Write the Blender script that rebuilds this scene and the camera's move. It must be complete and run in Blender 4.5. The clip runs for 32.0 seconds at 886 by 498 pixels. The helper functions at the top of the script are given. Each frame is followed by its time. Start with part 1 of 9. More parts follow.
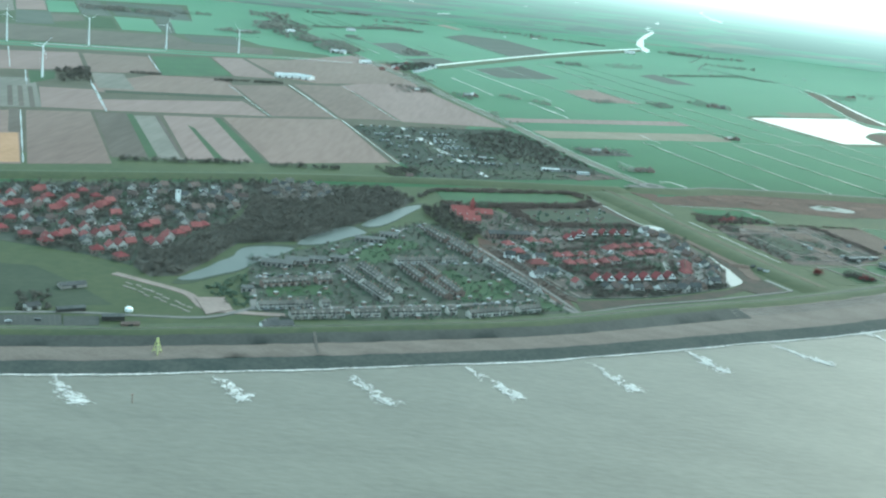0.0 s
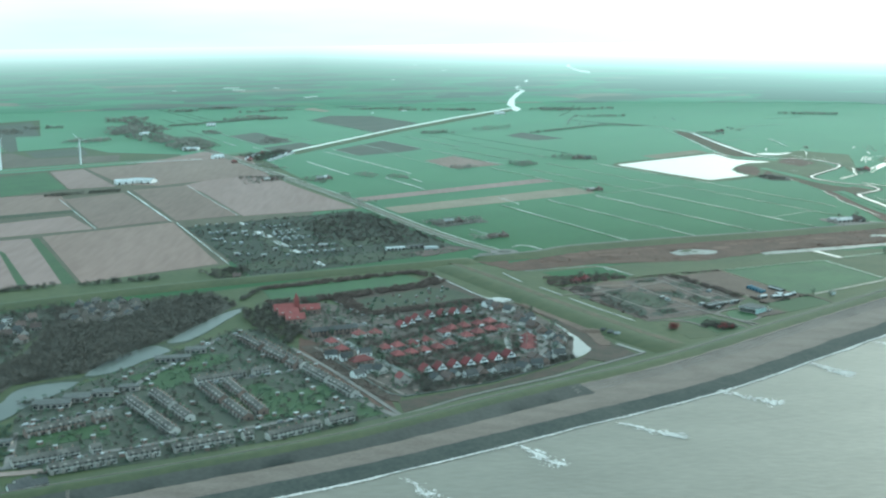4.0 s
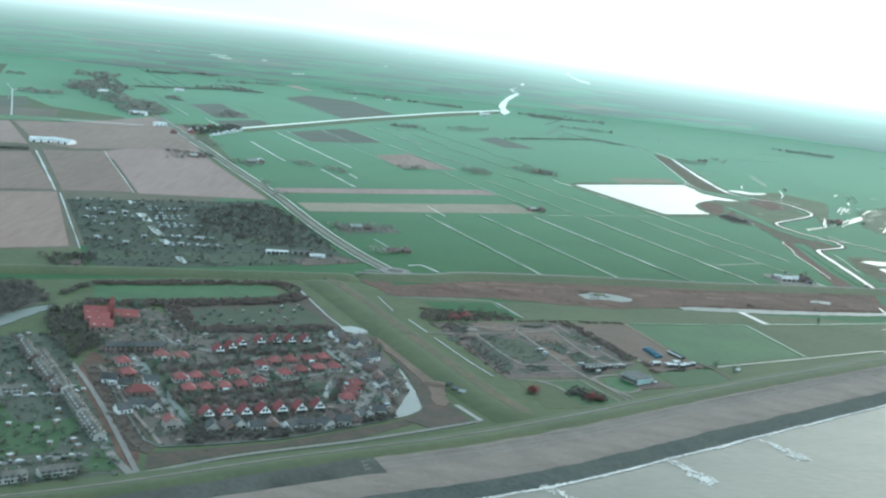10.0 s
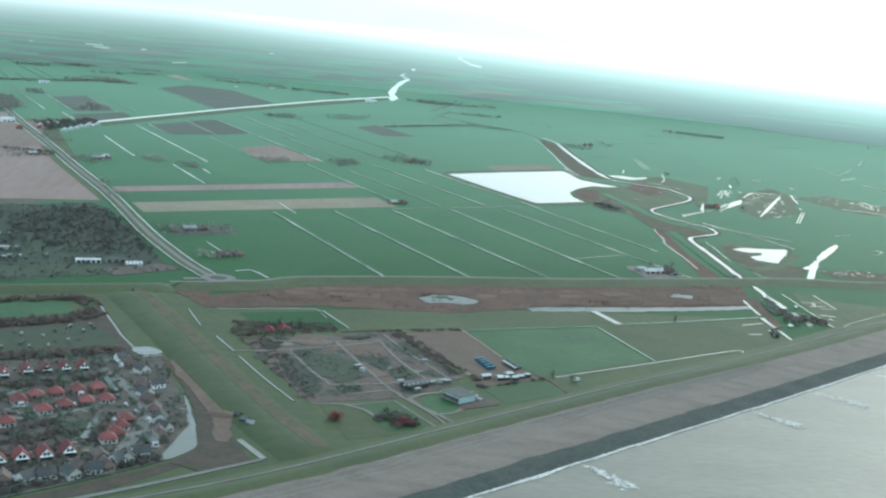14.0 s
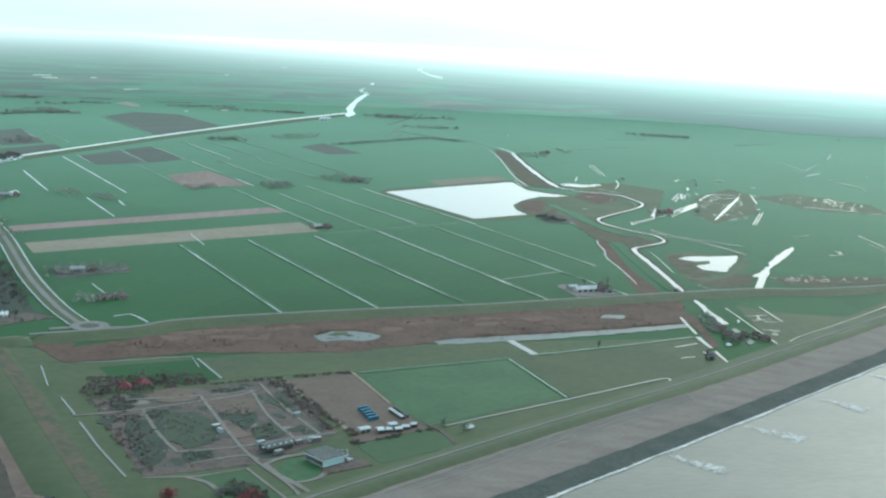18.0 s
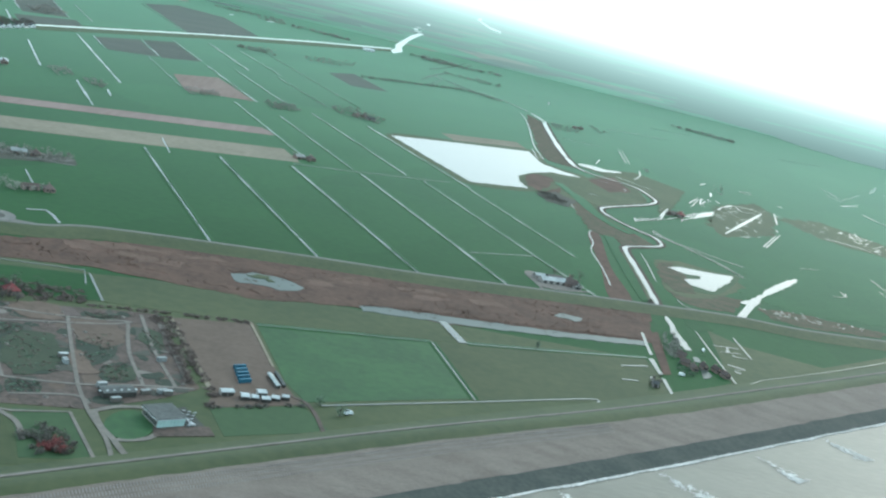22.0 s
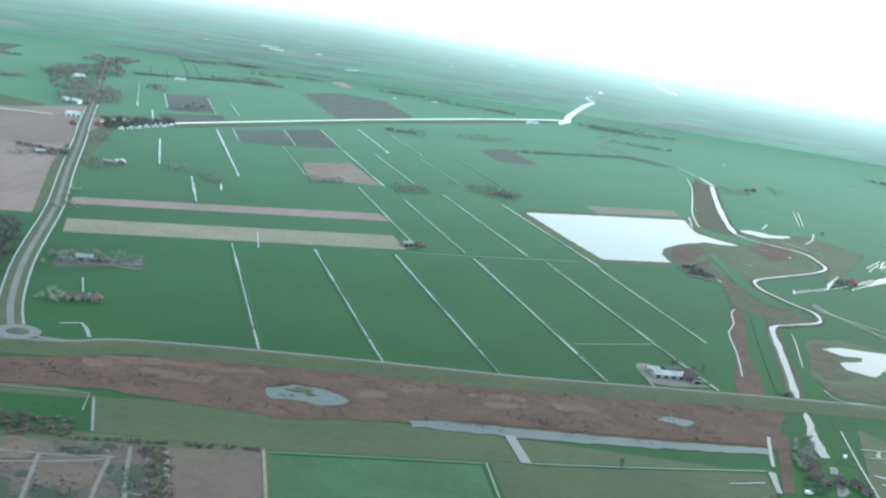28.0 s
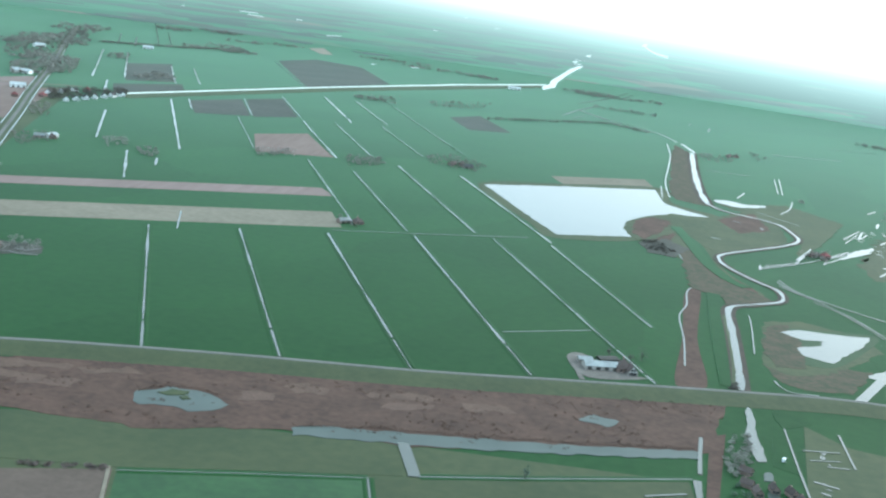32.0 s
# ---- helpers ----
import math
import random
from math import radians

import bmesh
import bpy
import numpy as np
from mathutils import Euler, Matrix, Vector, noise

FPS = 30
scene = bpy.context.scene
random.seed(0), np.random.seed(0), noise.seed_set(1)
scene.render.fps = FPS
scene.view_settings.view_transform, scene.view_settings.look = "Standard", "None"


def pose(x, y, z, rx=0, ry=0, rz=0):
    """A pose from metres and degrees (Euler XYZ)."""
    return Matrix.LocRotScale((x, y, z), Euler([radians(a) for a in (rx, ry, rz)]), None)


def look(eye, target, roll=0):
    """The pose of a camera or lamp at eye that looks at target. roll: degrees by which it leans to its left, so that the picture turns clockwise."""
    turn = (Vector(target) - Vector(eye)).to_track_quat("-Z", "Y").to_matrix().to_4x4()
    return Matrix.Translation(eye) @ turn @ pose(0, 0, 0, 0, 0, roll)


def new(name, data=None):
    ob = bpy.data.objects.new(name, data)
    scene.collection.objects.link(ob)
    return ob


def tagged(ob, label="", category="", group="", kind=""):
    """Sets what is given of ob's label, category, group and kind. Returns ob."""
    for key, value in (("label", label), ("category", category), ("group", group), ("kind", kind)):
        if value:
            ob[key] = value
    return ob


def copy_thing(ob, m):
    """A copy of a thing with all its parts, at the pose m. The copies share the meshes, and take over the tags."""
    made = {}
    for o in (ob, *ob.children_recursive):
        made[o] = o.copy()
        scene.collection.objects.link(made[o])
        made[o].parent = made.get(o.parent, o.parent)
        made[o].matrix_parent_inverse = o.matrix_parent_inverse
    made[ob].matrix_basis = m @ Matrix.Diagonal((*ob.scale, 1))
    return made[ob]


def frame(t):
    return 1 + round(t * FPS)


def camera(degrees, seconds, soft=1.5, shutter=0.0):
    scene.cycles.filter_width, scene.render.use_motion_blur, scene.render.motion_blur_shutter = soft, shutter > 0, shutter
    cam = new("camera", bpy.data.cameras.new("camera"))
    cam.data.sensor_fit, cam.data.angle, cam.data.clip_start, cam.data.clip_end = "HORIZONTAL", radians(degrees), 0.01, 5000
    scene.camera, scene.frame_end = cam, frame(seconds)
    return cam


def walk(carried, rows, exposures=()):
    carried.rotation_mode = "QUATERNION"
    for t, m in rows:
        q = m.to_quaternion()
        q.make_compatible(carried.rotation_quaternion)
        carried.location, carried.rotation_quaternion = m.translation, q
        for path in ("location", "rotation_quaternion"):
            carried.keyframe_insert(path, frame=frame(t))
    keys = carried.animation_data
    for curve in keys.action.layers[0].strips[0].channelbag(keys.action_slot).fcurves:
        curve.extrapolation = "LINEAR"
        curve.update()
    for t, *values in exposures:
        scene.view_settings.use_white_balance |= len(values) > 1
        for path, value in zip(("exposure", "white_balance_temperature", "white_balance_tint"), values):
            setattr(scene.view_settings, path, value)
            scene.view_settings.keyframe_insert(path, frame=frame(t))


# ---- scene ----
# ---------------------------------------------------------------- camera
# seconds, eye x y z, heading (left of +y), pitch, roll
FLIGHT = [
    (0, 0.00, -0.00, 245.51, 2.104, -13.927, 6.168),
    (0.5, 9.64, 13.26, 245.01, 2.702, -12.431, 4.386),
    (1, 19.26, 26.52, 244.54, 3.115, -12.130, 2.896),
    (1.5, 28.89, 39.78, 244.09, 3.200, -10.359, 1.991),
    (2, 38.56, 53.09, 243.63, 3.056, -9.995, 0.615),
    (2.5, 48.36, 66.43, 243.08, 2.437, -8.979, -1.334),
    (3, 58.31, 79.69, 242.43, 1.579, -7.932, -2.649),
    (3.5, 68.47, 92.82, 241.62, 0.483, -8.011, -2.920),
    (4, 78.76, 105.78, 240.83, -1.887, -10.140, -0.552),
    (4.5, 89.15, 118.57, 240.25, -4.467, -11.666, 1.031),
    (6.5, 130.84, 166.32, 242.39, -5.980, -12.230, 6.083),
    (7, 141.46, 178.21, 242.59, -6.146, -12.395, 7.349),
    (7.5, 152.08, 190.18, 242.84, -6.717, -13.108, 8.665),
    (8, 162.65, 202.36, 243.26, -6.961, -13.831, 9.792),
    (8.5, 173.19, 214.77, 243.88, -5.741, -12.719, 8.873),
    (9, 183.72, 227.30, 244.61, -4.525, -12.064, 8.043),
    (9.5, 194.24, 239.81, 245.38, -2.798, -11.117, 7.027),
    (10, 204.72, 252.18, 246.09, -1.591, -10.529, 6.351),
    (10.5, 215.10, 264.39, 246.79, -1.138, -9.995, 5.159),
    (11, 225.39, 276.41, 247.43, -1.487, -10.274, 5.589),
    (11.5, 235.64, 288.27, 248.00, -2.235, -9.994, 4.722),
    (12, 245.94, 300.03, 248.52, -2.078, -9.050, 4.011),
    (12.5, 256.29, 311.76, 249.00, -2.546, -8.626, 3.529),
    (13, 266.64, 323.52, 249.37, -3.612, -9.487, 4.748),
    (13.5, 277.04, 335.36, 249.72, -4.648, -10.330, 5.112),
    (14, 287.53, 347.30, 250.09, -5.743, -10.793, 5.520),
    (14.5, 298.13, 359.37, 250.42, -6.503, -11.392, 5.561),
    (16.5, 344.86, 410.90, 249.51, -5.508, -11.278, 3.502),
    (17, 356.17, 423.41, 249.33, -5.663, -10.917, 3.347),
    (17.5, 367.38, 435.83, 249.19, -5.614, -11.522, 2.333),
    (18, 378.45, 448.08, 249.10, -6.078, -10.183, 2.575),
    (18.5, 389.35, 460.10, 249.00, -6.390, -9.805, 4.641),
    (19, 400.04, 471.85, 248.90, -6.874, -10.780, 7.243),
    (19.5, 410.52, 483.33, 248.84, -7.691, -12.026, 9.658),
    (20, 420.77, 494.58, 248.86, -8.565, -12.643, 12.325),
    (20.5, 430.74, 505.73, 249.07, -9.183, -13.050, 14.428),
    (21, 440.61, 516.91, 249.59, -8.294, -12.596, 14.912),
    (21.5, 450.48, 528.07, 250.34, -6.500, -12.423, 14.179),
    (22, 460.30, 539.19, 251.31, -4.418, -12.759, 13.615),
    (22.5, 469.99, 550.15, 252.22, -2.413, -12.718, 13.537),
    (23, 479.44, 561.03, 253.07, -0.759, -12.567, 13.639),
    (23.5, 488.67, 571.88, 253.81, -0.054, -12.657, 13.882),
    (24, 497.75, 582.86, 254.55, 0.489, -13.098, 13.823),
    (24.5, 506.63, 594.05, 255.34, 1.115, -13.658, 13.334),
    (25, 515.35, 605.41, 256.09, 1.612, -13.421, 12.735),
    (25.5, 523.86, 616.90, 256.80, 1.994, -12.957, 13.124),
    (26, 532.17, 628.49, 257.49, 2.553, -13.410, 12.515),
    (26.5, 540.31, 640.10, 258.11, 4.423, -11.860, 9.997),
    (28.5, 570.11, 686.49, 258.74, 6.774, -11.227, 8.335),
    (29, 577.64, 698.13, 259.12, 6.768, -11.457, 7.924),
    (29.5, 585.11, 709.84, 259.78, 6.550, -12.200, 8.535),
    (30, 592.50, 721.51, 260.55, 6.121, -13.108, 9.501),
    (30.5, 599.85, 733.15, 261.34, 5.683, -12.780, 8.578),
    (31, 607.15, 744.74, 262.14, 6.211, -11.927, 7.954),
    (31.5, 614.42, 756.27, 262.83, 6.774, -11.959, 7.584),
    (32, 621.67, 767.79, 263.46, 6.713, -12.928, 7.826),
]


def aim(x, y, z, yaw, pitch, roll):
    yw, pt = radians(yaw), radians(pitch)
    way = Vector((-math.sin(yw) * math.cos(pt), math.cos(yw) * math.cos(pt), math.sin(pt)))
    eye = Vector((x, y, z))
    return look(eye, eye + way, roll)


cam = camera(41.05, 32.0, soft=2.35)
walk(cam, [(r[0], aim(*r[1:])) for r in FLIGHT],
     exposures=[(0.0, 0.63, 5560, -12), (2.0, 0.50, 5560, -11), (3.0, 0.38, 5540, -14), (4.0, 0.41, 5570, -12), (7.0, 0.41, 5640, -5), (10.0, 0.45, 5660, -3), (13.0, 0.31, 5690, -1), (17.0, 0.30, 5700, -3), (19.0, 0.26, 5720, -2), (22.0, 0.40, 5720, -2), (25.0, 0.57, 5700, -1), (32.0, 0.61, 5600, 0)])

# ---------------------------------------------------------------- light
SUN_AZ, SUN_EL = radians(38), radians(30)      # clockwise from +y, above the horizon
world = bpy.data.worlds.new("hazy_sky")
scene.world = world
world.use_nodes = True
wn = world.node_tree.nodes
wl = world.node_tree.links
wn.clear()
sky = wn.new("ShaderNodeTexSky")
sky.sky_type = "NISHITA"
sky.sun_disc = False
sky.sun_elevation = SUN_EL
sky.sun_rotation = SUN_AZ
sky.air_density, sky.dust_density, sky.ozone_density = 1.0, 4.0, 2.0
clear_sky = wn.new("ShaderNodeBackground")
clear_sky.inputs["Strength"].default_value = 0.07
wl.new(sky.outputs[0], clear_sky.inputs["Color"])
# thin high cloud over the whole sky, in soft streaks
where = wn.new("ShaderNodeTexCoord")
flat = wn.new("ShaderNodeMapping")
flat.inputs["Scale"].default_value = (1.0, 1.0, 7.0)
streaks = wn.new("ShaderNodeTexNoise")
streaks.inputs["Scale"].default_value, streaks.inputs["Detail"].default_value = 2.2, 5
veil = wn.new("ShaderNodeMix")
veil.data_type = "RGBA"
veil.inputs["A"].default_value, veil.inputs["B"].default_value = (0.38, 0.62, 0.70, 1), (0.97, 1.0, 1.0, 1)
cloud = wn.new("ShaderNodeBackground")
cloud.inputs["Strength"].default_value = 1.12
wl.new(where.outputs["Generated"], flat.inputs["Vector"])
wl.new(flat.outputs[0], streaks.inputs["Vector"])
wl.new(streaks.outputs[0], veil.inputs["Factor"])
wl.new(veil.outputs["Result"], cloud.inputs["Color"])
both = wn.new("ShaderNodeAddShader")
wo = wn.new("ShaderNodeOutputWorld")
wl.new(clear_sky.outputs[0], both.inputs[0])
wl.new(cloud.outputs[0], both.inputs[1])
wl.new(both.outputs[0], wo.inputs["Surface"])

sun = new("sun", bpy.data.lights.new("sun", "SUN"))
sun.data.energy, sun.data.angle, sun.data.color = 0.92, radians(12), (1.0, 0.95, 0.88)
sun_way = Vector((math.sin(SUN_AZ) * math.cos(SUN_EL), math.cos(SUN_AZ) * math.cos(SUN_EL), math.sin(SUN_EL)))
sun.matrix_world = look(sun_way * 1000, (0, 0, 0))

# ---------------------------------------------------------------- materials
def material(name, low, high, size=6.0, rough=0.8, metal=0.0, big=60.0, amount=0.5, bump=0.0, spec=0.25, own=0.0, stretch=None, sheen=0.0):
    """Two colours mixed by a grain of that size (metres) and by larger stains; own: how far each object's shade varies."""
    m = bpy.data.materials.new(name)
    m.use_nodes = True
    n, l = m.node_tree.nodes, m.node_tree.links
    b = n["Principled BSDF"]
    geo = n.new("ShaderNodeNewGeometry")
    where = geo.outputs["Position"]
    if stretch:
        mp = n.new("ShaderNodeMapping")
        mp.inputs["Rotation"].default_value = (0, 0, radians(stretch[0]))
        mp.inputs["Scale"].default_value = (1, stretch[1], 1)
        l.new(where, mp.inputs["Vector"])
        where = mp.outputs[0]
    fine, wide = n.new("ShaderNodeTexNoise"), n.new("ShaderNodeTexNoise")
    fine.inputs["Scale"].default_value, fine.inputs["Detail"].default_value = 1 / size, 4
    wide.inputs["Scale"].default_value, wide.inputs["Detail"].default_value = 1 / big, 3
    for t in (fine, wide):
        l.new(where, t.inputs["Vector"])
    add = n.new("ShaderNodeMath")
    add.operation = "ADD"
    l.new(fine.outputs[0], add.inputs[0])
    l.new(wide.outputs[0], add.inputs[1])
    ramp = n.new("ShaderNodeMapRange")
    ramp.inputs["From Min"].default_value, ramp.inputs["From Max"].default_value = 1 - 0.5 * amount, 1 + 0.5 * amount
    l.new(add.outputs[0], ramp.inputs["Value"])
    mix = n.new("ShaderNodeMix")
    mix.data_type = "RGBA"
    mix.inputs["A"].default_value, mix.inputs["B"].default_value = (*low, 1), (*high, 1)
    l.new(ramp.outputs[0], mix.inputs["Factor"])
    tone = mix.outputs["Result"]
    if own:
        info, hsv, mul = n.new("ShaderNodeObjectInfo"), n.new("ShaderNodeHueSaturation"), n.new("ShaderNodeMapRange")
        mul.inputs["To Min"].default_value, mul.inputs["To Max"].default_value = 1 - own, 1 + own
        l.new(info.outputs["Random"], mul.inputs["Value"])
        l.new(mul.outputs[0], hsv.inputs["Value"])
        l.new(tone, hsv.inputs["Color"])
        tone = hsv.outputs[0]
    l.new(tone, b.inputs["Base Color"])
    b.inputs["Roughness"].default_value, b.inputs["Metallic"].default_value = rough, metal
    b.inputs["Specular IOR Level"].default_value = spec
    # sheen stands in for haze: it lightens land viewed at a grazing angle
    b.inputs["Sheen Weight"].default_value, b.inputs["Sheen Roughness"].default_value = sheen, 0.17
    b.inputs["Sheen Tint"].default_value = (0.60, 0.95, 0.75, 1)
    if bump:
        bp = n.new("ShaderNodeBump")
        bp.inputs["Strength"].default_value, bp.inputs["Distance"].default_value = 1.0, bump
        l.new(fine.outputs[0], bp.inputs["Height"])
        l.new(bp.outputs[0], b.inputs["Normal"])
    return m


GRASS = material("meadow_grass", (0.0125, 0.0435, 0.0125), (0.0215, 0.0635, 0.0180), 9, 0.8, big=90, amount=0.8, own=0.10, spec=0.12, sheen=0.64)
GRASS_PALE = material("rough_grass", (0.035, 0.050, 0.020), (0.055, 0.066, 0.028), 8, 0.8, big=70, own=0.08, sheen=0.08)
GRASS_DYKE = material("dyke_grass", (0.038, 0.051, 0.023), (0.058, 0.069, 0.031), 5, 0.8, big=50, own=0.05, sheen=0.06)
LAWN = material("bright_lawn", (0.021, 0.054, 0.020), (0.033, 0.080, 0.027), 6, 0.75, big=40, sheen=0.06)
SOIL = material("ploughed_soil", (0.124, 0.083, 0.070), (0.166, 0.116, 0.100), 7, 0.9, big=120, own=0.12, stretch=(30, 0.12), sheen=0.12)
SOIL_BROWN = material("dark_brown_soil", (0.070, 0.054, 0.044), (0.100, 0.079, 0.066), 7, 0.9, big=60, own=0.08, stretch=(20, 0.1), sheen=0.12)
SOIL_DARK = material("dark_soil", (0.042, 0.042, 0.036), (0.066, 0.062, 0.054), 8, 0.9, big=80, own=0.12, sheen=0.16)
STUBBLE_GREY = material("grey_stubble", (0.112, 0.104, 0.088), (0.158, 0.146, 0.126), 7, 0.9, big=60, own=0.1, stretch=(20, 0.12), sheen=0.06)
SOIL_EDGE = material("brown_field_margin", (0.052, 0.052, 0.034), (0.086, 0.076, 0.054), 5, 0.9, big=40, amount=0.7, sheen=0.06)
STUBBLE = material("pale_stubble", (0.140, 0.122, 0.090), (0.198, 0.172, 0.130), 7, 0.9, big=60, own=0.1, sheen=0.04)
REED = material("brown_reed_bed", (0.050, 0.029, 0.021), (0.090, 0.052, 0.038), 5, 0.9, big=26, amount=0.55, sheen=0.06)
MUD = material("bare_mud", (0.046, 0.036, 0.030), (0.102, 0.074, 0.063), 3, 0.85, big=12, amount=0.6)
SAND = material("pale_sand_track", (0.112, 0.099, 0.087), (0.160, 0.143, 0.127), 4, 0.9, big=25)
GRASS_DARK = material("dark_rough_green", (0.027, 0.038, 0.022), (0.046, 0.056, 0.034), 6, 0.85, big=30, amount=0.7)
BANK_MAROON = material("dark_maroon_brown_bank", (0.034, 0.036, 0.026), (0.068, 0.047, 0.038), 4, 0.9, big=12, amount=0.6)
BANK_BROWN = material("brown_bank_grass", (0.038, 0.048, 0.025), (0.084, 0.062, 0.042), 4, 0.9, big=14, amount=0.5)
PAVING = material("pale_pinkish_paving", (0.165, 0.128, 0.112), (0.225, 0.178, 0.158), 3, 0.85, big=14)
SAND_PALE = material("pale_rutted_gravel", (0.155, 0.135, 0.120), (0.215, 0.190, 0.170), 3, 0.9, big=20)
CAMP_SCRUB = material("dark_green_scrub", (0.020, 0.031, 0.022), (0.044, 0.050, 0.037), 4, 0.9, big=22, amount=0.7)
BARE_BANK = material("bare_reddish_earth", (0.080, 0.058, 0.045), (0.125, 0.090, 0.071), 4, 0.9, big=18, amount=0.6)
GRASS_MID = material("grazed_grass", (0.025, 0.050, 0.020), (0.040, 0.072, 0.029), 7, 0.8, big=50, amount=0.8)
ROAD = material("grey_road", (0.105, 0.100, 0.093), (0.150, 0.143, 0.132), 3, 0.8, big=40)
CONCRETE = material("pale_concrete_road", (0.15, 0.15, 0.138), (0.205, 0.205, 0.19), 3, 0.85, big=30)
SCRUB = material("bare_scrub", (0.046, 0.048, 0.040), (0.078, 0.075, 0.062), 3, 0.95, big=30, amount=0.7)
WATER = material("ditch_water", (0.075, 0.075, 0.058), (0.090, 0.090, 0.070), 20, 0.12, spec=0.29)
POOL = material("turbid_pool_water", (0.060, 0.072, 0.062), (0.078, 0.090, 0.078), 20, 0.30, spec=0.08)
SEA = material("turbid_sea", (0.117, 0.111, 0.088), (0.150, 0.143, 0.114), 9, 0.5, big=80, bump=0.28, spec=0.22, stretch=(-32, 2.2))
FOAM = material("sea_foam", (0.42, 0.41, 0.385), (0.66, 0.635, 0.605), 2, 0.9, big=15)
BASALT_WET = material("wet_algae_stone", (0.032, 0.041, 0.037), (0.060, 0.064, 0.056), 3, 0.9, big=25, bump=0.2, spec=0.2)
BASALT = material("grey_block_revetment", (0.110, 0.089, 0.075), (0.158, 0.132, 0.113), 2.5, 0.85, big=30, bump=0.25, stretch=(-32, 3))
ASPHALT = material("dark_asphalt_slope", (0.034, 0.036, 0.032), (0.052, 0.054, 0.048), 3, 0.8, big=40)
SOIL_PINK = material("pale_pinkish_soil", (0.160, 0.114, 0.101), (0.203, 0.149, 0.134), 7, 0.9, big=120, own=0.06, stretch=(20, 0.1), sheen=0.04)
ORANGE = material("orange_stubble", (0.26, 0.155, 0.085), (0.33, 0.20, 0.12), 6, 0.9, big=60)
ROOF_RED = material("red_clay_tiles", (0.140, 0.044, 0.043), (0.205, 0.072, 0.068), 1.2, 0.75, big=8, own=0.22)
ROOF_DEEP = material("deep_red_tiles", (0.120, 0.030, 0.032), (0.170, 0.046, 0.046), 1.2, 0.75, big=8, own=0.18)
ROOF_BRIGHT = material("bright_red_tiles", (0.182, 0.054, 0.052), (0.246, 0.080, 0.074), 1.2, 0.75, big=8)
ROOF_EARTH = material("grey_brown_tiles", (0.078, 0.074, 0.066), (0.125, 0.118, 0.105), 1.2, 0.8, big=8, own=0.25)
ROOF_GREY = material("grey_concrete_tiles", (0.046, 0.048, 0.048), (0.080, 0.080, 0.078), 1.2, 0.8, big=8, own=0.22)
ROOF_BROWN = material("brown_tiles", (0.080, 0.060, 0.053), (0.120, 0.090, 0.080), 1.2, 0.8, big=8, own=0.22)
SHEET = material("white_roof_sheet", (0.31, 0.335, 0.335), (0.46, 0.49, 0.49), 2, 0.6, big=9, own=0.06)
BRICK = material("brown_brick_wall", (0.19, 0.135, 0.115), (0.27, 0.20, 0.17), 0.8, 0.85, big=5, own=0.2)
BRICK_PALE = material("pale_brick_wall", (0.25, 0.225, 0.20), (0.34, 0.31, 0.285), 0.8, 0.85, big=5, own=0.15)
WALL_LIGHT = material("light_rendered_wall", (0.38, 0.36, 0.33), (0.52, 0.50, 0.46), 0.8, 0.8, big=5, own=0.2)
RENDER_WHITE = material("white_painted_wall", (0.72, 0.72, 0.70), (0.80, 0.80, 0.78), 0.8, 0.7, big=4)
WOOD_DARK = material("dark_timber", (0.045, 0.042, 0.038), (0.075, 0.070, 0.062), 0.8, 0.8, big=5)
PANE = material("dark_window_glass", (0.03, 0.035, 0.04), (0.04, 0.045, 0.05), 2, 0.08, spec=0.8)
STEEL_WHITE = material("white_painted_steel", (0.74, 0.76, 0.76), (0.80, 0.82, 0.82), 2, 0.4, big=10)
SHEET_DULL = material("weathered_pale_sheet", (0.20, 0.215, 0.21), (0.30, 0.315, 0.31), 2, 0.6, big=9, own=0.25)
BLUE = material("blue_painted_steel", (0.020, 0.080, 0.125), (0.035, 0.115, 0.165), 1, 0.5, big=5, own=0.12)
TEAL_PANEL = material("pale_teal_cladding", (0.40, 0.54, 0.51), (0.48, 0.62, 0.58), 1.5, 0.5, big=6)
ROOF_FELT = material("grey_roofing_felt", (0.062, 0.066, 0.064), (0.092, 0.097, 0.093), 2, 0.85, big=8)
# lighter copy of the bare twigs: distance haze put into their colour
TWIGS_HAZED = material("hazed_bare_twigs", (0.18, 0.175, 0.15), (0.28, 0.27, 0.235), 2, 0.95, big=14, amount=0.8, own=0.15)
TWIGS = material("bare_twigs", (0.066, 0.062, 0.052), (0.116, 0.108, 0.092), 2, 0.95, big=14, amount=0.8, own=0.15)
LEAVES = material("evergreen_leaves", (0.066, 0.096, 0.066), (0.112, 0.150, 0.104), 1.5, 0.9, big=12, amount=0.8, own=0.15)
RUSSET = material("russet_foliage", (0.135, 0.042, 0.042), (0.215, 0.072, 0.066), 1.5, 0.9, big=8, own=0.12)
DARK_SHRUB = material("dark_green_shrub", (0.030, 0.050, 0.034), (0.058, 0.082, 0.056), 1.5, 0.9, big=10, amount=0.8, own=0.15)
BARK = material("grey_bark", (0.060, 0.052, 0.045), (0.090, 0.080, 0.070), 0.5, 0.9, big=4)
YELLOW = material("faded_yellow_paint", (0.38, 0.40, 0.16), (0.48, 0.49, 0.24), 0.8, 0.6, big=4)
RUBBER = material("black_tyre_rubber", (0.02, 0.02, 0.02), (0.03, 0.03, 0.03), 0.2, 0.8)
CAR_PAINT = material("car_paint", (0.27, 0.28, 0.285), (0.33, 0.34, 0.34), 3, 0.35, big=5, own=0.75)


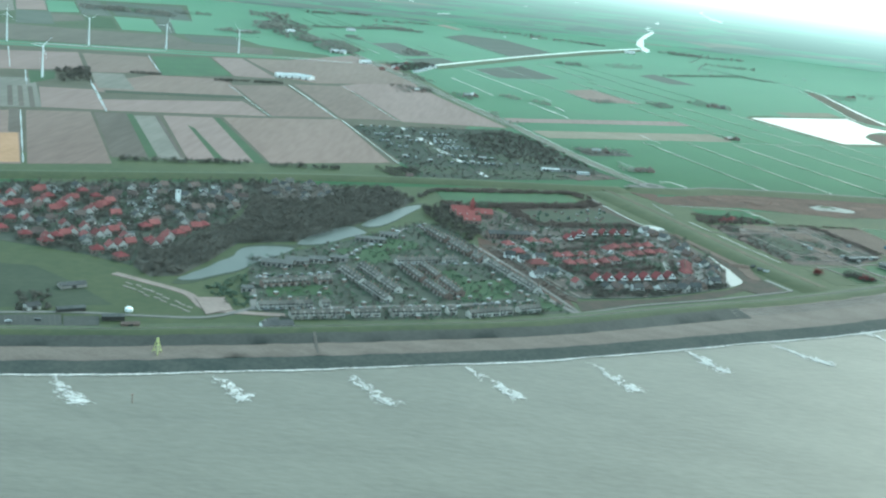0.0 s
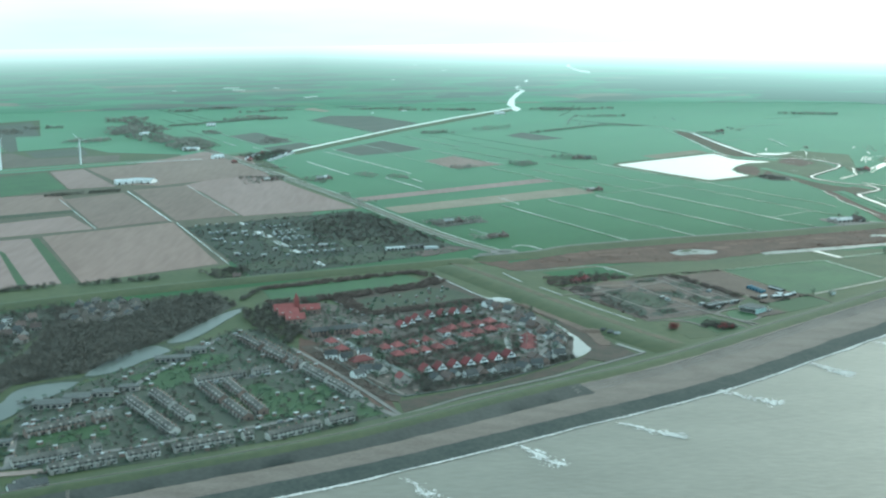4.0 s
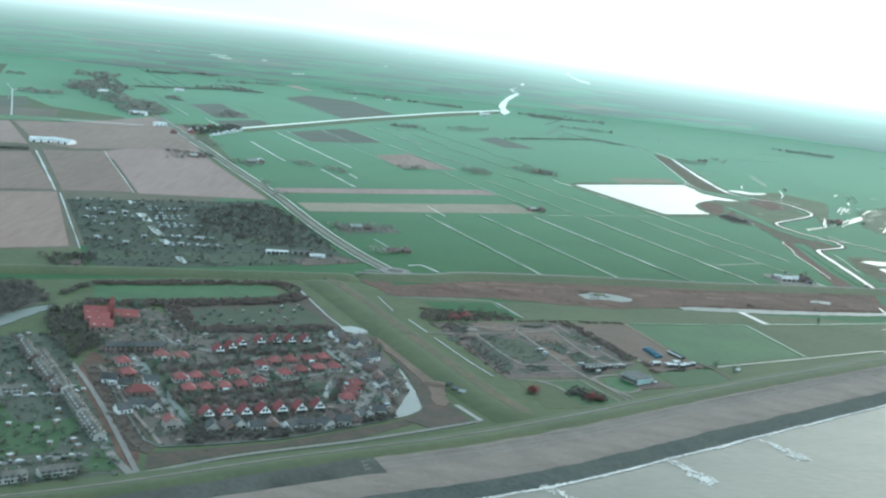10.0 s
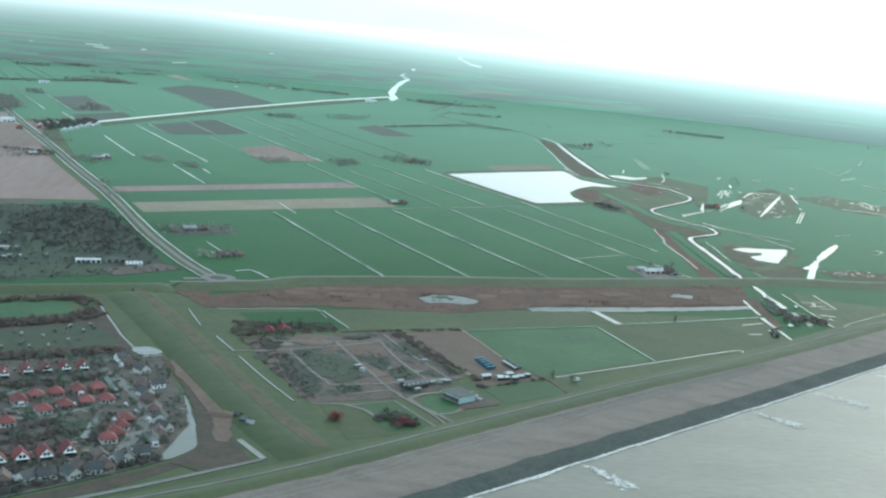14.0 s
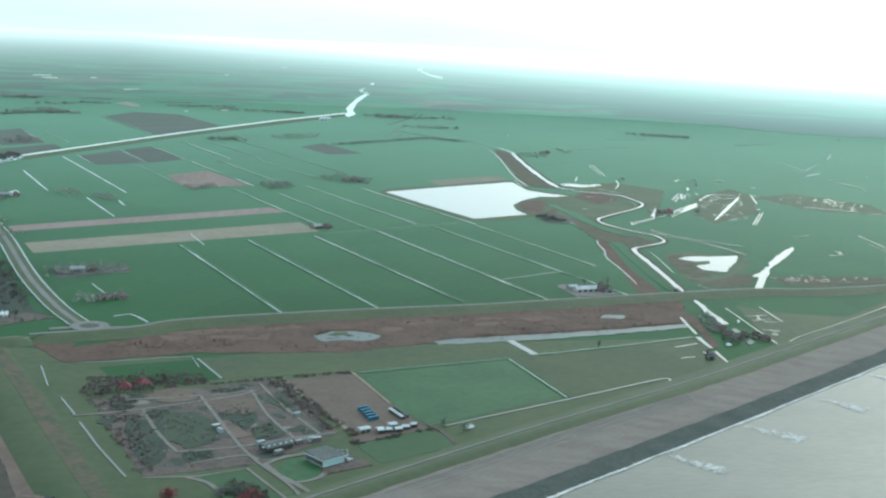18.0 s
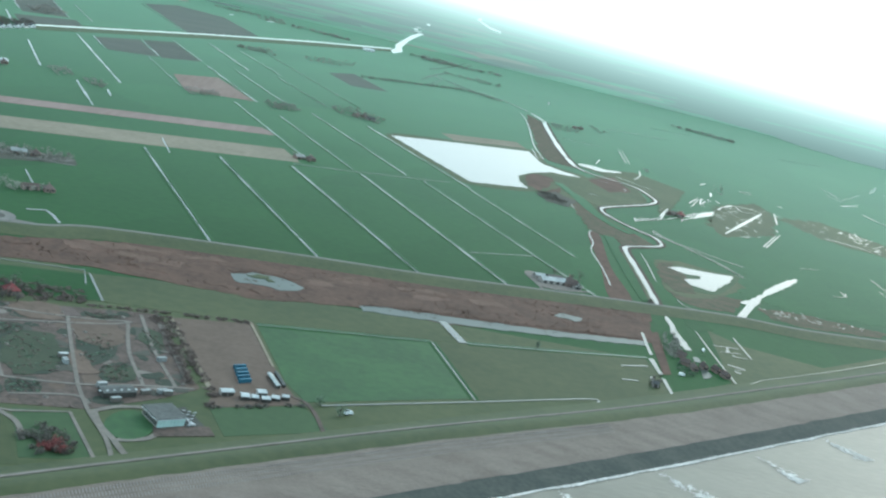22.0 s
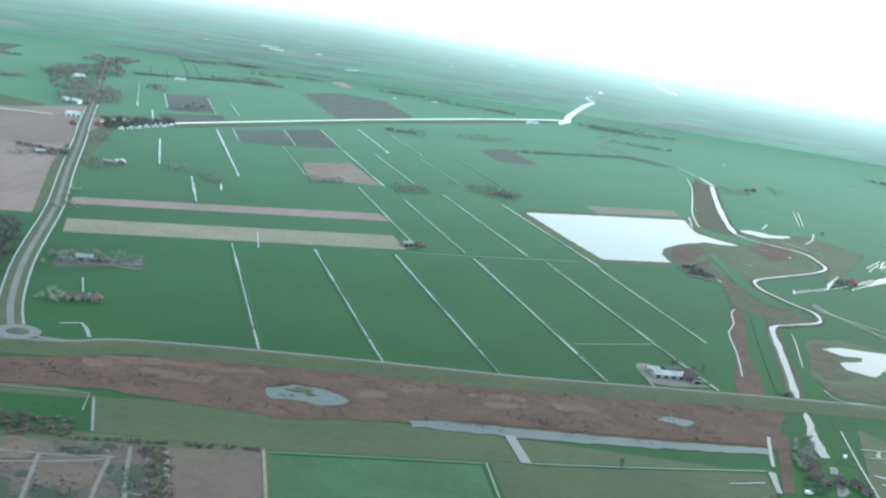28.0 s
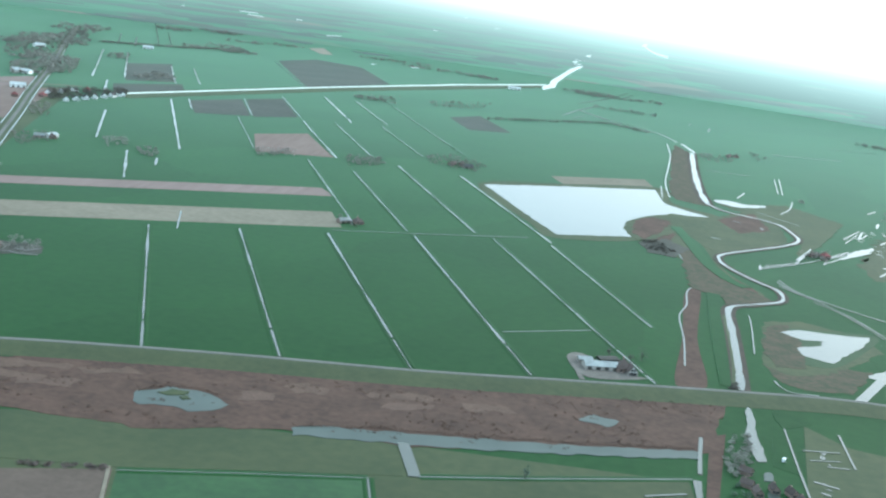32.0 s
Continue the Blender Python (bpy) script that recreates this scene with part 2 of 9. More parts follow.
def plots(n, l, where, width, depth, turn):
    """Field-sized plots: a random value for each, and a soft noise over them."""
    mp, cells = n.new("ShaderNodeMapping"), n.new("ShaderNodeTexVoronoi")
    mp.vector_type = "TEXTURE"
    mp.inputs["Rotation"].default_value = (0, 0, radians(turn))
    mp.inputs["Scale"].default_value = (width, depth, 1000)
    cells.voronoi_dimensions, cells.distance = "2D", "CHEBYCHEV"
    cells.inputs["Scale"].default_value, cells.inputs["Randomness"].default_value = 1.0, 0.75
    l.new(where, mp.inputs["Vector"])
    l.new(mp.outputs[0], cells.inputs["Vector"])
    split = n.new("ShaderNodeSeparateColor")
    l.new(cells.outputs["Color"], split.inputs[0])
    return split.outputs[0]


def ramp_of(n, l, value, stops):
    r = n.new("ShaderNodeValToRGB")
    r.color_ramp.interpolation = "CONSTANT"
    while len(r.color_ramp.elements) < len(stops):
        r.color_ramp.elements.new(0.5)
    for e, (at, rgb) in zip(r.color_ramp.elements, stops):
        e.position, e.color = at, (*rgb, 1)
    l.new(value, r.inputs["Fac"])
    return r.outputs[0]


def math_node(n, l, op, a, b):
    m = n.new("ShaderNodeMath")
    m.operation = op
    for k, v in enumerate((a, b)):
        if isinstance(v, (int, float)):
            m.inputs[k].default_value = v
        else:
            l.new(v, m.inputs[k])
    return m.outputs[0]


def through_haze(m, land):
    """Paint miles of hazy air into a far material's emission; farther land stands higher on the rim."""
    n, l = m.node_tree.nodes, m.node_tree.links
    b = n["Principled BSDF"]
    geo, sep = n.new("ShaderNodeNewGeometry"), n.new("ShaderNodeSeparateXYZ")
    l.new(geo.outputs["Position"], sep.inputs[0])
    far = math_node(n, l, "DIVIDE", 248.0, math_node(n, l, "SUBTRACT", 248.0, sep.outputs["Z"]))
    # the painted air is denser and brighter towards +x, the sun's side
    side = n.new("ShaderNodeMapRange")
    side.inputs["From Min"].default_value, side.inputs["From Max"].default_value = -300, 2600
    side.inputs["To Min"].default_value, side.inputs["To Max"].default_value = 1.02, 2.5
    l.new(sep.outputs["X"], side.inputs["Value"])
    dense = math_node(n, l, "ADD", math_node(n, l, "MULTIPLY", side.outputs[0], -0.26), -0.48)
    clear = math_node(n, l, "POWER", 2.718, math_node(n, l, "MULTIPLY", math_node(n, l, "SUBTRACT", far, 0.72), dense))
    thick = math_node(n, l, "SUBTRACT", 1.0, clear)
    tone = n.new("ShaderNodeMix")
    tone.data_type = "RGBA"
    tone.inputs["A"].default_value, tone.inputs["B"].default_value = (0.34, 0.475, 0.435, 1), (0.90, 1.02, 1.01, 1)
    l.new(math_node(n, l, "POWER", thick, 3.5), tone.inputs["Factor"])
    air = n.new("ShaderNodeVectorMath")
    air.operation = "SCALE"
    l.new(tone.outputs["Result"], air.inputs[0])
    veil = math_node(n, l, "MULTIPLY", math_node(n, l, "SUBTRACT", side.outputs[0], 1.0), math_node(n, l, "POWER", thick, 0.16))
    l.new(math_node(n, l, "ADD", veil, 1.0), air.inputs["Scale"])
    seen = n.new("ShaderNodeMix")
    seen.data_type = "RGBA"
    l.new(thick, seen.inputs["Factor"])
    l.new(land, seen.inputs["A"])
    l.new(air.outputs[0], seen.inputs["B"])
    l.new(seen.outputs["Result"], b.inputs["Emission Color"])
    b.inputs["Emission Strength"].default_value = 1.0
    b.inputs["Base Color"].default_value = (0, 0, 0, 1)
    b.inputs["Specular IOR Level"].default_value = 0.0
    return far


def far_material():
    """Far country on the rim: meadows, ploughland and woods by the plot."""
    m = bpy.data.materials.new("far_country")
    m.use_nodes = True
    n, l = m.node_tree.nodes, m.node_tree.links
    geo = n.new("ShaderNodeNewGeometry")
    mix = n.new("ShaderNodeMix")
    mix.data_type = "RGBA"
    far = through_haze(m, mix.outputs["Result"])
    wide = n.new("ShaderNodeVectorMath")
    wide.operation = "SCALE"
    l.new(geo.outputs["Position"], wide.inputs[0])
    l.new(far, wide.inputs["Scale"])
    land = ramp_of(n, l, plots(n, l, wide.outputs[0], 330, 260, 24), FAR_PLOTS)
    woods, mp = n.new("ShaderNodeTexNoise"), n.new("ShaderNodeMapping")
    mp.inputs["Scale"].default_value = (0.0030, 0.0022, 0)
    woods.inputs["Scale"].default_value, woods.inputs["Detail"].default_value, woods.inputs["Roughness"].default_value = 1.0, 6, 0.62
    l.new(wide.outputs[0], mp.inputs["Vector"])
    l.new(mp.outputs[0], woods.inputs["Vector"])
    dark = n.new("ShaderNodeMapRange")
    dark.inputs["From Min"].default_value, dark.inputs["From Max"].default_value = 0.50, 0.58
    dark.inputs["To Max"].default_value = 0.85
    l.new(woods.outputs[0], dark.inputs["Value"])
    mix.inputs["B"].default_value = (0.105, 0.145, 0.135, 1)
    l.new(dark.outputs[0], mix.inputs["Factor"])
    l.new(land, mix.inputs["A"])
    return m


# one even far tone that glows, with the haze painted over it
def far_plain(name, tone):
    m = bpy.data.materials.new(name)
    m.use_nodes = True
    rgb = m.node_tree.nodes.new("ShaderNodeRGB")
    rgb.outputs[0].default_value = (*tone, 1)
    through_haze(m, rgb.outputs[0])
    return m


def meadow_material():
    """Meadows by the plot: each a little different, with fine and wide mottling."""
    m = material("polder_meadow", (0.0125, 0.0435, 0.0125), (0.0215, 0.0635, 0.0180), 9, 0.8, big=160, amount=0.8, spec=0.12, sheen=0.64)
    n, l = m.node_tree.nodes, m.node_tree.links
    b = n["Principled BSDF"]
    geo = n.new("ShaderNodeNewGeometry")
    value = plots(n, l, geo.outputs["Position"], 330, 150, 64)
    tone = n.new("ShaderNodeMapRange")
    tone.inputs["To Min"].default_value, tone.inputs["To Max"].default_value = 0.9, 1.1
    l.new(value, tone.inputs["Value"])
    hsv = n.new("ShaderNodeHueSaturation")
    l.new(b.inputs["Base Color"].links[0].from_socket, hsv.inputs["Color"])
    l.new(tone.outputs[0], hsv.inputs["Value"])
    l.new(hsv.outputs[0], b.inputs["Base Color"])
    return m


# plot tones as daylight would show them, since the far land glows
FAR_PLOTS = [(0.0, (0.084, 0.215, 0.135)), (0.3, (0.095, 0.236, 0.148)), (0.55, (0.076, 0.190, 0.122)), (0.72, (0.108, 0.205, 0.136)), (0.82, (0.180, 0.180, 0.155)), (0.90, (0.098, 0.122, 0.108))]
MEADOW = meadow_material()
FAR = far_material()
# glowing water: the reflected bright sky is painted as emission
FAR_WATER_GLOW = far_plain("far_water_glow", (0.80, 0.92, 0.90))
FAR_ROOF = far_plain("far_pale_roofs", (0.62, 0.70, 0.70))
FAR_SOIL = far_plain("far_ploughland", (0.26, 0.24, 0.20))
BRAMBLE = material("reddish_bramble", (0.092, 0.072, 0.062), (0.146, 0.115, 0.101), 2, 0.95, big=14, amount=0.8)
YARD_EARTH = material("bare_yard_earth", (0.076, 0.055, 0.043), (0.110, 0.081, 0.064), 4, 0.9, big=20, amount=0.7)
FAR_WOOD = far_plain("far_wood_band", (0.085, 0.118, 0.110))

# ---------------------------------------------------------------- land
def mesh_object(name, verts, faces, mat, parent=None, label="", smooth=False):
    me = bpy.data.meshes.new(name)
    me.from_pydata([tuple(v) for v in verts], [], faces)
    me.materials.append(mat)
    if smooth:
        me.polygons.foreach_set("use_smooth", [True] * len(me.polygons))
    ob = new(name, me)
    if parent is not None:
        ob.parent = parent
    if label:
        tagged(ob, label=label)
    return ob


layer = {"count": 0}


def lift(z):
    """Each plot lies some millimetres over the one before it."""
    layer["count"] += 1
    return z + 0.00317 * (layer["count"] % 40)


def patch(name, pts, z, mat, label, category, kind="structure"):
    """A flat plot of land with an upright rim of its own thickness."""
    z = lift(z)
    n = len(pts)
    area = sum(pts[i][0] * pts[(i + 1) % n][1] - pts[(i + 1) % n][0] * pts[i][1] for i in range(n))
    if area < 0:
        pts = pts[::-1]
    verts = [(x, y, z) for x, y in pts] + [(x, y, -0.3) for x, y in pts]
    faces = [tuple(range(n))] + [(i, n + i, n + (i + 1) % n, (i + 1) % n) for i in range(n)]
    return tagged(mesh_object(name, verts, faces, mat), label, category, kind=kind)


def offsets(pts, half):
    """The points to the left and right of a line, half metres away; half may be one number a point."""
    left, right = [], []
    for i, p in enumerate(pts):
        a, b = Vector(pts[max(i - 1, 0)]), Vector(pts[min(i + 1, len(pts) - 1)])
        d = (b - a).normalized()
        h = half[i] if isinstance(half, (list, tuple)) else half
        left.append((p[0] - d.y * h, p[1] + d.x * h))
        right.append((p[0] + d.y * h, p[1] - d.x * h))
    return left, right


def strip(name, pts, width, z, mat, label, category, kind="structure"):
    if name in ("river", "marsh_ditch", "drain") and len(pts) > 2:
        base = width if isinstance(width, (list, tuple)) else [width] * len(pts)
        width = [w * (0.70 + 0.5 * noise.noise((x * 0.07, y * 0.07, 2.0))) for w, (x, y) in zip(base, pts)]
    if isinstance(width, (list, tuple)):
        left, right = offsets(pts, [w / 2 for w in width])
    else:
        left, right = offsets(pts, width / 2)
    n, z = len(pts), lift(z)
    verts = [(x, y, z) for x, y in left + right] + [(x, y, z - 0.3) for x, y in left + right]
    faces = []
    for i in range(n - 1):
        faces.append((i, n + i, n + i + 1, i + 1))
        faces.append((2 * n + i, i, i + 1, 2 * n + i + 1))
        faces.append((n + i, 3 * n + i, 3 * n + i + 1, n + i + 1))
    faces += [(0, 2 * n, 3 * n, n), (n - 1, 2 * n - 1, 4 * n - 1, 3 * n - 1)]
    return tagged(mesh_object(name, verts, faces, mat), label, category, kind=kind)


def smooth_line(pts, steps=6):
    """A rounder line through the points."""
    out = []
    for i in range(len(pts) - 1):
        p0, p1, p2, p3 = (Vector(pts[max(0, min(len(pts) - 1, k))]) for k in (i - 1, i, i + 1, i + 2))
        for s in range(steps):
            u = s / steps
            q = 0.5 * (2 * p1 + (p2 - p0) * u + (2 * p0 - 5 * p1 + 4 * p2 - p3) * u * u + (3 * p1 - p0 - 3 * p2 + p3) * u ** 3)
            out.append((q.x, q.y))
    return out + [tuple(pts[-1])]



def rounded(pts, steps=4):
    """A closed outline with softer corners."""
    n, out = len(pts), []
    for i in range(n):
        p0, p1, p2, p3 = (Vector(pts[(i + k) % n]) for k in (-1, 0, 1, 2))
        for s in range(steps):
            u = s / steps
            q = 0.5 * (2 * p1 + (p2 - p0) * u + (2 * p0 - 5 * p1 + 4 * p2 - p3) * u * u + (3 * p1 - p0 - 3 * p2 + p3) * u ** 3)
            out.append((q.x, q.y))
    return out


def field(pts, mat, label, name="field"):
    return patch(name, pts, 0.08, mat, label, "field")


def ragged(pts, reach=1.6, pace=5.0):
    """An outline broken up into small bays and points."""
    out, n = [], len(pts)
    for i in range(n):
        a, b = Vector(pts[i]), Vector(pts[(i + 1) % n])
        k = max(1, min(40, int((b - a).length / pace)))
        for s in range(k):
            p = a + (b - a) * (s / k)
            out.append((p.x + reach * 2 * noise.noise((p.x * 0.11, p.y * 0.11, 3.0)), p.y + reach * 2 * noise.noise((p.x * 0.11, p.y * 0.11, 9.0))))
    return out


def water(name, pts, label, category="pond", soft=True):
    return patch(name, ragged(rounded(pts) if soft else pts, 0.6 if name in ("wood_pond", "moat_pond") else 1.6), 0.40, POOL if name in ("pool", "reed_creek", "wood_pond") else WATER, label, category)


def ditch(pts, width, label="narrow straight polder ditch full of water", bank=True):
    """A ditch; a long straight one is crossed by an earth dam or two."""
    if bank:
        w, verts, faces, n = width * 0.25, [], [], len(pts)
        for sign in (1, -1):
            for d, z in ((w - 0.2, 0.1), (w + 0.7, 0.40), (w + 1.3, 0.38), (w + 3.0, 0.02)):
                verts += [(x, y, z) for x, y in offsets(pts, sign * d)[0]]
        for r in (0, 1, 2, 4, 5, 6):
            faces += [(r * n + i, r * n + i + 1, (r + 1) * n + i + 1, (r + 1) * n + i) for i in range(n - 1)]
        tagged(mesh_object("ditch_bank", verts, faces, GRASS), "low grassy banks along a ditch", "bank", kind="structure")
    if len(pts) == 2 and (Vector(pts[1]) - Vector(pts[0])).length > 120:
        a, d = Vector(pts[0]), Vector(pts[1]) - Vector(pts[0])
        cut = 2.5 / d.length
        at = 0.36 + 0.2 * ((a.x * 0.37) % 1.0)
        stops = [0.0, at - cut, at + cut, 0.84 - cut, 0.84 + cut, 1.0]
        for u, v in zip(stops[::2], stops[1::2]):
            k = max(2, int(d.length * (v - u) / 14))
            way = [tuple(a + d * (u + (v - u) * q / k)) for q in range(k + 1)]
            strip("ditch", way, [width * (0.34 + 0.34 * noise.noise((x * 0.021, y * 0.021, 7.0))) for x, y in way], 0.28, WATER, label, "ditch")
        return None
    return strip("ditch", pts, width * 0.40, 0.28, WATER, label, "ditch")


def lane(pts, width, label, name="road", mat=None):
    return strip(name, pts, width, 0.36, mat or ROAD, label, "road")


# the flat land, and the far country that closes the view all round
CX, CY, AROUND = 310.0, 378.0, 128


def ring(r, z):
    return [(CX + r * math.cos(2 * math.pi * k / AROUND), CY + r * math.sin(2 * math.pi * k / AROUND), z) for k in range(AROUND)]


def rim(u):
    """Radius and height of the far country, u running from its foot to the horizon."""
    return 4120 + 365 * u, 212 * u


def ring_faces(first, count):
    out = []
    for j in range(count - 1):
        a, b = first + j * AROUND, first + (j + 1) * AROUND
        out += [(a + k, b + k, b + (k + 1) % AROUND, a + (k + 1) % AROUND) for k in range(AROUND)]
    return out


radii = [300, 700, 1200, 1800, 2400, 3000, 3600, 4000, 4122]
verts = [(CX, CY, 0)] + [v for r in radii for v in ring(r, 0)]
faces = [(0, 1 + k, 1 + (k + 1) % AROUND) for k in range(AROUND)] + ring_faces(1, len(radii))
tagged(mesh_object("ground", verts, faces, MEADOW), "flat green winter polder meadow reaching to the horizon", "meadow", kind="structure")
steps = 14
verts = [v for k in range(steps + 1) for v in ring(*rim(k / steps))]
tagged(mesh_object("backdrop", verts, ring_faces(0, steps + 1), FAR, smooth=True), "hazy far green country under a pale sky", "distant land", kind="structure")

# the sea and the sea dyke
SHORE = smooth_line([(-1100, 330), (-600, 478), (-254, 593), (-141, 638), (-46, 681), (60, 734), (183, 810), (303, 888), (448, 1010), (650, 1181), (907, 1405), (1300, 1750), (2300, 2600)], 26)
FORELAND = [(-423.6, 1085.6), (-228.0, 1172.7), (-72.9, 1255.7), (15.9, 1308.4), (126.7, 1363.4), (171.4, 1350.4)] + [(292.4, 1333.6), (387.0, 1372.6), (478.2, 1386.1), (536.0, 1398.4), (704.6, 1421.1), (706.9, 1343.9)] + [(1026.3, 1650.4)] + [(1300, 1750), (907, 1405), (448, 1010), (183, 810), (-141, 638), (-600, 478)]
patch("arable_margin", [(-1106.1, 1900.1), (-565.8, 2384.1), (-247, 2645), (17.8, 1794.2), (-214.4, 1686.1), (-84, 1292), (-575, 985)], 0.002, GRASS_PALE, "rough margins between ploughed fields", "grassland")
patch("foreland", FORELAND, 0.004, GRASS_PALE, "rough olive grassland behind the sea dyke", "grassland")
patch("sea", SHORE + [(2900, 2300), (2900, -2300), (-2600, -2300), (-2600, 100)], 0.02, SEA, "grey-green choppy sea with low waves", "sea")


def broad(x, d):
    """How much farther inland the sea dyke reaches where its slope is broader."""
    def ease(a, b):
        u = max(0.0, min(1.0, (x - a) / (b - a)))
        return u * u * (3 - 2 * u)
    more = 2 + 10 * ease(60, 240) - 7.5 * ease(540, 740)
    return more * max(0.0, min(1.0, (d - 15) / 26)) * (1 - 0.6 * max(0.0, min(1.0, (d - 66) / 20)))


def swept(name, line, prof, mat, label, parent=None, jag=0.0, rng=None, category="dyke"):
    """A band that follows a line: prof holds (metres to the left of the line, height)."""
    def reach(d, p):
        return d + (broad(p[0], d) if category in ("sea dyke", "path") else 0) + (1.5 * noise.noise((p[0] * 0.06, p[1] * 0.06, d)) + 0.8 * noise.noise((p[0] * 0.22, p[1] * 0.22, d)) if category == "sea dyke" and 10 < d < 44 else 0)

    rows = [offsets(line, [reach(d, p) for p in line])[0] for d, _ in prof]
    n, verts, faces = len(line), [], []
    for (d, z), row in zip(prof, rows):
        verts += [(x, y, z + (rng.uniform(-jag, jag) if rng else 0)) for x, y in row]
    for k in range(len(prof)) if category == "dyke" else ():
        for i in (k * n, k * n + n - 1):
            verts[i] = (*verts[i][:2], min(verts[i][2], 0.05))
    for j in range(len(prof) - 1):
        faces += [(j * n + i, j * n + i + 1, (j + 1) * n + i + 1, (j + 1) * n + i) for i in range(n - 1)]
    ob = mesh_object(name, verts, faces, mat, parent, "" if parent is None else label, smooth=category in ("dyke", "sea dyke"))
    return ob if parent is not None else tagged(ob, label, category, kind="structure")


rng = random.Random(5)
west = [p for p in SHORE if p[0] < 226]
east = [p for p in SHORE if p[0] > 221]
swept("dyke_foot", SHORE, [(-6, -1.2), (0, 0.25), (8, 1.4), (15, 2.6)], BASALT_WET, "dark wet algae-covered stone foot of the sea dyke", category="sea dyke")
swept("revetment_band", SHORE, [(15, 2.6), (16, 3.0), (23, 4.0), (30, 5.0)], BASALT, "grey stone block revetment on the sea dyke", category="sea dyke")
swept("asphalt_band", west, [(30, 5.0), (30.6, 5.3), (41, 7.8)], ASPHALT, "dark asphalt upper slope of the sea dyke", category="sea dyke")
swept("revetment_band", east, [(30, 5.0), (35, 6.2), (41, 7.4)], BASALT, "grey stone block revetment on the sea dyke", category="sea dyke")
swept("dyke_crest", west, [(41, 7.8), (45, 8.9), (49, 9.0), (58, 6.0), (70, 2.0), (86, 0.12)], GRASS_DYKE, "grass crest and inner slope of the sea dyke", category="sea dyke")
swept("dyke_crest", east, [(41, 7.4), (45, 8.9), (49, 9.0), (58, 6.0), (70, 2.0), (86, 0.12)], GRASS_DYKE, "grass crest and inner slope of the sea dyke", category="sea dyke")
swept("crest_path", SHORE, [(60, 5.4), (60.2, 5.72), (64.8, 4.25), (65.0, 3.9)], SAND, "narrow pale road along the inner dyke slope", category="path")

# a course of raised blocks along the top of the stone slope
verts, faces, walked = [], [], 0.0
for (p, q) in zip(SHORE, SHORE[1:]):
    p, q = Vector(p), Vector(q)
    d = q - p
    side = Vector((-d.y, d.x)).normalized()
    way = d.normalized()
    at = -walked % 1.6
    while at < d.length:
        c = p + way * at
        if 195 < (c + side * 37).x < 645:
            for j in range(3):
                e = 33.2 + 2.6 * j
                m, z, k = c + side * (e + broad(c.x, e)) + way * (0.75 * j), 5.80 + 0.24 * (e - 33.2), len(verts)
                for dz in (-0.6, 0.10):
                    verts += [(*(m + way * (u + 0.25 * w) + side * w), z + dz + 0.24 * w) for u, w in ((-0.32, -1.2), (0.32, -1.2), (0.32, 1.2), (-0.32, 1.2))]
                faces += [(k + 4, k + 5, k + 6, k + 7), (k, k + 1, k + 5, k + 4), (k + 1, k + 2, k + 6, k + 5), (k + 2, k + 3, k + 7, k + 6), (k + 3, k, k + 4, k + 7)]
        at += 1.6
    walked += d.length
if faces:
    tagged(mesh_object("revetment_blocks", verts, faces, SAND_PALE), "rows of pale raised concrete ridges on the dyke slope", "stone blocks", kind="stuff")

# inner dykes: a grassy bank with a road on it
INNER_EAST = smooth_line([(152.9, 1382.4), (226.6, 1411.1)] + [(269.3, 1442.5), (403.8, 1487.3), (527.5, 1521.0), (625.7, 1555.1), (746.0, 1596.2), (829.8, 1621.5)] + [(910.9, 1631.0), (1036.5, 1673.0)], 5)
swept("inner_dyke", INNER_EAST, [(5, 0.1), (3, 3.4), (-4, 3.6), (-12, 1.9), (-23, 0.2)], GRASS_DYKE, "low grass inner dyke between meadows and reeds", category="dyke")
swept("dyke_road", INNER_EAST, [(2.2, 3.5), (2.0, 3.72), (-1.8, 3.75), (-2.0, 3.5)], ROAD, "narrow pale road on top of the inner dyke", category="road")
INNER_WEST = smooth_line([(-665.2, 966.7), (-464.7, 1077.5), (-248.7, 1204.2), (-107.3, 1275.7), (82.3, 1346.8), (156.5, 1375.1)] , 5)
swept("inner_dyke", INNER_WEST, [(14, 0.1), (4, 3.8), (-4, 3.8), (-16, 0.1)], GRASS_DYKE, "low grass inner dyke behind the village", category="dyke")
DIAGONAL = smooth_line([(116.6, 1348.2), (159.3, 1257.5), (205.8, 1150.9), (252.0, 1048.8), (284.2, 989.3)], 5)
swept("inner_dyke", DIAGONAL, [(26, 0.1), (8, 2.8), (-5, 3.0), (-15, 0.1)], GRASS_PALE, "broad grass dyke running towards the sea", category="dyke")

swept("worn_track", DIAGONAL[:-1], [(22.5, 0.3), (22.3, 0.76), (10.0, 2.62), (9.8, 2.2)], BANK_BROWN, "worn sandy track along the broad dyke", category="track")

# arable land
patch("arable_land", [(-571, 1171), (-1032, 2084), (-924, 2151), (-327, 2517), (-40, 1800), (-118, 1372), (-254, 1293), (-409, 1226)], 0.02, SOIL_EDGE, "brown grassy margins between the ploughed fields", "field")
patch("arable_land", [(-1068, 2155), (-1592, 3190), (-1448, 3341), (-1306, 3543), (-1044, 3822), (-828, 3107), (-565, 2712), (-395, 2645), (-384, 2575)], 0.02, GRASS_PALE, "dull green plots behind the country road", "field")
field([(-374.6, 1583.2), (-230.6, 1684.6), (-124.5, 1382.1), (-248.0, 1289.1)], SOIL, "wide brown ploughed field")
field([(-445, 1541), (-385, 1571), (-268, 1288), (-334, 1258)], SOIL_PINK, "pale pinkish ploughed field with a green streak")
